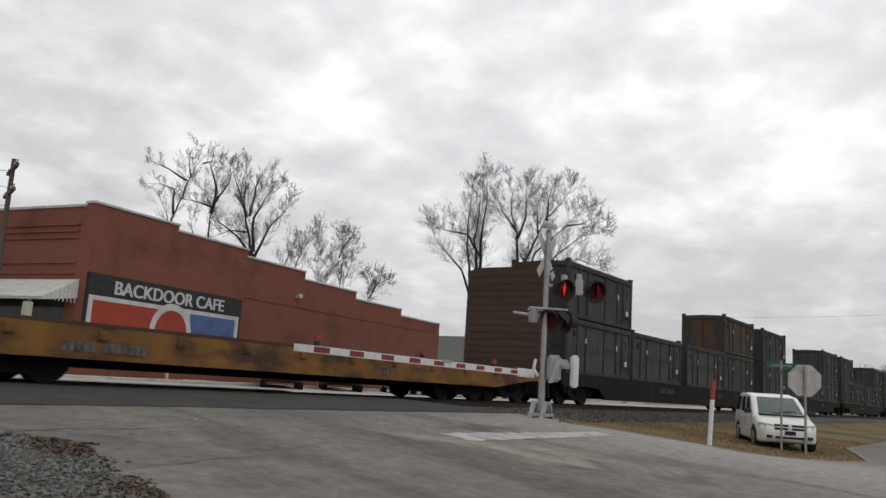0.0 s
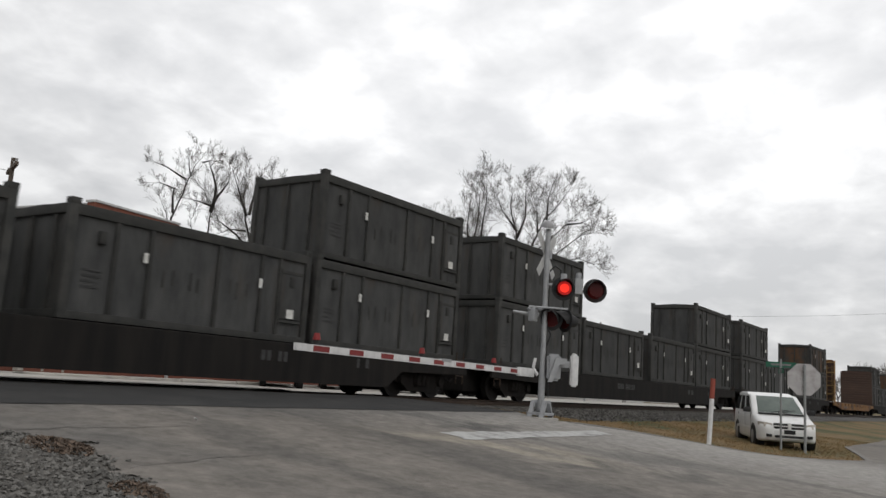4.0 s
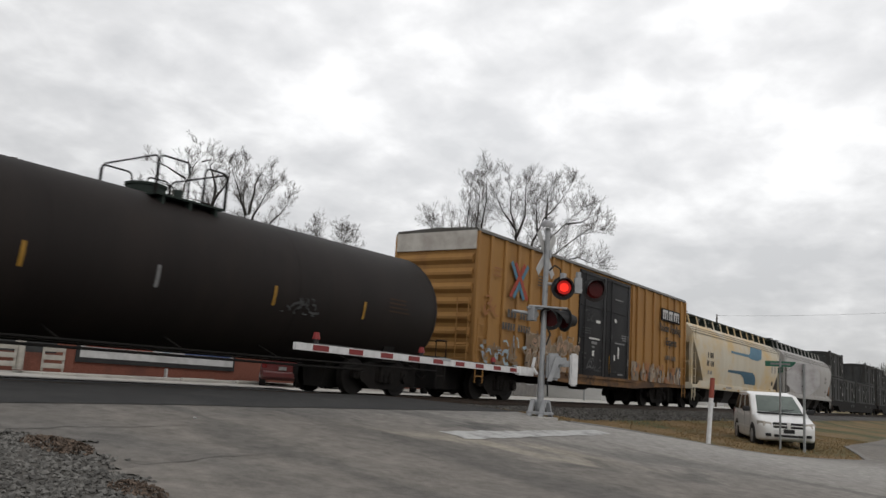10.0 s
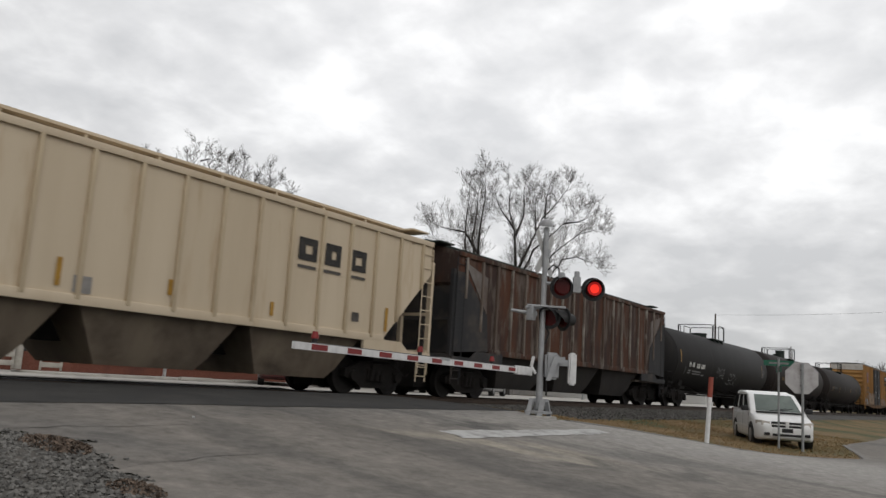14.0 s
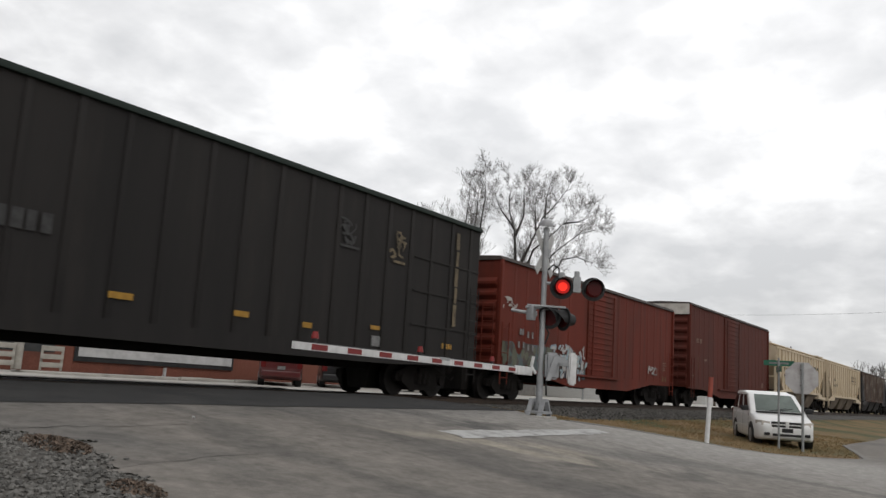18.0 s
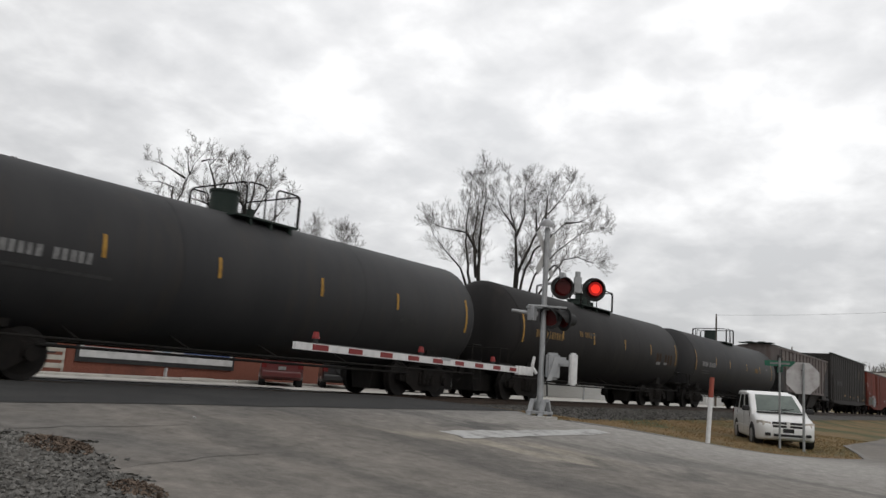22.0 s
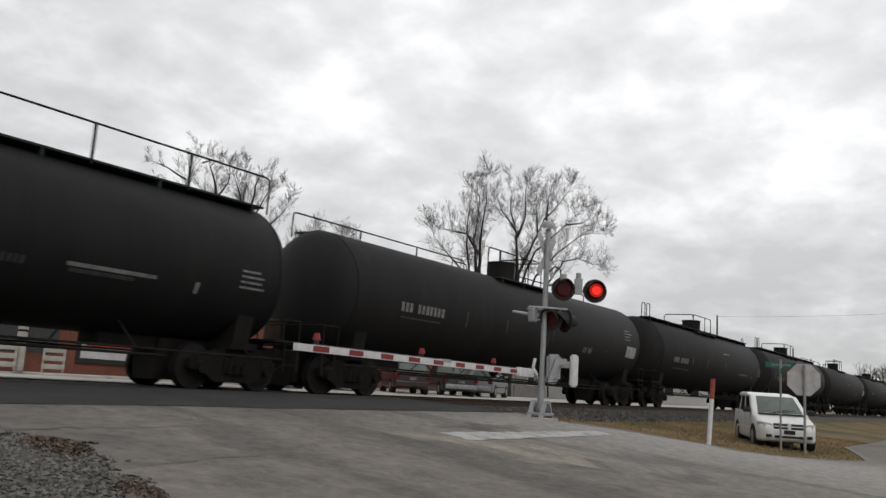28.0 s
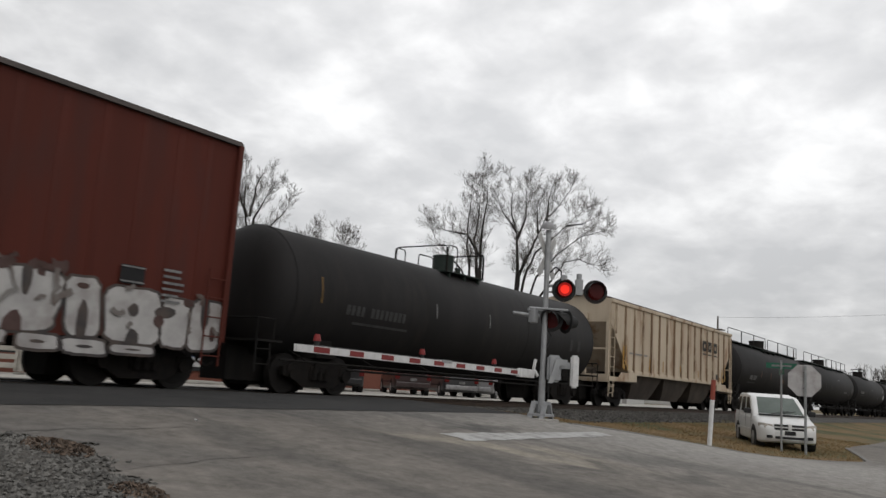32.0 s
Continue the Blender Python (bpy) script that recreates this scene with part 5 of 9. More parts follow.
YEL = [(-6.65, 2.1, 0.13, 0.85, m_yellow_ref), (-4.0, 1.85, 0.1, 0.5, m_yellow_ref), (-2.36, 1.85, 0.1, 0.48, m_yellow_ref), (-0.1, 1.87, 0.1, 0.3, m_yellow_ref), (2.55, 1.75, 0.1, 0.3, m_yellow_ref), (6.5, 1.9, 0.12, 0.6, m_yellow_ref)]
for xi, ln, mm, extra in ((-249.65, 16.9, m_hop_tan, [(5.3, 1.85, 0.26, 0.22, m_text_dark), (-5.45, 2.84, 1.25, 0.22, m_text_dark), (-5.05, 2.37, 2.0, 0.22, m_text_dark), (-5.7, 1.9, 0.4, 0.35, m_text_grey), (-5.0, 1.85, 0.45, 0.35, m_text_grey), (-1.9, 1.68, 0.35, 0.3, m_text_grey)]),
                          (-267.8, 16.4, m_hop_tan, [(-5.45, 2.84, 1.25, 0.22, m_text_dark), (-5.05, 2.37, 2.0, 0.22, m_text_dark), (5.3, 1.85, 0.26, 0.22, m_text_dark)]),
                          (-554.9, 16.6, m_hop_dirty, [(-5.3, 2.2, 2.0, 0.07, m_text_grey), (5.6, 1.75, 0.4, 0.25, m_text_dark), (6.4, 1.6, 0.7, 0.25, m_yellow_ref), (7.0, 2.0, 0.14, 0.9, m_yellow_ref), (-6.9, 2.0, 0.16, 0.9, m_yellow_ref), (-6.6, 1.6, 0.5, 0.22, m_yellow_ref)])):
    c = rib_hopper(xi, ln, "cream covered hopper with side posts and rust stains" if mm is m_hop_tan else "dirty cream covered hopper with rust stains and side posts", mm, m_dark_grime)
    bars(c, BIG + YEL + extra, FLAT_SIDE)
    big_marks(c)
c = rib_hopper(-341.2, 16.8, "dull grey covered hopper with brown grime", m_hop_dull, m_dark_grime, 15)
bars(c, [(-5.2, 2.55, 2.2, 0.3, m_text_dark), (-2.2, 2.6, 0.8, 0.3, m_text_dark), (3.5, 1.8, 0.5, 0.3, m_text_grey)], FLAT_SIDE)


# ---- box cars ----
def box_car(xi, length, label, body_mat, roof_mat, door_mat, door, posts, end_mat=None, top=5.1, bottom=0.98, door_ribs=8, sill_drop=0.3, proud=0.08, sill_mat=None):
    h = length / 2
    end_mat = end_mat or body_mat
    sill_mat = sill_mat or body_mat
    c = thing("box_car", pose(0, 0, 0), label, "rail car", "box cars")
    part("body", box(B(), -h + 0.05, h - 0.05, -1.5, 1.5, bottom, top - 0.08), body_mat, c)
    rf = B()
    prism(rf, [(-1.58, top - 0.12), (1.58, top - 0.12), (1.5, top), (0, top + 0.06), (-1.5, top)], "x", -h, h)
    part("roof", rf, roof_mat, c)
    for i in range(9):
        x = -h + 1 + (2 * h - 2) * i / 8
        part("roof_rib", box(B(), x - 0.05, x + 0.05, -0.95, 0.95, top + 0.01, top + 0.075), roof_mat, c)
    for s in (-1, 1):
        part("side_sill", prism(B(), [(-h, bottom - 0.06), (-h + 2.6, bottom - 0.08), (-h / 3, bottom - sill_drop), (h / 3, bottom - sill_drop), (h - 2.6, bottom - 0.08), (h, bottom - 0.06), (h, bottom + 0.08), (-h, bottom + 0.08)], "y", s * (1.44 + proud) - 0.05, s * (1.44 + proud) + 0.05), sill_mat, c)
        for x in posts:
            part("side_post", box(B(), x - 0.07, x + 0.07, s * 1.49, s * (1.5 + proud), bottom + 0.08, top - 0.13, min(0.015, proud * 0.4)), body_mat, c)
        for x in (-h + 0.06, h - 0.06):
            part("corner_post", box(B(), x - 0.06, x + 0.06, s * 1.48, s * 1.585, bottom, top - 0.1, 0.02), body_mat, c)
        for k, (a, b) in enumerate(door):
            d = part("door", box(B(), a, b, s * 1.5, s * 1.56, bottom + 0.06, top - 0.2, 0.015), door_mat, c)
            for i in range(door_ribs):
                z = bottom + 0.25 + (top - bottom - 0.6) * i / max(1, door_ribs - 1)
                part("door_rib", box(B(), a + 0.08, b - 0.08, s * 1.55, s * 1.585, z, z + 0.06, 0.008), door_mat, d)
            for x in (a + 0.35, b - 0.35):
                part("door_rod", rod(B(), (x, s * 1.6, bottom + 0.1), (x, s * 1.6, top - 0.3), 0.02, 6), door_mat, d)
        part("door_track", box(B(), door[0][0] - 1.0, door[-1][1] + 0.4, s * 1.5, s * 1.62, bottom - 0.02, bottom + 0.05), sill_mat, c)
        # corrugated end
        for i in range(7):
            z = bottom + 0.35 + i * (top - bottom - 1.0) / 7
            part("end_rib", prism(B(), [(s * (h - 0.05), z), (s * (h + 0.05), z + 0.12), (s * (h + 0.05), z + 0.2), (s * (h - 0.05), z + 0.33)], "y", -1.4, 1.4), end_mat, c)
        part("end_ladder", grab_ladder(B(), s * (h + 0.1), -1.2, bottom, 3.0, 0.4, "y"), body_mat, c)
        part("side_ladder", grab_ladder(B(), s * (h - 0.35), -1.6, 0.5, 2.4, 0.42), body_mat, c)
    part("centre_sill", box(B(), -h, h, -0.32, 0.32, 0.62, bottom), m_under, c)
    for i in range(9):
        x = -h + 3.4 + (2 * h - 6.8) * i / 8
        part("cross_bearer", prism(B(), [(-1.45, bottom - 0.12), (-0.4, 0.66), (0.4, 0.66), (1.45, bottom - 0.12), (1.45, bottom), (-1.45, bottom)], "x", x - 0.06, x + 0.06), m_under, c)
    part("train_line", rod(B(), (-h + 3, -0.75, 0.72), (h - 3, -0.75, 0.72), 0.03, 6), m_under, c)
    part("brake_reservoir", rod(B(), (-0.8, -0.6, 0.72), (0.3, -0.6, 0.72), 0.2, 14), m_under, c)
    running_gear(c, h + 0.3, h - (2.4 if h > 9 else 1.45))
    rider(c, xi)
    return c


def graffiti(c, x0, x1, z0, z1, palettes, seed, side_y, n=26):
    """Overlapping sprayed letter-like blobs, each a painted piece of its own."""
    rng = random.Random(seed)
    for layer, (mm, size) in enumerate(palettes):
        for k in range(n):
            cx, cz = rng.uniform(x0, x1), rng.uniform(z0 + 0.05, z1 - 0.1)
            w, hh = size * rng.uniform(0.5, 1.2), (z1 - z0) * rng.uniform(0.18, 0.42)
            slant, sides = rng.uniform(-0.3, 0.3), rng.choice((6, 8, 10))
            ph = rng.uniform(0, 6.3)
            pts = []
            for i in range(sides):
                a = ph + 2 * math.pi * i / sides
                rr = rng.uniform(0.7, 1.1)
                z = min(z1, max(z0, cz + hh * rr * math.sin(a)))
                pts.append((min(x1, max(x0, cx + w * rr * math.cos(a) + slant * (z - cz))), z))
            bm = B()
            bm.faces.new([bm.verts.new((x, side_y - 0.0035 * layer - 0.0001 * k, z)) for x, z in pts])
            part("graffiti", bm, mm, c)


m_box_yellow = mat("boxcar_yellow", (0.305, 0.163, 0.05), (0.25, 0.128, 0.04), 0.7, scale=0.9, detail=7, stretch=V, c3=(0.19, 0.1, 0.04), scale3=1.0, stretch3=(1.2, 1, 0.25), ramp3=(0.56, 0.76), bump=0.08)
m_box_black = mat("door_black", (0.0088, 0.0088, 0.0104), (0.014, 0.0136, 0.0144), 0.65, scale=1.5, bump=0.08)
m_box_roof = mat("roof_galvanised", (0.1, 0.098, 0.09), (0.06, 0.052, 0.043), 0.55, 0.3, scale=2)
m_box_red = mat("boxcar_red", (0.124, 0.0178, 0.0082), (0.095, 0.0155, 0.0077), 0.75, scale=0.9, detail=7, stretch=V, c3=(0.062, 0.017, 0.0105), scale3=0.8, stretch3=(1.3, 1, 0.3), ramp3=(0.5, 0.75), bump=0.08)
m_box_red2 = mat("boxcar_brown_red", (0.086, 0.0152, 0.008), (0.066, 0.0132, 0.0074), 0.75, scale=0.9, detail=7, stretch=V, c3=(0.0544, 0.0184, 0.0144), scale3=0.8, stretch3=(1.3, 1, 0.3), ramp3=(0.5, 0.75), bump=0.08)
m_roof_dark = mat("roof_dark", (0.04, 0.035, 0.033), (0.07, 0.055, 0.05), 0.8, scale=2)
m_roof_white = mat("end_white", (0.5, 0.48, 0.44), (0.36, 0.33, 0.3), 0.75, scale=2)
m_g_peach = mat("spray_peach", (0.34, 0.22, 0.14), (0.26, 0.17, 0.12), 0.7, scale=2.5, bump=0)
m_g_white = mat("spray_white", (0.42, 0.4, 0.37), (0.3, 0.28, 0.27), 0.7, scale=2.5, bump=0)
m_g_bright = mat("spray_chalk", (0.44, 0.43, 0.42), (0.33, 0.32, 0.315), 0.7, scale=2.0, c3=(0.28, 0.26, 0.25), scale3=1.6, bump=0)
m_tan_mark = mat("tan_mark", (0.19, 0.13, 0.095), (0.12, 0.075, 0.055), 0.7, scale=5, bump=0)
m_g_dull = mat("spray_dull_red", (0.09, 0.055, 0.05), (0.06, 0.035, 0.03), 0.7, scale=2.5, bump=0)
m_g_greyfill = mat("spray_grey", (0.2, 0.19, 0.18), (0.1, 0.07, 0.06), 0.7, scale=1.6, bump=0)
m_g_moss = mat("spray_moss", (0.08, 0.085, 0.06), (0.13, 0.13, 0.1), 0.7, scale=2.5, bump=0)
m_g_black = mat("spray_black", (0.05, 0.045, 0.045), (0.09, 0.07, 0.06), 0.7, scale=2.5, bump=0)
m_g_blue = mat("spray_pale_blue", (0.3, 0.38, 0.4), (0.2, 0.24, 0.3), 0.7, scale=2.5, bump=0)
m_g_teal = mat("spray_teal", (0.07, 0.11, 0.1), (0.1, 0.09, 0.12), 0.7, scale=2.5, bump=0)

m_sill_rust = mat("sill_rust", (0.16, 0.085, 0.035), (0.075, 0.042, 0.024), 0.85, scale=1.6, detail=8, stretch=(0.5, 1, 2.0), ramp=(0.42, 0.6), c3=(0.03, 0.022, 0.017), scale3=1.3, ramp3=(0.52, 0.66))
m_g_tan = mat("spray_tan", (0.2, 0.15, 0.1), (0.165, 0.115, 0.075), 0.7, scale=1.6, c3=(0.13, 0.1, 0.08), scale3=2.2, ramp3=(0.55, 0.7), bump=0)
m_g_cream = mat("spray_cream", (0.31, 0.25, 0.19), (0.21, 0.16, 0.115), 0.7, scale=2.2, bump=0)


def bubbles(c, x0, x1, z0, z1, n, fills, edge, seed, y):
    """Rounded sprayed letters in a row: a pale outline, a dull fill and a smaller inner shape, each lobed."""
    rng = random.Random(seed)
    w = (x1 - x0) / n
    for k in range(n):
        cx = x0 + (k + 0.5) * w + rng.uniform(-0.08, 0.08) * w
        top_ = z1 - rng.uniform(0.0, 0.28) * (z1 - z0)
        for row in range(2):
            zz = (z0, z0 + (top_ - z0) * rng.uniform(0.45, 0.58), top_)
            cz, hz = (zz[row] + zz[row + 1]) / 2, (zz[row + 1] - zz[row]) / 2 * 1.12
            hw = w * rng.uniform(0.44, 0.6)
            lobes, ph, lean = rng.choice((2, 3)), rng.uniform(0, 6.3), rng.uniform(-0.15, 0.15)
            sx = rng.uniform(-0.1, 0.1) * w
            for layer, (mm, k_) in enumerate(((edge, 1.0), (rng.choice(fills), 0.84), (rng.choice(fills), rng.uniform(0.3, 0.5)))):
                bm, ring = B(), []
                for i in range(18):
                    a = 2 * math.pi * i / 18
                    rr = k_ * (1 + 0.1 * math.sin(lobes * a + ph)) * rng.uniform(0.95, 1.05)
                    e = 0.8          # squarer than an ellipse
                    px = math.copysign(abs(math.cos(a)) ** e, math.cos(a)) * hw * rr
                    pz = math.copysign(abs(math.sin(a)) ** e, math.sin(a)) * hz * rr
                    ring.append(bm.verts.new((min(x1, max(x0, cx + sx + px + lean * pz)), y - 0.004 * layer - 0.0012 * row - 0.0003 * (k % 4), min(z1, max(z0, cz + pz)))))
                bm.faces.new(ring)
                part("graffiti", bm, mm, c)


HY = 9.4
b1 = box_car(-155.5, 18.8, "yellow high box car with black plug doors and sprayed paint", m_box_yellow, m_box_roof, m_box_black, [(-2.3, 0.05), (0.1, 2.45)],
             [-8.6, -7.75, -6.9, -6.05, -5.2, -4.5, -3.8, -3.1, 2.75, 3.3, 4.2, 5.2, 6.1, 7.0, 7.9, 8.7], door_ribs=4, sill_mat=m_sill_rust, sill_drop=0.26)
SY = -1.59
for s in (-1, 1):
    part("end_panel", box(B(), s * (HY - 0.04), s * (HY + 0.02), -1.5, 1.5, 4.45, 5.02), m_roof_white, b1, "white upper end panel")
part("logo_panel", box(B(), 5.95, 8.4, SY - 0.02, SY, 3.82, 4.38), m_under, b1, "dark panel with a white mark")
for x, w in ((6.45, 0.6), (7.17, 0.5), (7.9, 0.62)):
    part("logo_bar", box(B(), x - w / 2, x + w / 2, SY - 0.03, SY - 0.015, 3.9, 4.32), m_sign_white, b1)
    part("logo_core", box(B(), x - w * 0.3, x - w * 0.12, SY - 0.034, SY - 0.028, 3.9, 4.2), m_under, b1)
    part("logo_core", box(B(), x + w * 0.14, x + w * 0.32, SY - 0.034, SY - 0.028, 3.9, 4.2), m_under, b1)
lettering("slogan", "Railcar Pooling", 0.5, m_text_black, b1, pose(7.15, SY - 0.012, 3.36, 90), bold=0.009, squeeze=0.92)
lettering("slogan", "Experts", 0.5, m_text_black, b1, pose(7.3, SY - 0.012, 2.76, 90), bold=0.009, squeeze=0.92)
bars(b1, [(7.3, 2.2, 1.4, 0.2, m_text_dark), (8.4, 1.55, 0.35, 0.32, m_sign_white), (8.4, 1.55, 0.25, 0.2, m_text_dark)], lambda z: SY + 0.0)
bars(b1, [(-6.9, 2.72, 1.3, 0.26, m_text_dark), (-6.9, 2.3, 1.9, 0.22, m_text_dark), (-8.2, 3.9, 0.6, 0.35, m_g_rust), (-5.4, 4.0, 0.5, 0.4, m_text_dark)], lambda z: SY)
for ang, mm, off in ((38, m_sign_red, -0.12), (-38, m_sign_red, 0.12), (38, m_blue_mark, 0.1), (-38, m_blue_mark, -0.1)):
    bm = obox(B(), pose(-6.9 + off, SY - 0.01 - (0.006 if mm is m_sign_red else 0), 3.8, 0, ang, 0), 0.15, 0.006, 1.4)
    part("cross_mark", bm, mm, b1, "red and blue cross mark")
bars(b1, [(-1.07, 4.36, 0.8, 0.09, m_white_dim), (-1.1, 4.24, 1.07, 0.09, m_white_dim), (-1.06, 4.13, 0.7, 0.09, m_white_dim), (-0.72, 3.09, 0.39, 0.1, m_white), (-1.68, 2.78, 0.7, 0.05, m_grey_dim), (-1.68, 2.69, 0.7, 0.05, m_grey_dim), (-1.68, 2.6, 0.7, 0.05, m_grey_dim), (-1.01, 2.43, 0.95, 0.06, m_white), (-1.03, 2.28, 0.5, 0.1, m_white_dim), (-1.1, 1.88, 0.17, 0.2, m_white), (-1.1, 2.12, 0.26, 0.07, m_white_dim), (-1.85, 1.85, 0.35, 0.07, m_grey_dim), (-1.85, 1.68, 0.3, 0.06, m_grey_dim), (1.24, 4.13, 0.8, 0.05, m_white_dim), (1.3, 4.04, 0.5, 0.04, m_grey_dim), (0.93, 3.28, 0.18, 0.14, m_white), (0.45, 1.7, 0.13, 0.4, m_yellow_ref), (0.47, 1.33, 0.13, 0.28, m_yellow_ref), (0.47, 1.5, 0.15, 0.07, m_grey_dim), (0.9, 1.83, 0.15, 0.2, m_white), (1.27, 2.05, 0.14, 0.44, m_white), (1.45, 2.27, 0.35, 0.16, m_grey_dim), (1.92, 2.75, 0.74, 0.05, m_white_dim), (1.92, 2.66, 0.74, 0.05, m_white_dim), (1.92, 2.57, 0.6, 0.05, m_white_dim), (1.39, 2.41, 0.94, 0.06, m_white_dim), (2.27, 1.73, 0.08, 0.3, m_white_dim), (0.55, 2.62, 0.25, 0.16, m_grey_dim), (1.5, 1.2, 0.5, 0.06, m_white_dim), (-0.6, 1.25, 0.6, 0.06, m_grey_dim)], lambda z: -1.575)
spray_mark(b1, -1.7, -1.05, 3.02, 3.45, m_grey_dim, lambda z: -1.58, 61, 16, (0.02, 0.05))
spray_mark(b1, -1.5, -0.5, 1.3, 1.7, m_spray_faded, lambda z: -1.58, 62, 10, (0.02, 0.05))
bubbles(b1, -6.3, -2.35, 1.06, 2.3, 9, (m_g_tan, m_g_tan, m_g_peach), m_g_cream, 4, SY - 0.004)
spray_mark(b1, -6.2, -2.4, 1.1, 2.35, m_g_cream, lambda z: SY - 0.018, 65, 22, (0.03, 0.07), "pale sprayed outlines")
spray_mark(b1, -6.2, -2.4, 1.1, 2.3, m_g_black, lambda z: SY - 0.019, 66, 14, (0.02, 0.05), "dark sprayed outlines")
spray_mark(b1, -6.2, -2.4, 1.1, 2.2, m_g_peach, lambda z: SY - 0.017, 67, 12, (0.08, 0.16), "peach sprayed strokes")
spray_mark(b1, -3.0, -2.75, 1.3, 1.8, m_yellow_dim, lambda z: SY - 0.02, 63, 5, (0.06, 0.1), "orange sprayed strokes")
graffiti(b1, 2.6, 8.6, 1.05, 1.85, [(m_g_tan, 0.3), (m_g_rust, 0.16), (m_g_black, 0.1), (m_g_cream, 0.1)], 9, SY - 0.004, 26)
spray_mark(b1, -9.1, -6.4, 1.1, 2.1, m_g_blue, lambda z: SY - 0.006, 68, 16, (0.05, 0.12), "faint pale blue sprayed strokes")
spray_mark(b1, -9.1, -6.4, 1.1, 2.0, m_g_tan, lambda z: SY - 0.018, 69, 18, (0.05, 0.14), "dull tan sprayed strokes")
spray_mark(b1, -9.2, -8.0, 2.5, 3.1, m_g_rust, lambda z: SY - 0.004, 71, 10, (0.04, 0.08), "faded red sprayed scrawl")

P50 = [-6.9, -6.1, -5.3, -4.5, -3.7, -2.9, 1.6, 2.4, 3.2, 4.0, 4.8, 5.6, 6.4, 7.1]
r0 = box_car(-285.9, 15.45, "brown-red box car with a ribbed sliding door", m_box_red2, m_roof_dark, m_box_red2, [(-1.9, 1.1)], P50, door_ribs=16, sill_drop=0.42, proud=0.006)
part("end_panel", box(B(), -7.79, -7.66, -1.5, 1.5, 4.5, 5.02), m_roof_white, r0, "white upper end panel")
RY = -1.52
R_SIDE = lambda z: RY


def sprayed_shape(c, pts, layer, material):
    """One flat sprayed shape on a red box car's near side."""
    bm = B()
    bm.faces.new([bm.verts.new((x, RY - 0.004 * layer, z)) for x, z in pts])
    part("graffiti", bm, material, c)


def sprayed_letter(c, x0, x1, z0, z1, dents, seed):
    """A fat sprayed letter: a black outline, a chalky white block with wavy edges, and dark dents cut into it."""
    rng = random.Random(seed)
    w_, h_ = x1 - x0, z1 - z0
    edge = []
    for i in range(28):
        a = 2 * math.pi * i / 28
        px_, pz_ = (math.copysign(abs(f_(a)) ** 0.38, f_(a)) for f_ in (math.cos, math.sin))
        edge.append((px_ * rng.uniform(0.93, 1.03), pz_ * rng.uniform(0.93, 1.03)))
    cx, cz = (x0 + x1) / 2, (z0 + z1) / 2
    lean = rng.uniform(-0.05, 0.08)
    for layer, mm, g in ((1, m_g_black, 0.05), (2 + seed % 2, m_g_bright, 0.0)):
        sprayed_shape(c, [(cx + px_ * (w_ / 2 + g) + lean * pz_, cz + pz_ * (h_ / 2 + g)) for px_, pz_ in edge], layer, mm)
    for k, (u, v, du, dv) in enumerate(dents):
        pts = []
        for i in range(10):
            a = 2 * math.pi * i / 10
            pts.append((x0 + w_ * (u + du * math.cos(a) * rng.uniform(0.85, 1.1)) + lean * (v - 0.5), z0 + h_ * min(1.02, max(-0.02, v + dv * math.sin(a) * rng.uniform(0.9, 1.1)))))
        sprayed_shape(c, pts, 4 + 0.2 * k, m_g_black if k % 2 == 0 else m_g_dull)


bars(r0, [(-6.2, 3.3, 0.9, 0.22, m_tan_mark), (-6.35, 2.2, 0.05, 0.6, m_yellow_dim), (-5.2, 2.4, 0.4, 0.1, m_tan_mark), (-7.1, 1.55, 0.2, 0.08, m_tan_mark), (6.2, 1.5, 0.3, 0.3, m_tan_mark)], R_SIDE)
r1 = box_car(-303.9, 15.8, "red box car with pale sprayed paint beside the door", m_box_red, m_roof_dark, m_box_red, [(-1.4, 1.2)], P50, door_ribs=15, sill_drop=0.42, proud=0.006, top=4.46)
graffiti(r1, -7.6, -4.2, 1.02, 1.85, [(m_g_teal, 0.5), (m_g_black, 0.22), (m_g_moss, 0.2)], 21, RY - 0.004, 18)
graffiti(r1, -4.4, -1.5, 0.85, 1.7, [(m_g_teal, 0.35), (m_g_black, 0.15)], 22, RY - 0.005, 14)
spray_mark(r1, -4.2, -1.6, 0.85, 2.0, m_g_blue, lambda z: RY - 0.012, 14, 34, (0.08, 0.17), "pale blue sprayed letters")
spray_mark(r1, -4.1, -1.7, 0.85, 2.0, m_g_bright, lambda z: RY - 0.026, 12, 34, (0.08, 0.16), "white sprayed letters")
spray_mark(r1, -4.1, -1.7, 0.9, 1.9, m_g_black, lambda z: RY - 0.04, 18, 14, (0.03, 0.06), "black sprayed outlines")
spray_mark(r1, -7.6, -7.1, 2.85, 3.2, m_g_white, R_SIDE, 15, 12)
spray_mark(r1, 4.8, 5.5, 1.4, 1.68, m_g_bright, lambda z: RY - 0.012, 64, 12, (0.05, 0.1))
bars(r1, [(5.6, 1.62, 0.55, 0.05, m_white_dim), (5.6, 1.36, 0.55, 0.05, m_white_dim), (5.85, 1.49, 0.05, 0.26, m_white_dim), (6.75, 1.2, 0.42, 0.22, m_yellow_dim), (6.8, 1.75, 0.5, 0.4, m_tan_mark), (-6.5, 2.2, 0.4, 0.2, m_white_dim), (-5.85, 2.14, 0.4, 0.2, m_white_dim), (-6.4, 1.78, 0.45, 0.2, m_white_dim), (-5.75, 1.72, 0.5, 0.2, m_white_dim)], lambda z: RY - 0.02)
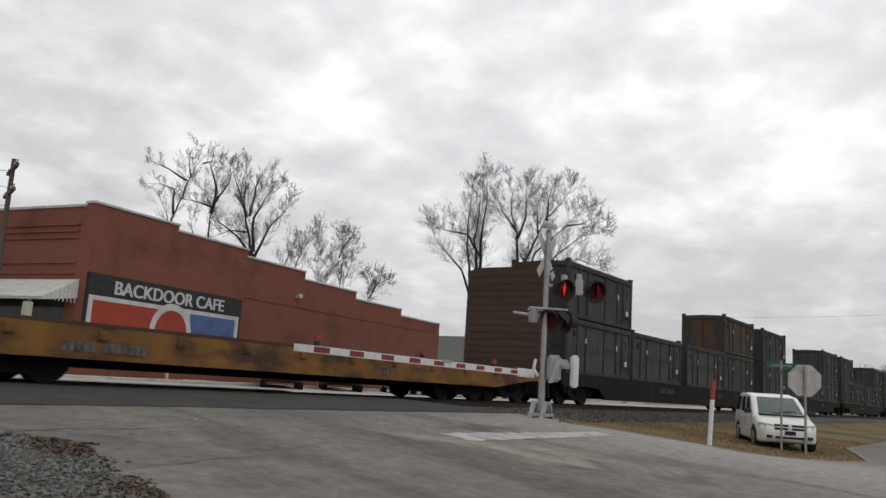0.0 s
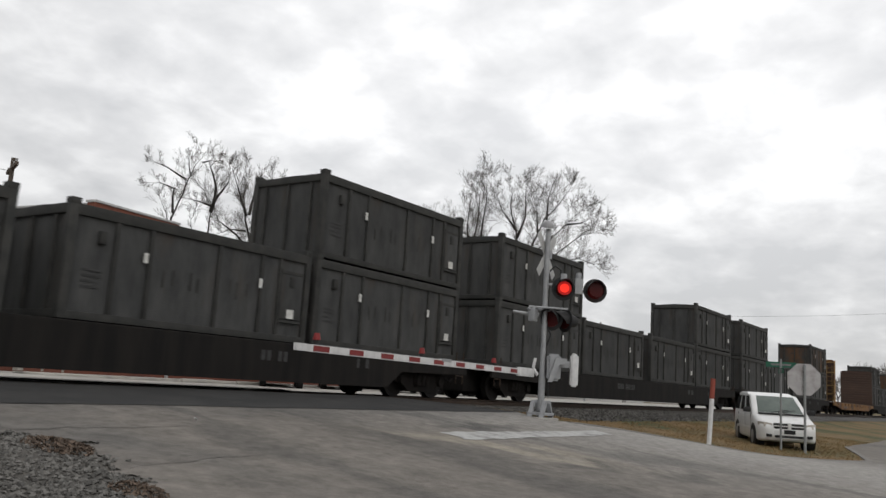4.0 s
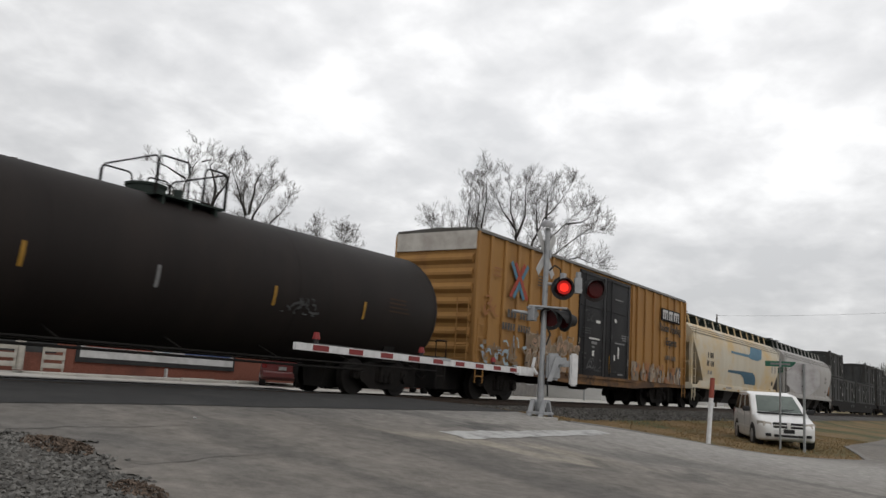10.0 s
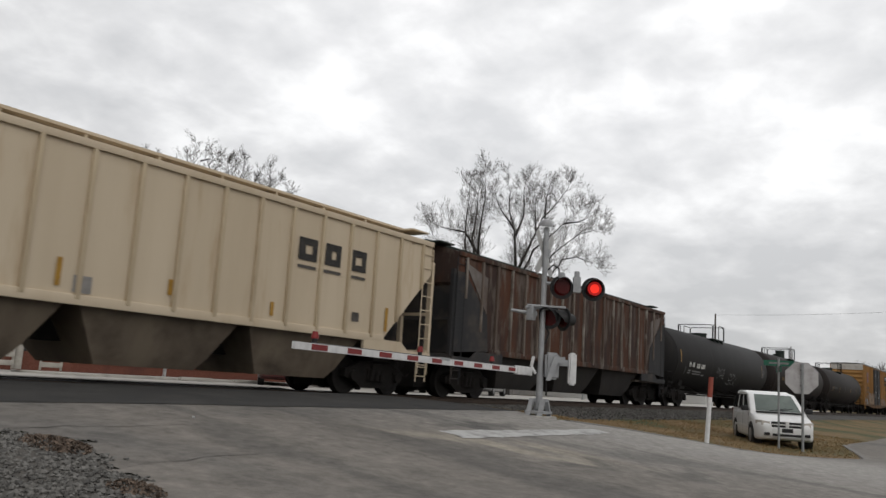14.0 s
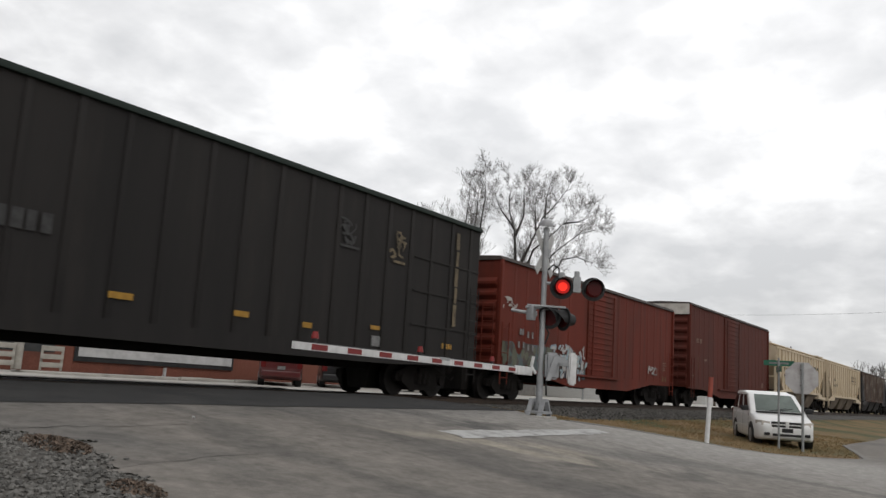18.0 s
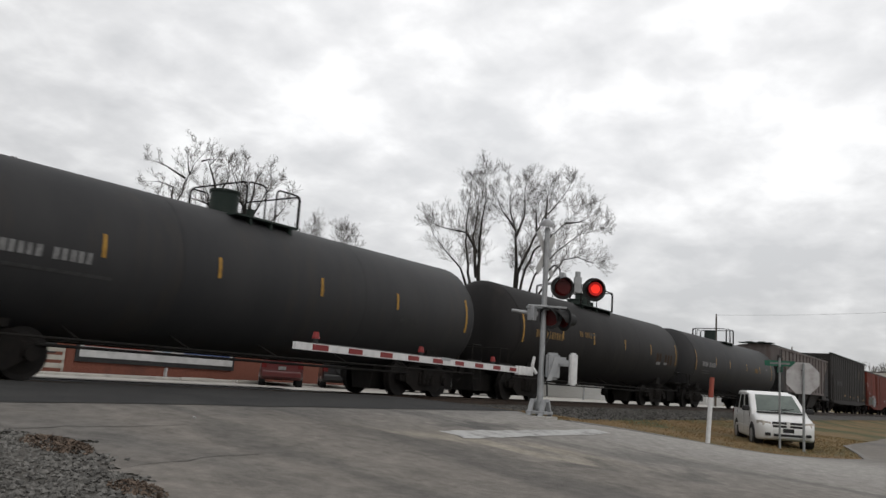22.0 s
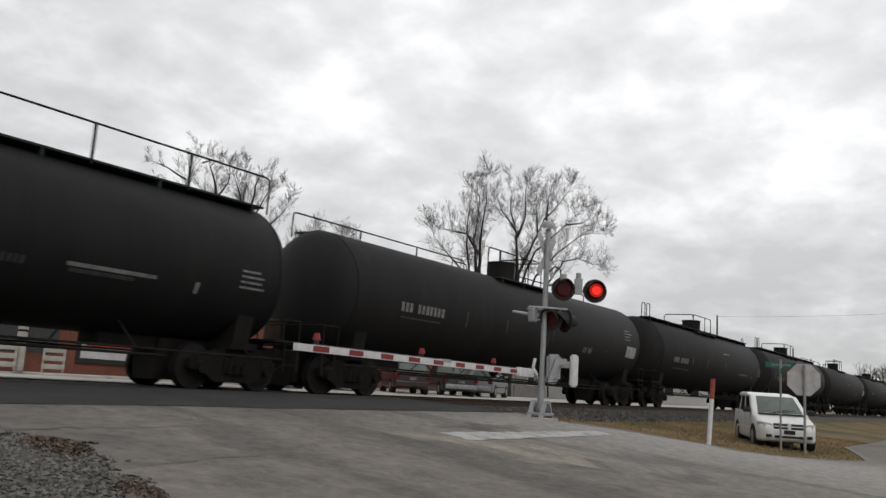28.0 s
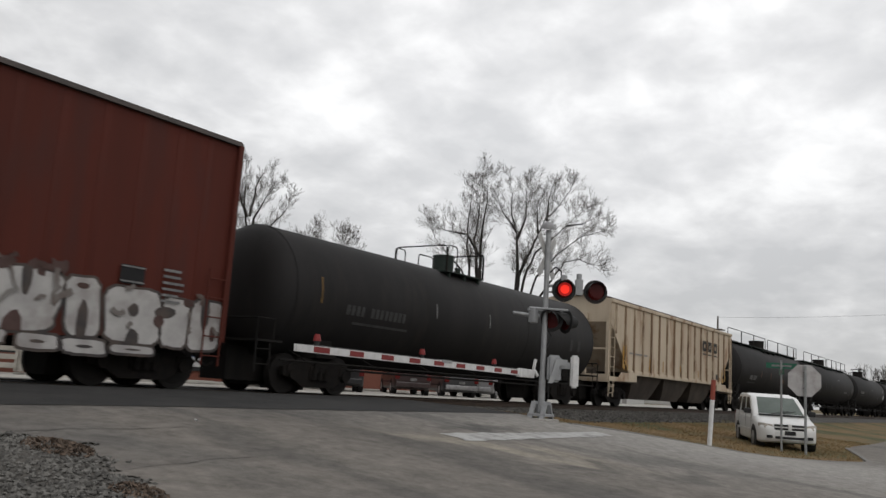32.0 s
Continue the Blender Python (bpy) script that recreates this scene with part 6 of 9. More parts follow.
r2 = box_car(-590.22, 15.8, "dark red box car with large white sprayed letters", m_box_red2, m_roof_dark, m_box_red2, [(-1.6, 1.4)], P50, door_ribs=17, proud=0.006, top=5.15)
LETTERS = ((2.9, 4.35, 0.86, 1.88, ((0.55, 0.95, 0.07, 0.42), (0.5, 0.0, 0.12, 0.3), (0.56, 0.98, 0.05, 0.3))), (4.45, 5.1, 0.84, 1.86, ((0.5, 0.2, 0.17, 0.42), (0.45, 0.85, 0.2, 0.05))),
           (5.2, 6.35, 0.8, 1.8, ((0.5, 0.6, 0.1, 0.12), (0.98, 0.45, 0.1, 0.12), (0.5, 0.0, 0.13, 0.28))), (6.4, 7.0, 0.8, 1.72, ((0.1, 0.68, 0.4, 0.13), (0.9, 0.95, 0.2, 0.1))),
           (7.05, 7.8, 0.78, 1.75, ((0.42, 0.8, 0.16, 0.4), (0.75, 0.35, 0.1, 0.16))), (1.5, 2.8, 0.85, 1.88, ((0.3, 0.5, 0.1, 0.3), (0.7, 0.9, 0.1, 0.3))), (0.1, 1.4, 0.85, 1.85, ((0.5, 0.3, 0.12, 0.4), (0.2, 0.8, 0.1, 0.2))))
for k, (x0, x1, z0, z1, dents) in enumerate(LETTERS):
    sprayed_letter(r2, x0, x1, z0, z1, dents, 70 + k)
for k, (x0, x1, z0, z1) in enumerate(((2.7, 3.5, 0.6, 0.84), (3.7, 4.4, 0.58, 0.82), (4.5, 5.3, 0.56, 0.8), (5.4, 6.3, 0.62, 0.76))):
    sprayed_letter(r2, x0, x1, z0, z1, ((0.5, 0.5, 0.2, 0.12),), 80 + k)
spray_mark(r2, 0.5, 7.7, 1.1, 2.0, m_g_greyfill, lambda z: RY - 0.022, 36, 18, (0.05, 0.12), "faint grey sprayed shading")
spray_mark(r2, 3.4, 4.3, 1.85, 2.05, m_g_dull, lambda z: RY - 0.002, 38, 10, (0.1, 0.2), "dull grey overspray")
part("placard", patch(B(), 5.4, 5.9, 1.86, 2.2, lambda z: RY - 0.022, 1), m_box_black, r2, "dark square placard")
bars(r2, [(5.65, 2.17, 0.5, 0.03, m_white_dim), (5.65, 1.9, 0.5, 0.03, m_white_dim), (6.6, 2.1, 0.6, 0.36, m_white_dim), (6.55, 1.75, 0.5, 0.34, m_white_dim)], lambda z: RY - 0.034)

# ---- black high-sided gondola ----
m_gon = mat("gondola_black", (0.0125, 0.0112, 0.0108), (0.019, 0.0168, 0.0158), 0.75, scale=1.0, detail=7, stretch=V, c3=(0.026, 0.0225, 0.02), scale3=0.8, stretch3=(1.4, 1, 0.25), ramp3=(0.58, 0.78), spec=0.3)
m_tan_dim = mat("faded_tan", (0.17, 0.135, 0.085), (0.06, 0.05, 0.036), 0.75, scale=4, bump=0)
gon = thing("gondola_car", pose(0, 0, 0), "black high-sided gondola car with vertical ribs", "rail car")
HG = 9.2
for s in (-1, 1):
    part("side_wall", box(B(), -HG, HG, s * 1.44, s * 1.52, 1.0, 4.95), m_gon, gon)
    part("top_chord", box(B(), -HG, HG, s * 1.4, s * 1.6, 4.93, 5.06, 0.02), m_green_dark, gon)
    part("side_sill", prism(B(), [(-HG, 0.95), (-5, 0.8), (5, 0.8), (HG, 0.95), (HG, 1.15), (-HG, 1.15)], "y", s * 1.53 - 0.05, s * 1.53 + 0.05), m_gon, gon)
    part("end_wall", box(B(), s * HG - s * 0.1, s * HG, -1.44, 1.44, 1.0, 4.95), m_gon, gon)
    for i in range(19):
        x = -8.7 + 17.4 * i / 18
        part("side_rib", box(B(), x - 0.07, x + 0.07, s * 1.51, s * 1.55, 1.1, 4.95, 0.01), m_gon, gon)
    for z in (1.9, 2.8, 3.7):
        for e in (-1, 1):
            part("side_seam", box(B(), e * 6.0, e * HG, s * 1.51, s * 1.55, z - 0.025, z + 0.025, 0.006), m_gon, gon)
    for z in (1.7, 2.4, 3.1, 3.8, 4.4):
        part("end_rib", box(B(), s * HG, s * HG + s * 0.08, -1.4, 1.4, z, z + 0.12, 0.015), m_gon, gon)
    part("corner_ladder", grab_ladder(B(), s * (HG - 0.3), -1.63, 0.5, 3.2, 0.42), m_gon, gon)
    part("slope_floor", prism(B(), [(s * 2.5, 1.0), (s * 9.0, 1.4), (s * 9.0, 1.2), (s * 2.5, 0.85)], "y", -1.4, 1.4), m_gon, gon)
part("floor", box(B(), -HG, HG, -1.4, 1.4, 0.9, 1.0), m_gon, gon)
part("load", box(B(), -HG + 0.15, HG - 0.15, -1.42, 1.42, 1.0, 4.6), m_under, gon)
G_SIDE = lambda zz: -1.555
bars(gon, [(7.72, 1.42, 0.52, 0.14, m_yellow_ref), (4.5, 1.66, 0.36, 0.1, m_yellow_ref), (4.56, 1.33, 0.32, 0.26, m_white_dim), (-2.7, 1.58, 0.5, 0.12, m_yellow_ref), (0.14, 1.55, 0.4, 0.12, m_yellow_ref), (2.1, 1.5, 0.3, 0.12, m_yellow_ref)], G_SIDE)
for k, (z0, z1) in enumerate(((2.0, 2.62), (2.66, 3.1), (3.14, 3.66), (3.72, 4.15), (4.2, 4.68))):
    part("faded_stripe", patch(B(), 7.9 + 0.03 * (k % 2), 8.06, z0, z1, G_SIDE, 1, 0.012), m_tan_dim, gon)
spray_mark(gon, 5.1, 5.5, 3.5, 4.2, m_tan_dim, G_SIDE, 8, 14, (0.05, 0.1), "faded tan painted mark")
spray_mark(gon, 3.0, 3.6, 3.55, 4.15, m_grey_dim, G_SIDE, 9, 12, (0.04, 0.09), "faded grey painted mark")
bars(gon, [(3.32, 3.5, 0.7, 0.06, m_grey_dim), (5.28, 3.42, 0.5, 0.07, m_tan_dim)], G_SIDE)
bars(gon, [(-5.2, 2.6, 2.4, 0.34, m_grey_dim)], G_SIDE)
part("centre_sill", box(B(), -HG, HG, -0.32, 0.32, 0.65, 0.9), m_under, gon)
running_gear(gon, HG + 0.3, HG - 1.9)
rider(gon, -322.3)

# ---- cafe details: mural sign, shop front, doors ----
sign = thing("wall_sign", CAFE @ pose(0.05, -0.06, 0), "large painted cafe sign with red and blue panels and white letters", "sign")
part("back_board", box(B(), 0.0, 8.75, -0.02, 0.06, 0.5, 3.85), m_sign_black, sign)
part("header", box(B(), 0.02, 8.73, -0.05, -0.02, 3.05, 3.83), m_sign_black, sign)
part("white_field", box(B(), 0.12, 8.6, -0.045, -0.02, 0.68, 3.03), m_sign_white, sign, "white border panel")
part("red_panel", box(B(), 0.32, 4.1, -0.055, -0.045, 1.08, 2.86), m_sign_red, sign, "faded red panel")
part("blue_panel", box(B(), 5.45, 8.35, -0.055, -0.045, 1.08, 2.86), m_sign_blue, sign, "faded blue panel")
for x0_, n_ in ((0.55, 5), (6.0, 4)):      # worn lettering on the two panels
    for k in range(n_):
        part("letter_bar", box(B(), x0_ + k * 0.56, x0_ + k * 0.56 + 0.34, -0.062, -0.056, 1.3, 1.3 + (0.52, 0.44, 0.5)[k % 3]), m_worn_white, sign)
disc = B()
bmesh.ops.create_circle(disc, cap_ends=True, segments=40, radius=1.18, matrix=pose(4.4, -0.062, 1.98, 90))
part("round_mark", disc, m_sign_white, sign, "round white mark")
cap = B()
cap.faces.new([cap.verts.new((4.4 + 0.9 * math.cos(radians(g_)), -0.07, 2.02 + 0.86 * math.sin(radians(g_)) + (0.12 * math.sin(radians(g_ * 2)) if g_ in (0, 180) else 0))) for g_ in range(0, 181, 9)])
part("round_mark_cap", cap, m_sign_red, sign, "faded red cap of the round mark")
low_band = B()
low_band.faces.new([low_band.verts.new((4.4 + 0.88 * math.cos(radians(g_)), -0.07, 1.8 + 0.74 * math.sin(radians(g_)))) for g_ in range(215, 326, 10)])
part("round_mark_base", low_band, m_g_blue, sign, "pale blue base of the round mark")
for k, dx in enumerate((-0.022, 0.022)):      # doubled strokes make the letters heavy
    lettering("letters", "BACKDOOR CAFE", 0.72, m_sign_white, sign, pose(4.36 + dx, -0.06 - 0.003 * k, 3.17, 90), bold=0.004, label="white block letters", squeeze=1.06)
m_glass_dark = mat("window_dark", (0.02, 0.022, 0.024), (0.035, 0.036, 0.036), 0.12, bump=0)
m_siding = mat("white_siding", (0.55, 0.55, 0.53), (0.42, 0.42, 0.4), 0.75, scale=2, stretch=(1, 1, 8))
awn = part("awning", prism(B(), [(-1.5, 2.75), (0.0, 3.55), (0.0, 2.85), (-1.45, 2.65)], "y", 0.3, 12.5), m_siding, cafe, "pale sloping metal awning")
for i in range(9):
    x = -1.45 + i * 0.17
    part("awning_seam", box(B(), x - 0.01, x + 0.01, 0.28, 0.32, 2.66, 2.75 + (x + 1.5) * 0.5), m_trim_light, awn)
for y in (7.6, 11.2):
    part("awning_post", box(B(), -1.4, -1.22, y - 0.09, y + 0.09, 0.0, 2.7), m_sign_white, cafe, "white awning post")
part("shop_front", box(B(), 0.05, 0.35, 0.4, 14.6, 0.0, 0.75), m_brick, cafe)
for y in (1.0, 3.1, 5.4, 7.7, 10.0, 12.3):
    w = part("window", box(B(), 0.12, 0.2, y - 0.1, y + 1.9, 0.75, 2.85), m_glass_dark, cafe)
    part("window_frame", box(B(), 0.05, 0.3, y - 0.25, y - 0.1, 0.75, 2.9), m_siding, w)
part("corner_pier", box(B(), -0.02, 0.42, 0.38, 0.9, 0.0, 2.9), m_brick, cafe)
part("wall_lamp", box(rod(B(), (13.0, -0.02, 4.5), (13.0, -0.25, 4.55), 0.05, 8), 12.88, 13.12, -0.36, -0.2, 4.45, 4.65, 0.02), m_trim_light, cafe, "small wall lamp")
part("brick_band", box(B(), 9.0, 29.0, -0.03, 0.0, 3.98, 4.05), m_brick, cafe)
spray_mark(cafe, 18.2, 20.6, 1.7, 3.0, m_g_moss, lambda z: 0.0, 44, 26)
for x in (4.6,):
    part("downpipe", box(B(), x - 0.05, x + 0.05, -0.1, 0.0, 0.0, 0.45), m_trim_light, cafe)
for x in (4.4, 7.7):
    solid("parking_stop", box(B(), -0.9, 0.9, -0.08, 0.08, 0, 0.13, 0.03), m_concrete, "pale concrete parking stop beside the cafe wall", "parking stop", "parking stops", m=CAFE @ pose(x, -1.9, 0.02))
solid("sidewalk", box(B(), -2.5, 40, -1.6, -0.08, -0.1, 0.1, 0.02), m_concrete, "pale concrete sidewalk along the cafe", "sidewalk", kind="structure", m=CAFE)
m_fence = mat("fence_white", (0.4, 0.38, 0.34), (0.3, 0.285, 0.255), 0.8, scale=4)
for k, (x, y) in enumerate(((14.35, 27.2), (16.05, 27.2))):
    fb = thing("bench", pose(x, y, -0.02, 0, 0, -28), "pale slatted wooden bench outside the cafe", "bench", "benches")
    for z in (0.1, 0.38, 0.66):
        part("slat", box(B(), -0.36, 0.36, -0.05 if z > 0.5 else -0.1, 0.03, z, z + 0.17, 0.01), m_fence, fb)
    for xx in (-0.32, 0.32):
        part("leg", box(B(), xx - 0.04, xx + 0.04, -0.03, 0.06, 0, 0.8, 0.01), m_fence, fb)
bol = thing("bollard", pose(14.85, 27.2, -0.02), "white post with dark bands outside the cafe", "bollard")
part("post", rod(B(), (0, 0, 0), (0, 0, 2.3), 0.16, 16), m_fence, bol)
for z in (0.98, 1.28):
    part("band", rod(B(), (0, 0, z), (0, 0, z + 0.07), 0.166, 16), m_under, bol)

# ---- the crossing signal ----
m_alu = mat("signal_aluminium", (0.336, 0.344, 0.352), (0.264, 0.272, 0.28), 0.5, 0.35, scale=5, bump=0.05)
m_bell = mat("bell_metal", (0.3, 0.3, 0.305), (0.22, 0.22, 0.225), 0.5, 0.3, scale=6)
m_black = mat("signal_black", (0.015, 0.015, 0.016), (0.025, 0.025, 0.025), 0.6, scale=4, bump=0.03)
m_red_glass = mat("red_glass", (0.06, 0.008, 0.008), None, 0.3, bump=0, spec=0.15)
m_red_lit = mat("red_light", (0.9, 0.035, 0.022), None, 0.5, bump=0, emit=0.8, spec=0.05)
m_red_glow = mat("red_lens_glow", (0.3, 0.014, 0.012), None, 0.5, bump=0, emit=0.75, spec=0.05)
m_red_paint = mat("red_reflective", (0.2, 0.018, 0.018), (0.16, 0.016, 0.016), 0.5, scale=6, bump=0)
m_white_paint = mat("white_reflective", (0.62, 0.62, 0.62), (0.5, 0.5, 0.5), 0.5, scale=6, bump=0)
m_board_white = mat("board_white", (0.42, 0.42, 0.41), (0.33, 0.33, 0.325), 0.5, scale=4, bump=0)
MAST = (16.3, 8.62, -0.215)
sig = thing("crossing_signal", pose(*MAST), "silver railway crossing signal mast with red flashing lamps", "crossing signal")
part("mast", rod(rod(B(), (0, 0, 0.2), (0, 0, 4.2), 0.06, 18), (0, 0, 0.2), (0, 0, 0.95), 0.075, 18), m_alu, sig)
fl = B()
box(fl, -0.22, 0.22, -0.22, 0.22, 0.1, 0.16, 0.01)
for sx in (-1, 1):
    for sy in (-1, 1):
        prism(fl, [(sx * 0.06, 0.36), (sx * 0.2, 0.05), (sx * 0.25, 0.05), (sx * 0.09, 0.42)], "y", sy * 0.14 - 0.05, sy * 0.14 + 0.05)
part("base", fl, m_alu, sig)
part("footing", box(B(), -0.3, 0.3, -0.3, 0.3, -0.3, 0.06, 0.03), m_concrete, sig)
bell = B()
BELL = pose(-0.02, 0.02, 4.23, 12, -10, 0)
loft(bell, [[tuple(BELL @ Vector((rr * math.cos(2 * math.pi * i / 20), rr * math.sin(2 * math.pi * i / 20), z_))) for i in range(20)] for z_, rr in ((0.0, 0.165), (0.04, 0.16), (0.1, 0.13), (0.14, 0.085), (0.16, 0.03))])
rod(bell, (0, 0, 4.0), (0, 0, 4.2), 0.04, 10)
part("bell", bell, m_bell, sig, "grey bell dome")
# crossbuck: two boards on the mast, facing the road
XB = pose(0.05, -0.02, 3.62, 0, 0, 2)
xb = part("crossbuck", obox(B(), XB, 0.1, 0.1, 0.18), m_alu, sig)
for ang in (48, -48):
    part("board", obox(B(), XB @ pose(0.03, 0.075 + (0.012 if ang > 0 else 0), 0, 0, ang, 0), 1.22, 0.012, 0.19), m_board_white, xb, "white crossbuck board")
part("sign_bracket", box(B(), 0.1, 0.22, -0.4, -0.3, 2.9, 3.2, 0.01), m_alu, sig)


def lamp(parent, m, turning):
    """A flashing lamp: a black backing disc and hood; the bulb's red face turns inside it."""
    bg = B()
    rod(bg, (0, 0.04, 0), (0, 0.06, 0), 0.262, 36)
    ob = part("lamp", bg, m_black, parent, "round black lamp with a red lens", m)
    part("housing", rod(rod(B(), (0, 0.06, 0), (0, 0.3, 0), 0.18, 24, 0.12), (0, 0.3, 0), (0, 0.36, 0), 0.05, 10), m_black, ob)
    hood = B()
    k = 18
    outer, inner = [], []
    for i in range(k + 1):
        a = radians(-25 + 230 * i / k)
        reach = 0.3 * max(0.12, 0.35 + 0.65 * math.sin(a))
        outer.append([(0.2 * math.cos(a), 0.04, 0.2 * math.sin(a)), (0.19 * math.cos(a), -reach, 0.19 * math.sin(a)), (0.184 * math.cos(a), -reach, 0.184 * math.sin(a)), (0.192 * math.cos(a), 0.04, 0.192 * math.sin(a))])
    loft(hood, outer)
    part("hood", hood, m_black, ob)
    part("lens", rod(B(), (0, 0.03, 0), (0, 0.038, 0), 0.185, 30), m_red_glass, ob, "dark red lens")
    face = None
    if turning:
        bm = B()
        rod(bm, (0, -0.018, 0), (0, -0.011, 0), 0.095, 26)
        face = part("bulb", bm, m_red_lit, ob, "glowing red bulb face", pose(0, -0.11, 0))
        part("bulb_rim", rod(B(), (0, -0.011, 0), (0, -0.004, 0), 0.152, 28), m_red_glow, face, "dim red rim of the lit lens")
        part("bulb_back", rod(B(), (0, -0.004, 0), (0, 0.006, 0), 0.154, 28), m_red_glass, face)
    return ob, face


RIGHT = Vector((0.575, -0.818, 0.0))          # along the lamp bracket
TOW = -55.0                                    # the lamps face down the road
arm = part("lamp_bracket", rod(rod(B(), (0, 0, 2.95), tuple(RIGHT * 0.72 + Vector((0, 0, 2.95))), 0.035, 10), tuple(RIGHT * 0.36 + Vector((0, 0, 2.85))), tuple(RIGHT * 1.1 + Vector((0, 0, 2.85))), 0.03, 10), m_alu, sig)
part("junction_box", obox(B(), Matrix.Translation(RIGHT * 0.72 + Vector((0, 0, 2.95))) @ pose(0, 0, 0, 0, 0, TOW), 0.16, 0.16, 0.34), m_alu, arm)
part("junction_cap", rod(B(), tuple(RIGHT * 0.72 + Vector((0, 0, 3.1))), tuple(RIGHT * 0.72 + Vector((0, 0, 3.25))), 0.06, 12), m_alu, arm)
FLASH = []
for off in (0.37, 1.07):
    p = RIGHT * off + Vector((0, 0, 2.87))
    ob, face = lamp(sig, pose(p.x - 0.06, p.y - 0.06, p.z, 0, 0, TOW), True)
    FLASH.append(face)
# the lower lamp pairs face other ways
low = part("lower_bracket", rod(rod(B(), (-0.38, 0.22, 2.38), (0.34, -0.2, 2.38), 0.03, 10), (-0.36, 0.2, 2.42), (0.2, -0.45, 2.42), 0.025, 10), m_alu, sig)
for x, y, z, az in ((0.07, -0.12, 2.2, -84), (0.27, -0.33, 2.18, -118)):
    lamp(sig, pose(x, y, z, 0, 0, az), False)
part("side_lamp_back", rod(rod(B(), (-0.2, 0.2, 2.26), (-0.5, 0.52, 2.3), 0.045, 12, 0.03), (-0.2, 0.2, 2.26), (-0.1, 0.1, 2.25), 0.1, 14, 0.06), m_alu, low)
part("lower_box", box(B(), -0.32, -0.16, 0.08, 0.24, 2.1, 2.42, 0.02), m_alu, low)
cable = B()
pipe(cable, [(0.06, -0.05, 3.25), (0.14, -0.14, 3.38), (0.22, -0.24, 3.3), (0.22, -0.25, 3.1)], 0.018)
pipe(cable, [(0.05, -0.05, 2.0), (0.1, -0.12, 1.85), (0.04, -0.06, 1.6)], 0.018)
pipe(cable, [(0.1, -0.08, 1.1), (0.13, -0.1, 0.5)], 0.02)
part("cable", cable, m_black, sig)
# gate mechanism, arm and counterweights
def beside(d, z, across=0.0):
    """A pose at a distance from the mast along the lamp bracket's line."""
    return Matrix.Translation(RIGHT * d + Vector((RIGHT.y, -RIGHT.x, 0)) * across + Vector((0, 0, z))) @ pose(0, 0, 0, 0, 0, TOW)


case = obox(B(), beside(0.24, 1.14), 0.3, 0.28, 0.58)
bmesh.ops.bevel(case, geom=case.edges[:], offset=0.05, segments=3, affect="EDGES")
mech = part("gate_mechanism", case, m_alu, sig)
part("crank_plate", prism(B(), [(0.1, 0.82), (0.2, 0.82), (0.34, 1.2), (0.5, 1.22), (0.5, 1.34), (0.26, 1.34)], "y", -0.03, 0.03), m_alu, mech, m=pose(0, 0, 0, 0, 0, TOW) @ pose(0, -0.2, 0))
part("weight_arm", obox(B(), beside(0.52, 1.22), 0.36, 0.07, 0.14), m_alu, mech)
weight = obox(B(), beside(0.69, 1.1), 0.17, 0.2, 0.7)
bmesh.ops.bevel(weight, geom=weight.edges[:], offset=0.035, segments=2, affect="EDGES")
part("counterweight", weight, m_white_paint, mech, "white counterweight")
part("arm_bracket", pipe(B(), [tuple((beside(-0.1, 0.95)).translation), tuple((beside(-0.2, 1.1)).translation), tuple((beside(-0.16, 1.32)).translation)], 0.035, 8), m_white_paint, mech)
ROOT, TIP = Vector((15.87, 8.67, 0.775)), Vector((7.49, 7.41, 0.758))
span = ROOT - TIP
gate = thing("gate_arm", Matrix.Translation(TIP) @ pose(0, 0, 0, 0, -0.11, math.degrees(math.atan2(span.y, span.x))), "red and white striped crossing gate arm, lowered", "gate arm")
GL = span.length
part("beam", prism(B(), [(0, -0.046), (GL - 0.5, -0.06), (GL - 0.5, 0.06), (0, 0.046)], "y", -0.025, 0.025), m_white_paint, gate)
part("arm_socket", box(B(), GL - 0.75, GL + 0.1, -0.05, 0.05, -0.09, 0.09, 0.015), m_white_paint, gate)
for i in range(9):
    x = 0.36 + i * 0.86
    part("stripe", box(B(), x, x + 0.36, -0.031, 0.031, -0.036, 0.036), m_red_paint, gate, "red reflective stripe")
for x in (0.45, 3.4, 6.4):
    al = part("arm_light", rod(B(), (x, 0, 0.06), (x, 0, 0.11), 0.035, 10), m_black, gate)
    part("light_lens", rod(B(), (x, 0, 0.11), (x, 0, 0.2), 0.055, 12, 0.035), m_red_paint, al, "small red lamp")
part("arm_cable", pipe(B(), [(0.4, 0.03, 0.05), (3.4, 0.03, 0.055), (6.4, 0.03, 0.06), (GL, 0.03, 0.07)], 0.012), m_black, gate)
part("bolt_plate", box(B(), 4.1, 4.45, -0.034, 0.034, 0.02, 0.07), m_alu, gate)

# ---- signs by the side street ----
m_galv = mat("galvanised", (0.3, 0.31, 0.31), (0.22, 0.23, 0.23), 0.55, 0.4, scale=6)
m_sign_back = mat("sign_back", (0.42, 0.41, 0.41), (0.34, 0.33, 0.33), 0.55, 0.3, scale=3, c3=(0.28, 0.26, 0.25), scale3=1.5)
m_sign_green = mat("street_sign_green", (0.016, 0.12, 0.072), (0.02, 0.09, 0.058), 0.5, scale=4, bump=0)
stop = thing("stop_sign", pose(26.27, 5.27, -0.9), "stop sign on a steel post, seen from its bare metal back", "stop sign")
part("post", rod(B(), (0, 0, -0.1), (0, 0, 2.55), 0.038, 6), m_galv, stop)
octo = B()
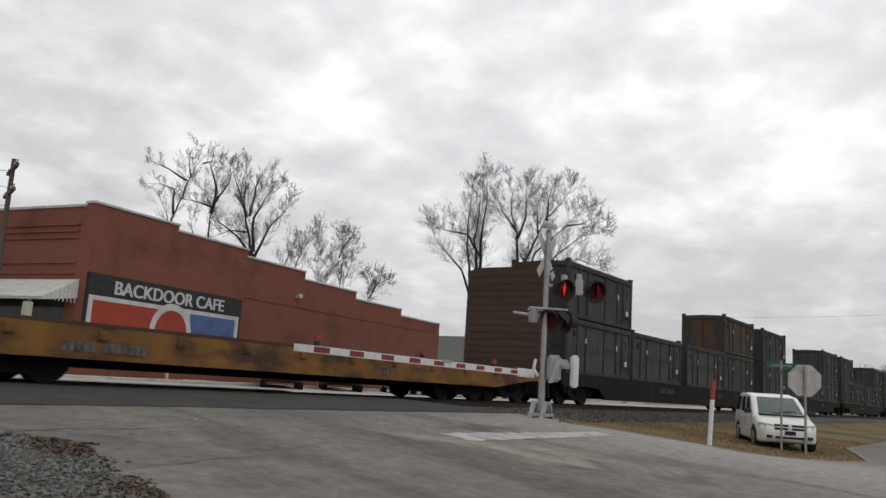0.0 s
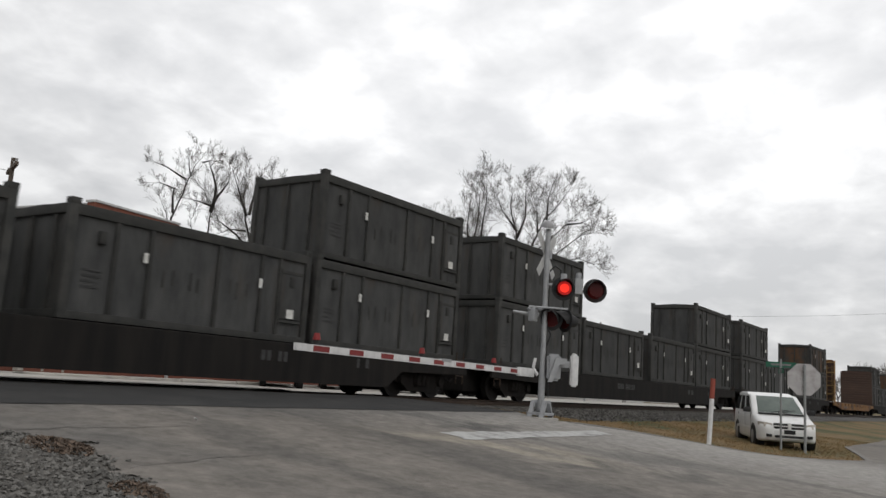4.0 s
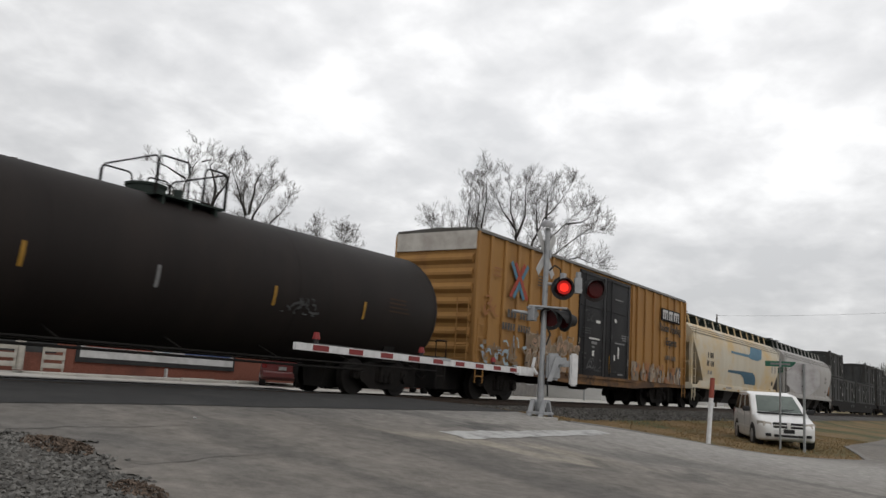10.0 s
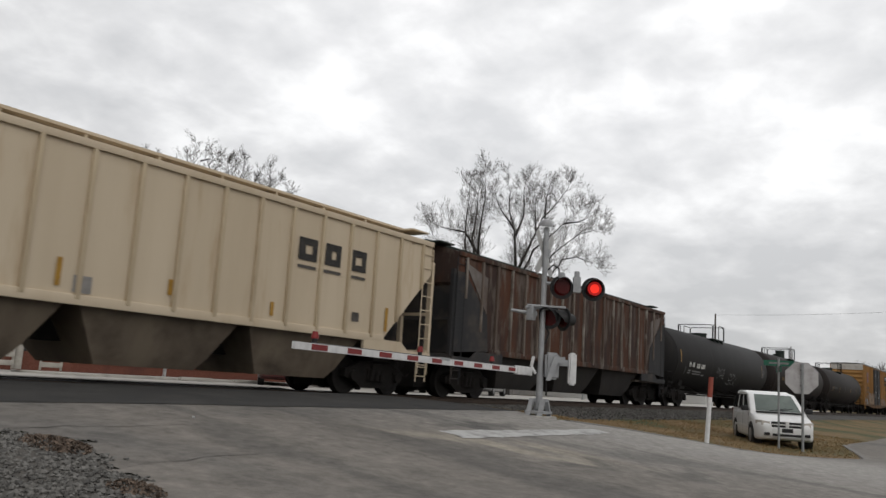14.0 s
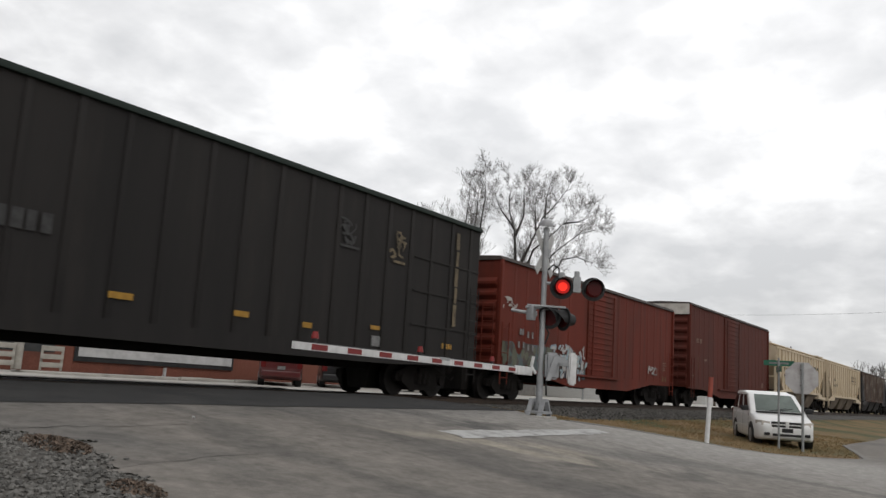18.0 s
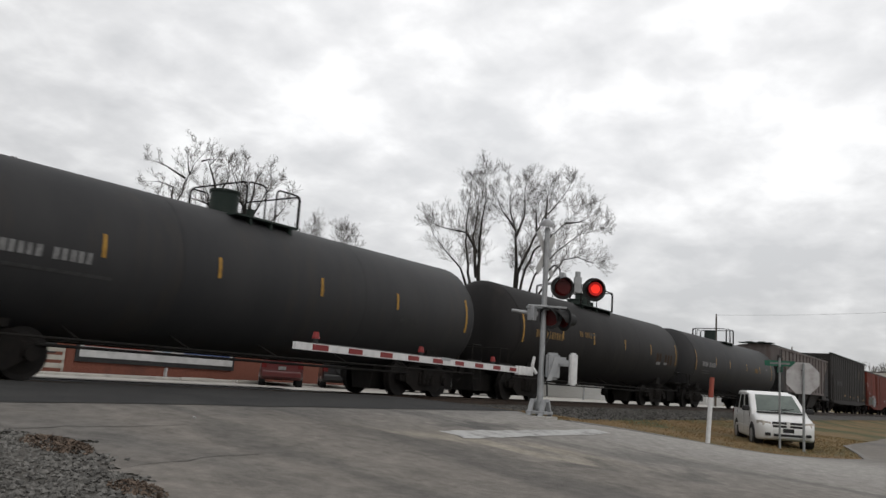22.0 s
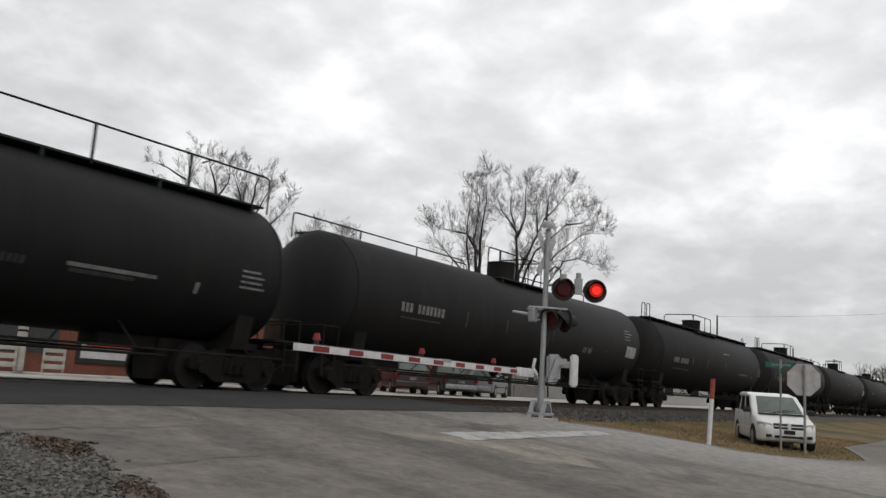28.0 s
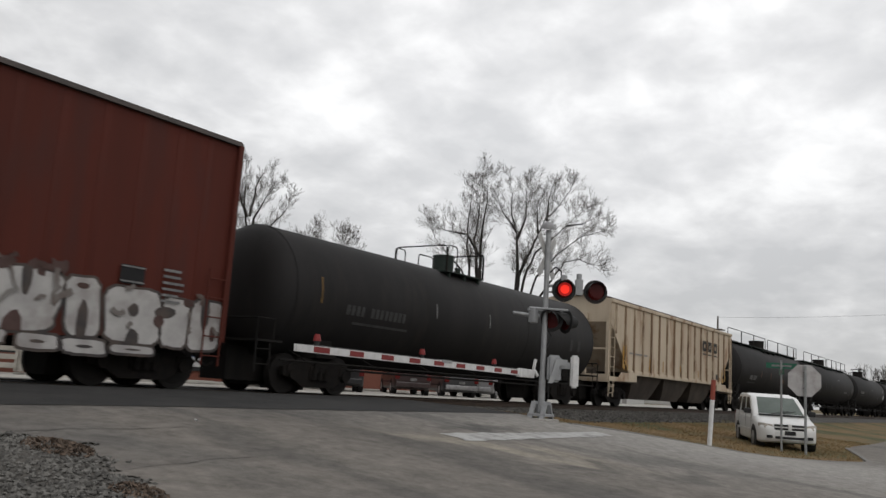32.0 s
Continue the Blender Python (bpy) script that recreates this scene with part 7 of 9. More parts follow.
ov = [(0.495 * math.cos(radians(22.5 + 45 * i)), 2.12 + 0.495 * math.sin(radians(22.5 + 45 * i))) for i in range(8)]
prism(octo, ov, "y", -0.004, 0.004)
bm_face = B()
prism(bm_face, ov, "y", 0.005, 0.007)
ST = pose(0.05, 0.03, 0, 0, 0, -66)
plate = part("plate", octo, m_sign_back, stop, "bare metal back of the sign", ST)
part("red_face", bm_face, m_red_paint, plate, "red face")
for z in (1.9, 2.35):
    part("bolt", rod(B(), (-0.02, -0.03, z), (-0.02, -0.005, z), 0.02, 8), m_black, plate)
post = thing("street_name_sign", pose(26.34, 5.95, -0.87), "green street name blades on a thin steel post", "street sign")
part("post", rod(B(), (0, 0, -0.1), (0, 0, 2.6), 0.032, 8), m_galv, post)
for z, az in ((2.5, -75), (2.32, 22)):
    bl = part("blade", obox(B(), pose(0.02, 0, z, 0, 0, az), 0.85, 0.01, 0.16), m_sign_green, post, "green street name blade")
    part("blade_bar", obox(B(), pose(0.02, 0, z, 0, 0, az), 0.55, 0.014, 0.06), m_white_dim, bl)
part("cap", obox(B(), pose(0, 0, 2.62), 0.05, 0.05, 0.08), m_galv, post)
mk = thing("marker_post", pose(20.25, 6.2, -0.64, 2, 4, 0), "white marker post with a red top, leaning slightly", "marker post")
part("post", rod(B(), (0, 0, -0.1), (0, 0, 1.12), 0.055, 12), m_white_paint, mk)
m_orange_red = mat("faded_red", (0.27, 0.06, 0.04), (0.2, 0.05, 0.035), 0.6, scale=5, bump=0)
part("red_top", rod(B(), (0, 0, 1.12), (0, 0, 1.6), 0.058, 12), m_orange_red, mk, "faded red top")


# ---- road vehicles ----
m_tyre = mat("tyre", (0.018, 0.018, 0.018), (0.03, 0.03, 0.03), 0.9, bump=0.1)
m_hub = mat("wheel_cover", (0.35, 0.35, 0.36), (0.25, 0.25, 0.26), 0.4, 0.6, scale=6)
m_auto_glass = mat("auto_glass", (0.07, 0.09, 0.078), (0.1, 0.125, 0.11), 0.12, bump=0)
m_lamp_red = mat("tail_lamp", (0.11, 0.012, 0.012), None, 0.25, bump=0)
m_side_glass = mat("side_glass", (0.012, 0.013, 0.013), (0.02, 0.02, 0.02), 0.25, bump=0, spec=0.15)
m_lamp_clear = mat("head_lamp", (0.4, 0.37, 0.32), (0.28, 0.255, 0.22), 0.2, bump=0)


def paint(name, c):
    return mat(name, c, tuple(x * 0.9 for x in c), 0.35, scale=1.5, bump=0, coat=0.5, c3=tuple(x * 0.78 for x in c), scale3=2.0, stretch3=(1, 1, 0.5), ramp3=(0.6, 0.8))


def vehicle(name, m, label, category, body, L=4.8, W=1.95, H=1.72, kind="van", group=""):
    """A road vehicle that heads along its +x; z = 0 is the ground."""
    c = thing(name, m, label, category, group)
    w, f, r = W / 2, L / 2, -L / 2
    hood, cowl = {"van": (1.0, f - 1.05), "suv": (1.02, f - 1.25), "sedan": (0.85, f - 1.3), "pickup": (1.05, f - 1.4)}[kind]
    back = {"van": r + 0.1, "suv": r + 0.12, "sedan": r + 0.95, "pickup": r + 2.0}[kind]
    belt = {"van": 1.02, "suv": 1.05, "sedan": 0.92, "pickup": 1.08}[kind]

    def ring(x, zb, zt, hw, rd=0.12):
        pts = []
        for cy, cz, a0 in ((hw - rd, zt - rd, 0), (-hw + rd, zt - rd, 90), (-hw + rd, zb + rd, 180), (hw - rd, zb + rd, 270)):
            for i in range(4):
                a = radians(a0 + 30 * i)
                pts.append((x, cy + rd * math.cos(a), cz + rd * math.sin(a)))
        return pts
    low = [ring(f, 0.42, 0.66, w * 0.78, 0.1), ring(f - 0.1, 0.3, 0.74, w * 0.9), ring(f - 0.35, 0.24, hood - 0.12, w * 0.97), ring(f - 0.8, 0.22, hood - 0.02, w),
           ring(cowl, 0.22, belt, w), ring(0, 0.22, belt, w), ring(r + 0.5, 0.24, belt, w), ring(r + 0.12, 0.3, belt - 0.02, w * 0.96), ring(r, 0.4, belt - 0.1, w * 0.9)]
    part("body", loft(B(), low), body, c)
    rake = {"van": 1.1, "suv": 0.75, "sedan": 0.85, "pickup": 0.8}[kind]
    tail = {"van": 0.25, "suv": 0.3, "sedan": 0.65, "pickup": 0.15}[kind]
    top = [[(cowl - 0.0, -w * 0.88, belt - 0.03), (cowl, w * 0.88, belt - 0.03), (cowl - 0.05, w * 0.86, belt + 0.03), (cowl - 0.05, -w * 0.86, belt + 0.03)],
           [(cowl - rake, -w * 0.94, belt - 0.03), (cowl - rake, w * 0.94, belt - 0.03), (cowl - rake, w * 0.73, H - 0.06), (cowl - rake, -w * 0.73, H - 0.06)],
           [(cowl - rake - 0.5, -w * 0.95, belt - 0.03), (cowl - rake - 0.5, w * 0.95, belt - 0.03), (cowl - rake - 0.5, w * 0.74, H), (cowl - rake - 0.5, -w * 0.74, H)],
           [(back + tail, -w * 0.94, belt - 0.03), (back + tail, w * 0.94, belt - 0.03), (back + tail, w * 0.73, H - 0.04), (back + tail, -w * 0.73, H - 0.04)],
           [(back, -w * 0.9, belt - 0.03), (back, w * 0.9, belt - 0.03), (back + tail * 0.8, w * 0.7, H - 0.12), (back + tail * 0.8, -w * 0.7, H - 0.12)]]
    cab = loft(B(), top)
    roof = [e for e in cab.edges if min(v.co.z for v in e.verts) > H - 0.2]
    bmesh.ops.bevel(cab, geom=roof, offset=0.085, segments=4, affect="EDGES", profile=0.55)
    side_edges = [e for e in cab.edges if e.is_manifold and e.calc_face_angle() > 0.5 and max(v.co.z for v in e.verts) < H - 0.05]
    bmesh.ops.bevel(cab, geom=side_edges, offset=0.025, segments=2, affect="EDGES", clamp_overlap=True)
    part("cabin", cab, body, c)

    def pane(name_, pts, lift, glass=m_auto_glass):
        bm = B()
        nrm = (Vector(pts[1]) - Vector(pts[0])).cross(Vector(pts[2]) - Vector(pts[0])).normalized()
        lo_ = [bm.verts.new(Vector(p) + nrm * (lift - 0.01)) for p in pts]
        hi_ = [bm.verts.new(Vector(p) + nrm * (lift + 0.004)) for p in pts]
        bm.faces.new(hi_)
        bm.faces.new(lo_[::-1])
        for i in range(len(pts)):
            bm.faces.new((lo_[i], lo_[(i + 1) % len(pts)], hi_[(i + 1) % len(pts)], hi_[i]))
        part(name_, bm, glass, c)
    def mixp(a, b, t):
        return tuple(a[i] + (b[i] - a[i]) * t for i in range(3))
    a, b = (cowl - 0.1, 0, belt + 0.06), (cowl - rake + 0.02, 0, H - 0.1)
    pane("windshield", [(a[0], -w * 0.79, a[2]), (a[0], w * 0.79, a[2]), (b[0], w * 0.63, b[2] - 0.03), (b[0], -w * 0.63, b[2] - 0.03)], 0.03)
    pane("rear_window", [(back + 0.02, w * 0.74, belt + 0.08), (back + 0.02, -w * 0.74, belt + 0.08), (back + tail * 0.75, -w * 0.62, H - 0.2), (back + tail * 0.75, w * 0.62, H - 0.2)], 0.035)
    mid = (cowl - rake + back + tail) / 2
    cuts = [cowl - rake * 0.72, mid + (0.35 if kind != "pickup" else 0.1), mid - 0.45 if kind == "van" else None, back + tail + 0.08]
    cuts = [q for q in cuts if q is not None]
    for s in (-1, 1):
        for x1, x0 in zip(cuts[:-1], cuts[1:]):
            p = [(x0 + 0.05, s * w * 0.925, belt + 0.06), (x1 - 0.05, s * w * 0.925, belt + 0.06), (x1 - 0.05 - (0.28 if x1 == cuts[0] else 0), s * w * 0.76, H - 0.14), (x0 + 0.05, s * w * 0.76, H - 0.14)]
            pane("side_window", p if s < 0 else p[::-1], 0.012, m_side_glass)
        part("mirror", box(B(), cowl - 0.42, cowl - 0.26, s * w, s * (w + 0.2), belt + 0.02, belt + 0.2, 0.03), body if kind != "van" else m_black, c)
        part("headlamp", box(B(), f - 0.3, f - 0.06, s * w * 0.54, s * w * 0.955, 0.62, 0.8, 0.05), m_lamp_clear, c)
        part("tail_lamp", box(B(), r - 0.02, r + 0.16, s * w * 0.72, s * w * 0.965, 0.72, 1.0, 0.03), m_lamp_red, c)
        part("door_line", box(B(), mid + 0.3, mid + 0.315, s * (w - 0.004), s * (w + 0.003), 0.35, belt), m_black, c)
        part("side_moulding", box(B(), r + 0.8, f - 1.4, s * (w - 0.01), s * (w + 0.012), 0.55, 0.62, 0.005), m_black if kind != "van" else body, c)
        for xw in (f - 0.95, r + 0.95):
            part("wheel_arch", rod(B(), (xw, s * (w - 0.25), 0.34), (xw, s * (w + 0.004), 0.34), 0.4, 22), m_black, c)
            wh = part("wheel", rod(B(), (xw, s * (w - 0.22), 0.325), (xw, s * (w + 0.012), 0.325), 0.325, 24), m_tyre, c)
            part("wheel_cover", rod(rod(B(), (xw, s * (w + 0.005), 0.325), (xw, s * (w + 0.02), 0.325), 0.2, 18), (xw, s * (w + 0.015), 0.325), (xw, s * (w + 0.03), 0.325), 0.07, 10), m_hub, wh)
    part("front_bumper", box(B(), f - 0.12, f + 0.06, -w * 0.88, w * 0.88, 0.36, 0.56, 0.05), body, c)
    part("rear_bumper", box(B(), r - 0.07, r + 0.15, -w * 0.9, w * 0.9, 0.36, 0.6, 0.05), body if kind != "pickup" else m_hub, c)
    gr = part("grille", box(B(), f - 0.16, f + 0.005, -w * 0.45, w * 0.45, 0.63, 0.82, 0.03), m_black, c)
    for z in (0.72,):
        part("grille_bar", box(B(), f - 0.1, f + 0.02, -w * 0.45, w * 0.45, z, z + 0.03), body, gr)
    part("grille_post", box(B(), f - 0.1, f + 0.022, -0.045, 0.045, 0.62, 0.84), body, gr)
    part("air_intake", box(B(), f - 0.1, f + 0.066, -w * 0.42, w * 0.42, 0.37, 0.46, 0.02), m_black, c)
    for s in (-1, 1):
        part("fog_lamp", box(B(), f - 0.1, f + 0.064, s * w * 0.58, s * w * 0.78, 0.4, 0.49, 0.02), m_black, c)
    part("front_plate", box(B(), f + 0.06, f + 0.07, -0.16, 0.16, 0.48, 0.6), m_black, c)
    part("rear_plate", box(B(), r - 0.085, r - 0.06, -0.16, 0.16, 0.66, 0.8), m_white_dim, c)
    part("wiper_cowl", box(B(), cowl - 0.08, cowl + 0.1, -w * 0.78, w * 0.78, belt - 0.03, belt + 0.03, 0.01), m_black, c)
    if kind == "pickup":
        part("bed", box(B(), r + 0.1, back - 0.05, -w + 0.1, w - 0.1, belt - 0.06, belt + 0.01), m_black, c)
    return c


def minivan(m, label, body):
    """A rounded minivan that heads along its +x: a lower shell, a tapering greenhouse with its panes, lamps, cross-barred grille and wheels."""
    c = thing("minivan", m, label, "minivan")
    f, r, w, belt, H = 2.25, -2.25, 0.88, 1.0, 1.68

    def ring(x, zb, zt, hw, rd):
        pts = []
        for cy, cz, a0, rr in ((hw - rd, zt - rd, 0, rd), (-hw + rd, zt - rd, 90, rd), (-hw + 0.1, zb + 0.1, 180, 0.1), (hw - 0.1, zb + 0.1, 270, 0.1)):
            for i in range(6):
                a = radians(a0 + 18 * i)
                pts.append((x, cy + rr * math.cos(a), cz + rr * math.sin(a)))
        return pts
    low = [ring(f, 0.36, 0.62, w * 0.62, 0.12), ring(f - 0.05, 0.28, 0.7, w * 0.76, 0.14), ring(f - 0.16, 0.24, 0.77, w * 0.87, 0.15), ring(f - 0.36, 0.22, 0.85, w * 0.95, 0.17),
           ring(f - 0.65, 0.22, 0.93, w * 0.985, 0.19), ring(f - 0.95, 0.22, 1.0, w, 0.2), ring(f - 1.25, 0.22, belt + 0.03, w, 0.17), ring(0, 0.22, belt + 0.03, w, 0.12),
           ring(r + 0.5, 0.24, belt + 0.03, w, 0.12), ring(r + 0.12, 0.3, belt + 0.02, w * 0.96, 0.12), ring(r, 0.4, belt - 0.06, w * 0.9, 0.12)]
    part("body", loft(B(), low), body, c)

    def outline(k, grow=0.0):
        """The greenhouse's plan at a share k of its height: front edge, side, rear edge, side."""
        z = belt + (H - belt) * k
        ease = k + 0.55 * k * k * k if k > 0.86 else k
        xf, xr, hw = f - 0.98 - 1.12 * ease - 0.1 * k * k, r + 0.1 + 0.2 * k * k, w * (0.965 - 0.165 * k - (0.05 if k > 0.93 else 0)) + grow
        xf, xr, cr = xf + grow, xr - grow, 0.16
        pts = []
        for i in range(9):
            t = -1 + i / 4
            pts.append((xf - 0.1 * t * t, t * (hw - cr), z))
        for i in range(1, 4):
            a = radians(90 - 22.5 * i)
            pts.append((xf - 0.1 - cr + cr * math.sin(a), hw - cr + cr * math.cos(a), z))
        for i in range(13):
            pts.append((xf - 0.1 - cr + (xr + cr - xf + 0.1 + cr) * i / 12, hw, z))
        for i in range(9):
            pts.append((xr, (hw - cr) * (1 - i / 4), z))
        for i in range(13):
            pts.append((xr + cr + (xf - 0.1 - cr - xr - cr) * i / 12, -hw, z))
        for i in range(1, 4):
            a = radians(22.5 * i)
            pts.append((xf - 0.1 - cr + cr * math.sin(a), -hw + cr - cr * math.cos(a), z))
        return pts
    part("cabin", loft(B(), [outline(k) for k in (-0.06, 0.1, 0.3, 0.5, 0.7, 0.86, 0.93, 0.975, 1.0)]), body, c)

    def pane(name_, first_, last_, k0, k1, glass):
        bm, rows_ = B(), []
        for k in [k0 + (k1 - k0) * i / 5 for i in range(6)]:
            rows_.append([bm.verts.new(p) for p in outline(k, 0.006)[first_:last_ + 1]])
        for a_, b_ in zip(rows_[:-1], rows_[1:]):
            for i in range(len(a_) - 1):
                bm.faces.new((a_[i], a_[i + 1], b_[i + 1], b_[i]))
        part(name_, bm, glass, c)
    pane("windshield", 0, 8, 0.1, 0.84, m_auto_glass)
    for k0, k1 in ((12, 15), (16, 19), (20, 23)):
        pane("side_window", k0, k1, 0.12, 0.8, m_side_glass)
    for k0, k1 in ((34, 37), (38, 41), (42, 45)):
        pane("side_window", k0, k1, 0.12, 0.8, m_side_glass)
    pane("rear_window", 25, 31, 0.2, 0.8, m_side_glass)
    part("wiper_cowl", box(B(), f - 1.12, f - 0.93, -w * 0.8, w * 0.8, belt + 0.02, belt + 0.06, 0.015), m_black, c)
    for s in (-1, 1):
        part("wiper", rod(B(), (f - 1.0, s * 0.1 - 0.2, belt + 0.08), (f - 1.16, s * 0.1 + 0.32, belt + 0.17), 0.012, 6), m_black, c)
        part("mirror", box(B(), f - 1.5, f - 1.34, s * (w - 0.02), s * (w + 0.2), belt + 0.04, belt + 0.2, 0.04), m_black, c)
        hl = B()
        loft(hl, [[(f - 0.12, s * 0.48, 0.66), (f - 0.16, s * 0.48, 0.77), (f - 0.1, s * 0.48, 0.77), (f - 0.03, s * 0.48, 0.66)],
                  [(f - 0.3, s * 0.7, 0.66), (f - 0.34, s * 0.7, 0.8), (f - 0.17, s * 0.7, 0.8), (f - 0.09, s * 0.7, 0.66)],
                  [(f - 0.5, s * 0.8, 0.7), (f - 0.52, s * 0.8, 0.8), (f - 0.4, s * 0.845, 0.8), (f - 0.36, s * 0.845, 0.7)]])
        part("headlamp", hl, m_lamp_clear, c, "clear head lamp")
        part("tail_lamp", box(B(), r - 0.02, r + 0.16, s * w * 0.78, s * w * 0.965, 0.72, 1.05, 0.03), m_lamp_red, c)
        for xx in (f - 1.32, 0.0, -1.2):
            part("door_line", box(B(), xx, xx + 0.012, s * (w - 0.006), s * (w + 0.003), 0.36, belt), m_black, c)
        for xx in (-0.1, -1.05):
            part("door_handle", box(B(), xx - 0.18, xx - 0.02, s * (w - 0.01), s * (w + 0.02), 0.84, 0.89, 0.01), body, c)
        part("side_moulding", box(B(), r + 0.85, f - 1.35, s * (w - 0.01), s * (w + 0.014), 0.5, 0.58, 0.006), body, c)
        for xw in (f - 0.92, r + 0.92):
            part("wheel_arch", rod(B(), (xw, s * (w - 0.28), 0.34), (xw, s * (w + 0.004), 0.34), 0.39, 26), m_black, c)
            wh = part("wheel", rod(B(), (xw, s * (w - 0.24), 0.325), (xw, s * (w + 0.012), 0.325), 0.325, 28), m_tyre, c)
            part("wheel_cover", rod(rod(B(), (xw, s * (w + 0.005), 0.325), (xw, s * (w + 0.02), 0.325), 0.21, 20), (xw, s * (w + 0.015), 0.325), (xw, s * (w + 0.03), 0.325), 0.07, 10), m_hub, wh)
        part("fog_lamp", box(B(), f - 0.12, f + 0.035, s * 0.5, s * 0.66, 0.37, 0.46, 0.02), m_black, c)
    part("front_bumper", prism(B(), [(f - 0.5, -w * 0.97), (f - 0.16, -w * 0.86), (f - 0.02, -w * 0.6), (f + 0.04, -0.25), (f + 0.04, 0.25), (f - 0.02, w * 0.6), (f - 0.16, w * 0.86), (f - 0.5, w * 0.97)], "z", 0.34, 0.56), body, c)
    gr = part("grille", box(B(), f - 0.14, f + 0.012, -0.44, 0.44, 0.62, 0.79, 0.03), m_black, c)
    part("grille_bar", box(B(), f - 0.1, f + 0.026, -0.44, 0.44, 0.69, 0.722, 0.006), body, gr)
    part("grille_post", box(B(), f - 0.1, f + 0.028, -0.05, 0.05, 0.6, 0.81, 0.006), body, gr)
    part("air_intake", box(B(), f - 0.1, f + 0.05, -0.42, 0.42, 0.36, 0.44, 0.02), m_black, c)
    part("front_plate", box(B(), f + 0.04, f + 0.05, -0.16, 0.16, 0.48, 0.6), m_black, c)
    part("rear_bumper", box(B(), r - 0.07, r + 0.15, -w * 0.9, w * 0.9, 0.36, 0.6, 0.05), body, c)
    return c


p_white, p_red, p_black = paint("van_white", (0.68, 0.68, 0.67)), paint("car_red", (0.085, 0.016, 0.016)), paint("car_black", (0.02, 0.02, 0.022))
p_grey, p_silver, p_dark = paint("car_grey", (0.05, 0.05, 0.053)), paint("car_silver", (0.2, 0.2, 0.206)), paint("car_maroon", (0.045, 0.03, 0.03))
minivan(pose(29.1, 6.82, -0.86, 0, 0.8, 205), "white minivan parked on the grass verge", p_white)
PK = "cars parked outside the cafe"
vehicle("parked_car", pose(26.4, 26.8, -0.13, 0, 0, 47), "dark red small suv parked outside the brick cafe", "car", p_red, 4.4, 1.78, 1.62, "suv", PK)
jeep = vehicle("parked_car", pose(30.75, 27.2, -0.13, 0, 0, 45), "black suv with a spare wheel parked outside the cafe", "car", p_black, 4.7, 1.9, 1.8, "suv", PK)
part("spare_wheel", rod(rod(B(), (-2.38, 0, 0.95), (-2.58, 0, 0.95), 0.36, 22), (-2.58, 0, 0.95), (-2.61, 0, 0.95), 0.2, 16), m_tyre, jeep)
vehicle("parked_car", pose(35.3, 26.8, -0.13, 0, 0, 48), "dark grey suv parked beside the cafe", "car", p_dark, 4.8, 1.9, 1.75, "suv", PK)
vehicle("parked_car", pose(39.4, 26.8, -0.13, 0, 0, 50), "dark pickup parked beside the cafe", "pickup", p_grey, 5.4, 1.95, 1.8, "pickup", PK)
vehicle("parked_car", pose(43.2, 26.6, -0.13, 0, 0, 20), "silver pickup parked along the far street", "pickup", p_silver, 5.4, 1.9, 1.7, "pickup", PK)

# ---- houses beyond ----
m_shingle = mat("roof_shingle", (0.085, 0.0833, 0.0816), (0.119, 0.115, 0.111), 0.9, scale=6, stretch=(1, 1, 6), bump=0.5, bscale=12)
m_house_wall = mat("house_siding", (0.5, 0.5, 0.49), (0.42, 0.42, 0.41), 0.8, scale=3, stretch=(0.5, 0.5, 12))
m_house_dark = mat("house_wall_grey", (0.24, 0.23, 0.22), (0.18, 0.175, 0.17), 0.85, scale=2)


def gable_house(m, wx, ly, eave, ridge, label, wall=m_house_wall, chimney=True, windows=3):
    """Its ridge runs along local y; the gable faces -y."""
    c = thing("house", m, label, "house", "houses across the tracks")
    part("wall", box(B(), -wx / 2, wx / 2, 0, ly, 0, eave), wall, c)
    part("gable", prism(B(), [(-wx / 2, eave), (wx / 2, eave), (0, ridge - 0.1)], "y", 0.0, 0.2), m_house_wall, c)
    part("gable", prism(B(), [(-wx / 2, eave), (wx / 2, eave), (0, ridge - 0.1)], "y", ly - 0.2, ly), m_house_wall, c)
    roof = B()
    for s in (-1, 1):
        prism(roof, [(0, ridge), (s * (wx / 2 + 0.5), eave - 0.12), (s * (wx / 2 + 0.5), eave - 0.25), (0, ridge - 0.15)], "y", -0.5, ly + 0.5)
    rf = part("roof", roof, m_shingle, c)
    if chimney:
        part("chimney", box(B(), -0.4, 0.4, ly * 0.45, ly * 0.45 + 0.7, ridge - 0.6, ridge + 0.5), m_brick, rf)
    for i in range(windows):
        x = -wx / 2 + wx * (i + 0.5) / windows
        w = part("window", box(B(), x - 0.5, x + 0.5, -0.05, 0.02, 1.0, 2.2), m_glass_dark, c)
        part("window_frame", box(B(), x - 0.58, x + 0.58, -0.03, 0.0, 0.92, 2.28), m_sign_white, w)
        y = ly * (i + 0.5) / windows
        w = part("window", box(B(), -wx / 2 - 0.05, -wx / 2 + 0.02, y - 0.5, y + 0.5, 1.0, 2.2), m_glass_dark, c)
        part("window_frame", box(B(), -wx / 2 - 0.03, -wx / 2, y - 0.58, y + 0.58, 0.92, 2.28), m_sign_white, w)
    part("door", box(B(), -0.45, 0.45, -0.06, 0.02, 0, 2.05), m_house_dark, c)
    return c


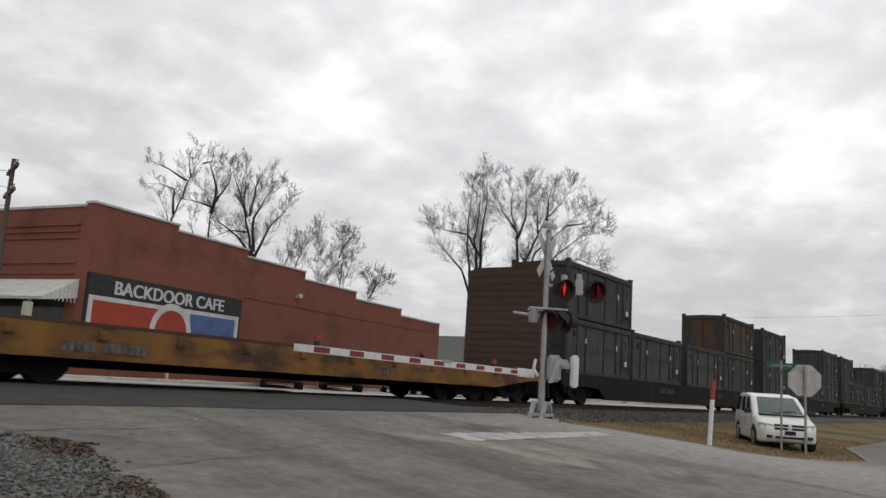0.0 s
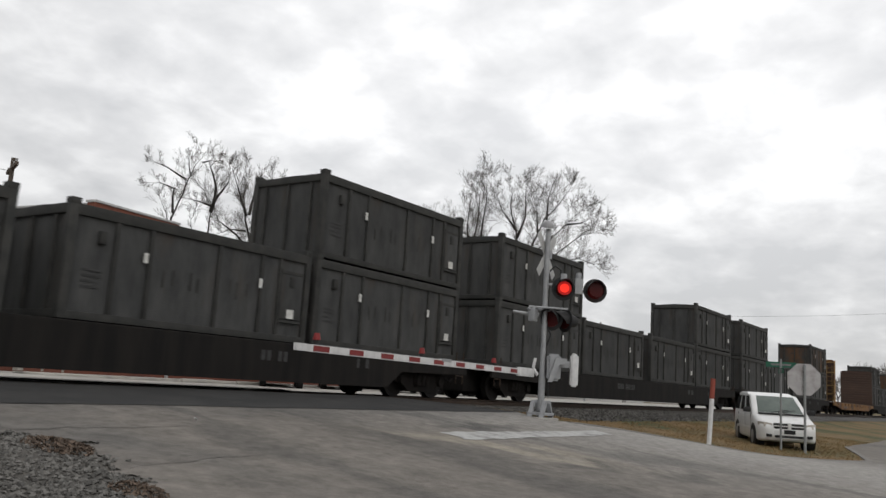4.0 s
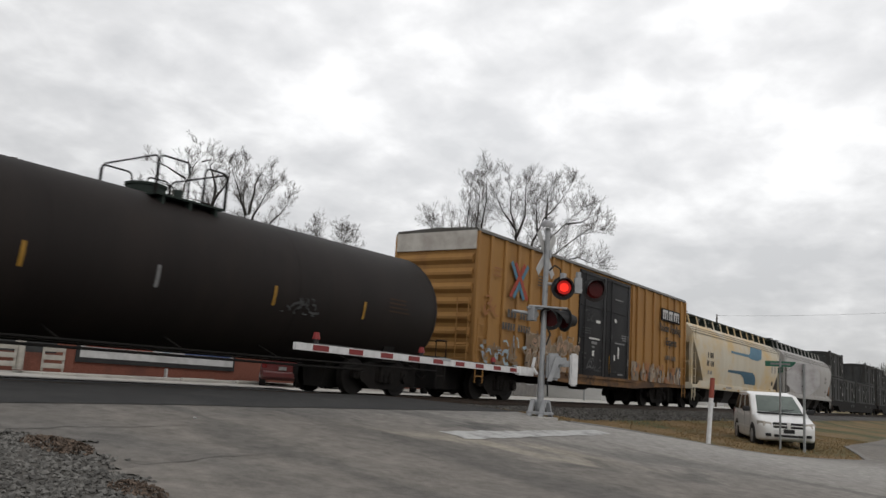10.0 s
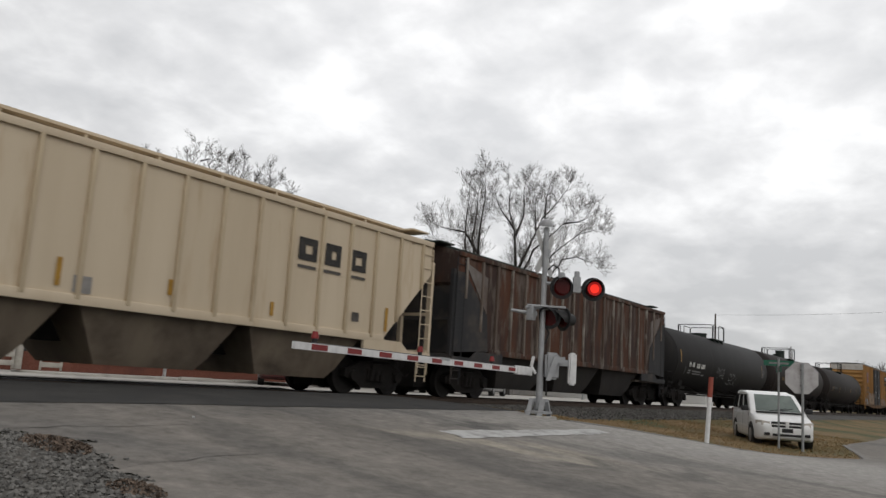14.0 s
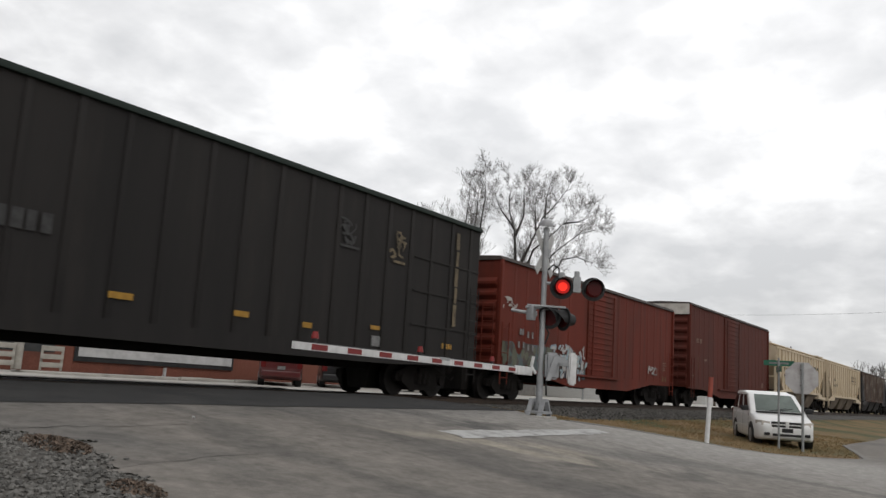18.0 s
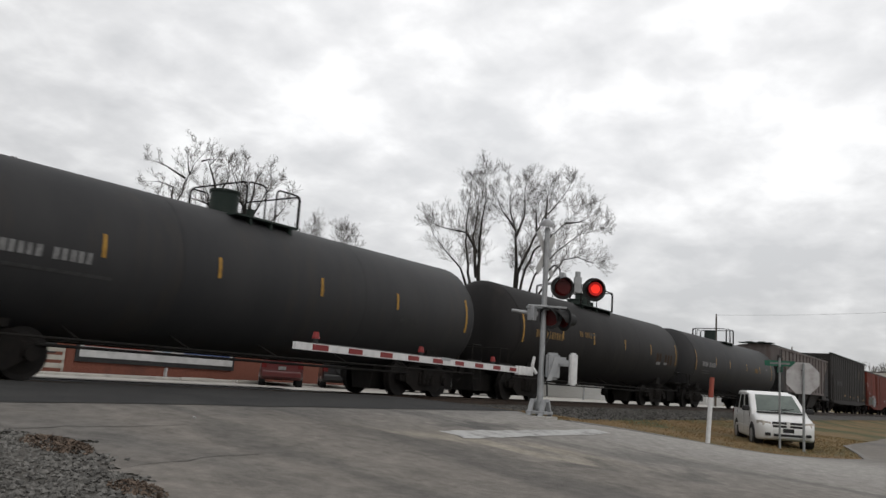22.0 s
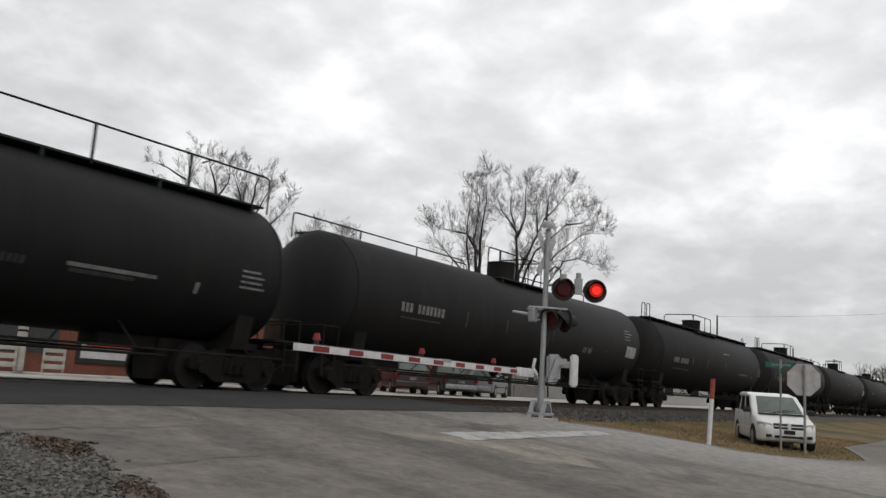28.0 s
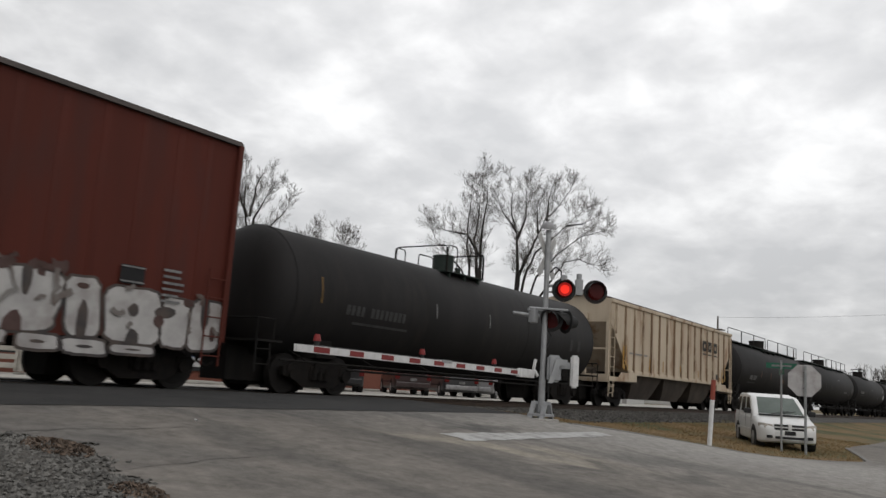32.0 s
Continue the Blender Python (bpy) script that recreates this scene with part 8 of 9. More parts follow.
gable_house(pose(71.5, 29.5, -0.15, 0, 0, 2), 10.5, 22, 3.2, 5.6, "long low house with a grey shingle roof and white gable")
gable_house(pose(60, 34, -0.15, 0, 0, 0), 7, 10, 2.6, 3.6, "low grey outbuilding behind the cafe", m_house_dark, False)
gable_house(pose(104, 31, -0.15, 0, 0, 4), 9, 9, 2.7, 4.0, "small white house beyond the tracks")
gable_house(pose(88, 40, -0.15, 0, 0, 4), 8, 9, 2.6, 3.9, "small white house beyond the tracks", m_house_wall, False)
gable_house(pose(135, 32, -0.15, 0, 0, 4), 8, 9, 2.6, 3.9, "small pale house far along the street", m_house_wall, False)

# ---- poles, lamps and wires ----
m_pole = mat("pole_wood", (0.1, 0.08, 0.065), (0.07, 0.058, 0.048), 0.95, scale=4, stretch=(1, 1, 0.1))
m_wire = mat("wire_black", (0.02, 0.02, 0.02), None, 0.7, bump=0)


def utility_pole(x, y, h, az=0, arms=2, label="wooden utility pole with crossarms"):
    c = thing("utility_pole", pose(x, y, -0.2, 0, 0, az), label, "utility pole", "utility poles")
    part("pole", rod(B(), (0, 0, 0), (0, 0, h), 0.12, 12, 0.08), m_pole, c)
    for i in range(arms):
        z = h - 0.4 - 0.9 * i
        a = part("crossarm", box(B(), -1.1, 1.1, -0.06, 0.06, z - 0.06, z + 0.06), m_pole, c)
        for xx in (-1.0, -0.4, 0.4, 1.0):
            part("insulator", rod(B(), (xx, 0, z + 0.06), (xx, 0, z + 0.2), 0.035, 8), m_trim_light, a)
    return c


utility_pole(15.4, 30.6, 7.9, 70, 2)
utility_pole(86, 25.6, 9.4, 16, 1)
utility_pole(134, 28.5, 9.4, 12, 1)
utility_pole(76.0, 34.0, 7.6, 0, 0)


def wire(a, b, sag, r=0.009):
    bm = B()
    pts = [Vector(a).lerp(Vector(b), i / 12) - Vector((0, 0, sag * 4 * (i / 12) * (1 - i / 12))) for i in range(13)]
    pipe(bm, pts, r, 5)
    return bm


for k, (a, b, s) in enumerate((((86, 25.6, 9.1), (84.3, 9.9, 9.25), 0.12), ((84.3, 9.9, 9.25), (82.6, -6.0, 9.3), 0.12), ((15.4, 30.6, 7.2), (-25, 36, 7.4), 0.5), ((15.4, 30.6, 6.6), (-25, 36, 6.8), 0.5), ((15.4, 30.6, 5.9), (-25, 36, 6.2), 0.5))):
    solid("power_line", wire(a, b, s), m_wire, "thin black overhead power line", "power line", "power lines")
lampost = thing("street_lamp", pose(57.5, 26.8, -0.15), "tall grey street lamp with a bent arm", "street lamp")
part("pole", rod(B(), (0, 0, 0), (0, 0, 5.6), 0.08, 10, 0.05), m_galv, lampost)
part("arm", pipe(B(), [(0, 0, 5.6), (-0.3, 0.25, 5.95), (-0.8, 0.6, 6.05)], 0.04), m_galv, lampost)
part("head", obox(B(), pose(-1.0, 0.75, 6.02, 0, 0, 143), 0.55, 0.22, 0.13), m_galv, lampost)


# ---- bare winter trees ----
m_bark = mat("bark", (0.022, 0.02, 0.018), (0.036, 0.032, 0.029), 0.95, scale=4, stretch=(1, 1, 0.2), bump=0.6, bscale=14)
m_twig = mat("twig_bark", (0.1, 0.092, 0.085), (0.14, 0.128, 0.118), 0.95, scale=2, bump=0)


class Wood:
    """Tapered limbs and fine twigs, gathered as tubes in a few meshes."""

    def __init__(self, seed, spread, kink, fine=0.014):
        self.rng, self.spread, self.kink, self.fine = random.Random(seed), spread, kink, fine
        self.meshes = {}

    def seg(self, key, a, b, ra, rb, k):
        vs, fs = self.meshes.setdefault(key, ([], []))
        d = (b - a).normalized()
        u = d.orthogonal().normalized()
        w = d.cross(u)
        i0 = len(vs)
        for c_, r_ in ((a, ra), (b, rb)):
            for i in range(k):
                ang = 2 * math.pi * i / k
                vs.append(c_ + (u * math.cos(ang) + w * math.sin(ang)) * r_)
        for i in range(k):
            fs.append((i0 + i, i0 + (i + 1) % k, i0 + k + (i + 1) % k, i0 + k + i))

    def side(self, d):
        s_ = d.orthogonal().normalized()
        s_.rotate(Matrix.Rotation(self.rng.uniform(0, 6.28), 3, d))
        return s_

    def grow(self, p, d, length, r, left, key="crown"):
        """A shoot that wanders, throws side shoots and forks at its end, 'left' more times."""
        rng = self.rng
        n = 4 if left > 1 else 3
        for i in range(n):
            d = (d + Vector((rng.gauss(0, self.kink), rng.gauss(0, self.kink), rng.gauss(0.07, self.kink * 0.7)))).normalized()
            q_ = p + d * (length / n)
            r2 = max(self.fine, r * 0.86)
            self.seg("limb" if r > 0.055 else key, p, q_, r, r2, 6 if r > 0.055 else 3)
            p, r = q_, r2
            if left > 0 and rng.random() < 0.8:
                self.grow(p, (d * 0.8 + self.side(d) * self.spread * rng.uniform(0.7, 1.4)).normalized(), length * rng.uniform(0.4, 0.7), max(self.fine, r * 0.55), left - 2 if left > 2 else left - 1)
        if left > 0:
            s_ = self.side(d)
            for j in (1, -1):
                self.grow(p, (d + s_ * j * self.spread * rng.uniform(0.5, 1.0) + Vector((0, 0, 0.1))).normalized(), length * rng.uniform(0.6, 0.85), max(self.fine, r * 0.72), left - 1)

    def finish(self, c, wide=1.0, tall=1.0):
        for key, (vs, fs) in self.meshes.items():
            name_ = key.split("|")[0]
            me = bpy.data.meshes.new(name_)
            me.from_pydata([(p.x * wide, p.y * wide, p.z * tall) for p in vs], [], fs)
            me.materials.append(m_twig if name_ == "crown" else m_bark)
            me.polygons.foreach_set("use_smooth", [True] * len(me.polygons))
            ob = part(name_, me, None, c)
            if name_ == "crown":
                tagged(ob, kind="stuff")


def bare_tree(x, y, z, height, label, seed, trunks=1, spread=0.55, depth=5, thick=0.26, kink=0.12, fork=0.22, wide=1.0, fine=0.024):
    """A leafless tree: tapered forked trunks, limbs, and a haze of fine twigs."""
    w = Wood(seed, spread, kink, fine)
    for t in range(trunks):
        a = 2 * math.pi * t / trunks + seed
        many = trunks > 1
        base = Vector((0.25 * math.cos(a), 0.25 * math.sin(a), 0)) * many
        p, d, r = base, Vector((fork * math.cos(a) * many, fork * math.sin(a) * many, 1)).normalized(), thick
        for i in range(3):
            q_ = p + d * height * 0.085
            w.seg("trunk|%d" % t, p, q_, r, r * 0.9, 8)
            p, r = q_, r * 0.9
            d = (d + Vector((w.rng.gauss(0, 0.08), w.rng.gauss(0, 0.08), 0.05))).normalized()
        for j in range(2):
            w.grow(p, (d + w.side(d) * spread * w.rng.uniform(0.4, 0.9)).normalized(), height * 0.24, r * 0.75, depth)
    tall = height / max(p.z for vs, _ in w.meshes.values() for p in vs)
    c = thing("bare_tree", pose(x, y, z), label, "tree", "bare trees")
    w.finish(c, tall * wide, tall)
    return c


def forked_tree(x, y, z, label, seed, limbs, face=(0.53, -0.85), above=4.5, twig=1.0, trunks=2, dense=3):
    """A broad tree whose main limbs are given as bends (out, up) from the ground to the tip, with fine twigs all along."""
    w = Wood(seed, 0.6, 0.15, 0.006)
    for k, (r, bends) in enumerate(limbs):
        depth_ = w.rng.uniform(-1, 1)
        pts = [Vector((face[0] * o * 0.92 - face[1] * depth_ * u * 0.12, face[1] * o * 0.92 + face[0] * depth_ * u * 0.12, u)) for o, u in [(o_, u_ if u_ < above else above + (u_ - above) * 0.9) for o_, u_ in bends]]
        fine = []
        for a, b in zip(pts[:-1], pts[1:]):
            m_ = max(2, int((b - a).length / 0.55))
            fine += [a.lerp(b, i / m_) + Vector((w.rng.gauss(0, 0.03), w.rng.gauss(0, 0.03), 0)) for i in range(m_)]
        fine.append(pts[-1])
        n = len(fine) - 1
        for i, (a, b) in enumerate(zip(fine[:-1], fine[1:])):
            ra, rb = max(0.01, r * (1 - i / n) ** 1.05), max(0.01, r * (1 - (i + 1) / n) ** 1.05)
            w.seg("%s|%d" % ("trunk" if k < trunks else "limb", k), a, b, ra, rb, 8)
            if b.z > above:
                d = (b - a).normalized()
                for _ in range(dense):
                    out = (d * 0.5 + w.side(d) * w.rng.uniform(0.5, 1.1) + Vector((0, 0, 0.25))).normalized()
                    w.grow(b, out, twig * w.rng.uniform(0.5, 1.4) * (1 - 0.3 * i / n), max(0.006, min(0.0115, rb * 0.3)), 2 if w.rng.random() < 0.7 else 3)
        for _ in range(2):
            w.grow(fine[-1], ((fine[-1] - fine[-2]).normalized() + w.side(Vector((0, 0, 1))) * 0.3).normalized(), 0.5 * twig, 0.012, 2)
    c = thing("bare_tree", pose(x, y, z), label, "tree", "bare trees")
    w.finish(c)
    return c


forked_tree(52.7, 32.1, -0.2, "large bare winter tree with dark forked trunks", 3, [
    (0.34, [(-1.0, 0), (-1.4, 9.3), (-1.3, 12.5), (-1.1, 14.9), (-1.2, 17.3)]),
    (0.36, [(1.3, 0), (1.7, 9.2), (1.5, 12.7), (1.0, 14.3), (1.0, 16.0), (0.6, 17.7)]),
    (0.22, [(-1.3, 2), (-2.2, 9.4), (-2.5, 11.2), (-2.5, 13.6), (-2.3, 16.6)]),
    (0.15, [(-1.5, 8.6), (-1.9, 12.0), (-1.7, 14.3), (-1.6, 17.2)]),
    (0.14, [(-1.5, 6), (-2.8, 9.3), (-4.2, 10.8), (-5.2, 12.0), (-5.7, 13.2)]),
    (0.12, [(-1.5, 10.6), (-2.5, 12.2), (-4.3, 12.5), (-5.2, 12.8)]),
    (0.1, [(1.5, 12.7), (0.3, 14.4), (-0.3, 15.9)]),
    (0.27, [(1.4, 1), (1.8, 9.1), (3.2, 12.6), (3.8, 14.0), (4.8, 15.3), (5.8, 16.8), (6.0, 17.5)]),
    (0.22, [(1.4, 1), (2.2, 8.8), (3.0, 11.0), (4.6, 12.5), (6.2, 14.2), (7.2, 15.1)]),
    (0.16, [(1.6, 2), (3.1, 8.9), (4.8, 10.9), (6.6, 12.5), (7.9, 12.9), (8.5, 13.1)]),
    (0.1, [(1.6, 12.2), (2.2, 14.0), (2.1, 16.3), (2.2, 17.1)]),
    (0.13, [(2.0, 5), (4.8, 9.5), (5.4, 10.4), (6.6, 10.7), (7.8, 10.3), (8.3, 10.3)]),
    (0.09, [(3.3, 12.8), (3.1, 14.7), (3.0, 16.3)]),
    (0.1, [(4.0, 14.1), (4.1, 16.1), (4.4, 17.4)]),
    (0.09, [(5.4, 13.4), (6.6, 13.6), (7.7, 14.2)])], above=8.8, twig=0.84, dense=4)
BACK = (0.77, -0.64)
forked_tree(37.9, 49.1, -0.2, "bare winter tree behind the cafe", 7, [
    (0.22, [(-1.2, 0), (-1.4, 11.1), (-0.6, 13.9), (-0.1, 15.6), (0.4, 16.3), (-0.1, 17.3)]),
    (0.1, [(-1.4, 11.6), (-1.5, 13.6), (-2.5, 13.9), (-3.5, 13.8)]),
    (0.09, [(-0.6, 14.2), (-2.1, 15.0), (-3.3, 15.4)]),
    (0.07, [(-0.4, 15.0), (-0.6, 15.9), (-0.7, 16.7)]),
    (0.07, [(0.4, 16.2), (1.0, 16.5), (1.5, 16.4)]),
    (0.09, [(-1.4, 9), (-1.7, 11.2), (-2.5, 12.9)])], BACK, 10.6, 0.6, 1, 2)
forked_tree(39.6, 47.7, -0.2, "bare forked winter tree behind the cafe", 9, [
    (0.24, [(-0.9, 0), (-1.0, 10.3), (-0.9, 12.2), (-1.6, 13.7), (-2.4, 14.5)]),
    (0.15, [(-0.9, 11.9), (-0.7, 14.0), (-1.3, 15.6), (-0.8, 16.3)]),
    (0.09, [(-0.8, 12.4), (-2.1, 12.7), (-3.0, 12.8)]),
    (0.1, [(-1.0, 7), (-2.2, 10.5), (-2.5, 11.7)]),
    (0.1, [(-0.8, 12.6), (0.2, 14.4), (0.1, 15.8)])], BACK, 10.4, 0.62, 1, 3)
forked_tree(41.4, 46.3, -0.2, "bare winter tree with wide limbs behind the cafe", 11, [
    (0.28, [(0.1, 0), (0.1, 9.1), (-0.7, 11.8), (-1.0, 14.4), (-1.1, 16.6)]),
    (0.14, [(0.1, 8.8), (-1.2, 10.5), (-2.7, 11.5), (-3.4, 12.6)]),
    (0.09, [(-0.5, 11.0), (-1.8, 11.0), (-2.9, 10.4)]),
    (0.15, [(0.1, 9.4), (-0.1, 12.2), (0.8, 14.2), (1.7, 15.5)]),
    (0.12, [(0.1, 8.8), (1.4, 12.0), (2.5, 13.5), (2.9, 14.6)]),
    (0.11, [(-0.7, 12.0), (-1.6, 14.3), (-2.2, 15.9)]),
    (0.11, [(-0.4, 12.5), (-0.1, 15.1), (0.2, 16.2), (1.1, 15.7)])], BACK, 9.4, 0.66, 1, 4)
forked_tree(47.2, 45.0, -0.2, "slender bare winter tree behind the cafe", 13, [
    (0.12, [(-2.6, 0), (-2.6, 6.5), (-1.6, 10.4), (-0.6, 12.4)]),
    (0.09, [(-2.6, 6.4), (-2.9, 9.0), (-2.2, 11.2)])], BACK, 8.0, 0.8, 1, 5)
forked_tree(49.2, 44.0, -0.2, "slender many-stemmed bare winter tree behind the cafe", 15, [
    (0.1, [(-1.4, 0), (-2.1, 8.2), (-2.3, 10.4), (-2.5, 11.7)]),
    (0.1, [(-1.0, 0), (-1.5, 8.2), (-1.3, 9.2), (-0.8, 10.7)]),
    (0.11, [(-0.5, 0), (-0.4, 8.1), (-0.4, 10.1), (-0.7, 12.3)]),
    (0.1, [(-0.2, 0), (0.0, 7.9), (0.7, 10.2), (1.0, 11.8)]),
    (0.06, [(-0.5, 10.4), (0.0, 12.5)])], BACK, 7.5, 0.7, 4, 5)
forked_tree(51.6, 43.0, -0.2, "small bare winter tree behind the cafe", 19, [
    (0.1, [(-0.2, 0), (-0.3, 7.5), (-0.2, 8.5), (-0.7, 9.2)]),
    (0.06, [(-0.3, 7.2), (0.5, 8.9), (1.0, 9.0)]),
    (0.05, [(-0.2, 7.8), (0.2, 9.2)])], BACK, 6.5, 0.55, 1, 5)
bare_tree(150, 20.5, -0.5, 9.0, "bare tree far along the railway", 23, trunks=2, spread=0.6, depth=4, thick=0.2)
for k in range(16):
    bare_tree(175 + 9 * (k % 8) + 2.3 * (k % 3), -4 + 3.2 * k + 3 * (k % 2), -0.9, 7.0 + (k * 37 % 5) * 0.7, "far bare tree at the end of the street", 40 + k, trunks=2, spread=0.6, depth=3, thick=0.25)

# ---- road surface: paint, patches, cracks ----
def flat_piece(name, pts, lift, material, label, category, kind="structure", cell=0.14):
    """A thin painted or patched piece of road, cut fine so that it lies on the slope."""
    bm = B()
    bm.faces.new([bm.verts.new((x, y, 0)) for x, y in pts])
    xs_, ys_ = [p[0] for p in pts], [p[1] for p in pts]
    for axis, lo, hi in ((0, min(xs_), max(xs_)), (1, min(ys_), max(ys_))):
        for q in steps(lo, hi, cell)[1:-1]:
            co, no = ((q, 0, 0), (1, 0, 0)) if axis == 0 else ((0, q, 0), (0, 1, 0))
            bmesh.ops.bisect_plane(bm, geom=bm.verts[:] + bm.edges[:] + bm.faces[:], plane_co=co, plane_no=no)
    for v in bm.verts:
        v.co.z = ground_z(v.co.x, v.co.y) + lift + 0.012 * noise.noise((v.co.x * 0.9, v.co.y * 0.9, 3.0))
    return solid(name, bm, material, label, category, kind=kind)


def ragged(pts, amp, seed):
    rng, out = random.Random(seed), []
    for (x0, y0), (x1, y1) in zip(pts, pts[1:] + pts[:1]):
        n_ = max(2, int(math.hypot(x1 - x0, y1 - y0) / 0.25))
        out += [(x0 + (x1 - x0) * i / n_ + rng.uniform(-amp, amp), y0 + (y1 - y0) * i / n_ + rng.uniform(-amp, amp)) for i in range(n_)]
    return out


flat_piece("stop_line", ragged([(10.5, 6.72), (15.9, 6.78), (15.9, 7.18), (10.6, 7.3)], 0.05, 1), 0.037, m_paintline, "worn white stop line across the road", "road marking")
m_crack = mat("crack_tar", (0.06, 0.058, 0.056), (0.11, 0.106, 0.102), 0.8, scale=6)


def crack(pts, seed, w=0.018):
    rng = random.Random(seed)
    line = []
    for (x0, y0), (x1, y1) in zip(pts[:-1], pts[1:]):
        n_ = max(2, int(math.hypot(x1 - x0, y1 - y0) / 0.12))
        line += [(x0 + (x1 - x0) * i / n_ + rng.uniform(-0.025, 0.025), y0 + (y1 - y0) * i / n_ + rng.uniform(-0.025, 0.025)) for i in range(n_)]
    bm = B()
    rows = []
    for x, y in line:
        ww = w * rng.uniform(0.4, 1.3)
        z = ground_z(x, y) + 0.036 + 0.012 * noise.noise((x * 0.9, y * 0.9, 3.0))
        rows.append((bm.verts.new((x, y - ww, z)), bm.verts.new((x, y + ww, z))))
    for a, b in zip(rows[:-1], rows[1:]):
        bm.faces.new((a[0], b[0], b[1], a[1]))
    solid("road_crack", bm, m_crack, "dark crack in the asphalt", "crack", kind="structure")


crack([(3.9, 7.75), (4.5, 7.77), (4.9, 7.83), (5.6, 7.8), (6.5, 7.9)], 1, 0.009)
crack([(4.27, 6.1), (4.7, 6.22), (5.06, 6.22), (5.6, 6.36), (6.2, 6.35)], 2, 0.007)
solid("litter", obox(B(), pose(6.65, 8.1, -0.18, 10, 20, 30), 0.045, 0.03, 0.012), m_sign_white, "scrap of white litter lying on the road", "litter")

# ---- loose stones, dirt and grass beside the road ----
def rock_field(name, spots, smin, smax, seed, material, label, category):
    rng = random.Random(seed)
    base = [(1, 0, 0), (-1, 0, 0), (0, 1, 0), (0, -1, 0), (0, 0, 1), (0, 0, -1)]
    fs0 = [(0, 2, 4), (2, 1, 4), (1, 3, 4), (3, 0, 4), (2, 0, 5), (1, 2, 5), (3, 1, 5), (0, 3, 5)]
    vs, fs = [], []
    for x, y, z in spots:
        s = rng.uniform(smin, smax)
        m = Euler((rng.uniform(0, 6), rng.uniform(0, 6), rng.uniform(0, 6))).to_matrix()
        i0 = len(vs)
        for p in base:
            q = m @ Vector([c_ * s * rng.uniform(0.55, 1.1) for c_ in p])
            vs.append((x + q.x, y + q.y, z + q.z * 0.75))
        fs += [tuple(i0 + k for k in f) for f in fs0]
    me = bpy.data.meshes.new(name)
    me.from_pydata(vs, [], fs)
    me.materials.append(material)
    return tagged(new(name, me), label, category, kind="stuff")


def island_mat(name, c1, c2, rough=0.95):
    """Each loose piece of a joined mesh takes its own tone."""
    m = mat(name, c1, None, rough, bump=0.4, bscale=40)
    n, ln = m.node_tree.nodes, m.node_tree.links
    g = n.new("ShaderNodeNewGeometry")
    mx = n.new("ShaderNodeMix")
    mx.data_type = "RGBA"
    mx.inputs[6].default_value, mx.inputs[7].default_value = (*c1, 1), (*c2, 1)
    ln.new(g.outputs["Random Per Island"], mx.inputs[0])
    ln.new(mx.outputs[2], n["Principled BSDF"].inputs["Base Color"])
    return m


m_gravel = island_mat("gravel_stones", (0.07, 0.068, 0.064), (0.17, 0.164, 0.153))
rng = random.Random(77)
gravel_ground = terrain(steps(-9, 5.2, 0.2), steps(-2, 7.8, 0.2), 0.02, lambda x, y: x < gravel_edge(y) + 0.15, 0.03)
solid("gravel_shoulder", gravel_ground, mat("gravel_dirt", (0.07, 0.066, 0.06), (0.1, 0.092, 0.082), 0.95, scale=8, bump=1.0, bscale=30), "dark gravel shoulder beside the road", "gravel", kind="structure")
spots = []
while len(spots) < 5200:
    x, y = rng.uniform(1.2, 4.8), rng.uniform(2.6, 7.7)
    if x < gravel_edge(y) + rng.gauss(0, 0.06) and x > y / 2.1 - 0.4:
        spots.append((x, y, ground_z(x, y) + 0.03))
rock_field("gravel", spots, 0.012, 0.042, 5, m_gravel, "loose grey gravel stones beside the road", "gravel")
m_ballast_stone = island_mat("ballast_stones", (0.03, 0.028, 0.026), (0.13, 0.125, 0.115))
spots = []
for _ in range(9000):
    x, y = rng.uniform(17.2, 46), rng.gauss(12.3, 0.55)
    if 10.9 < y < 13.9:
        spots.append((x, y, ground_z(x, y) + 0.05))
for _ in range(2500):
    x, y = rng.uniform(-4, 3.9), rng.uniform(11.2, 13.8)
    spots.append((x, y, ground_z(x, y) + 0.05))
rock_field("track_ballast", spots, 0.02, 0.06, 6, m_ballast_stone, "crushed stone ballast beside the rails", "ballast")
m_leaf = island_mat("dead_leaves", (0.085, 0.066, 0.052), (0.165, 0.122, 0.094))


def leaf_heap(cx, cy, rx, ry, n_, seed):
    r_ = random.Random(seed)
    vs, fs = [], []
    for _ in range(n_):
        a, rr = r_.uniform(0, 6.283), math.sqrt(r_.random())
        x, y = cx + rx * rr * math.cos(a), cy + ry * rr * math.sin(a)
        z = ground_z(x, y) + 0.035 + 0.07 * (1 - rr) * r_.random()
        m = Euler((r_.gauss(0, 0.6), r_.gauss(0, 0.6), r_.uniform(0, 6))).to_matrix()
        s = r_.uniform(0.015, 0.035)
        i0 = len(vs)
        for p in ((-1, 0, 0), (0, -0.5, 0.2), (1, 0, 0), (0, 0.5, 0.2)):
            q = m @ (Vector(p) * s)
            vs.append((x + q.x, y + q.y, z + q.z))
        fs.append((i0, i0 + 1, i0 + 2, i0 + 3))
    me = bpy.data.meshes.new("leaf_litter")
    me.from_pydata(vs, [], fs)
    me.materials.append(m_leaf)
    tagged(new("leaf_litter", me), "heap of brown dead leaves at the road's edge", "leaves", kind="stuff")


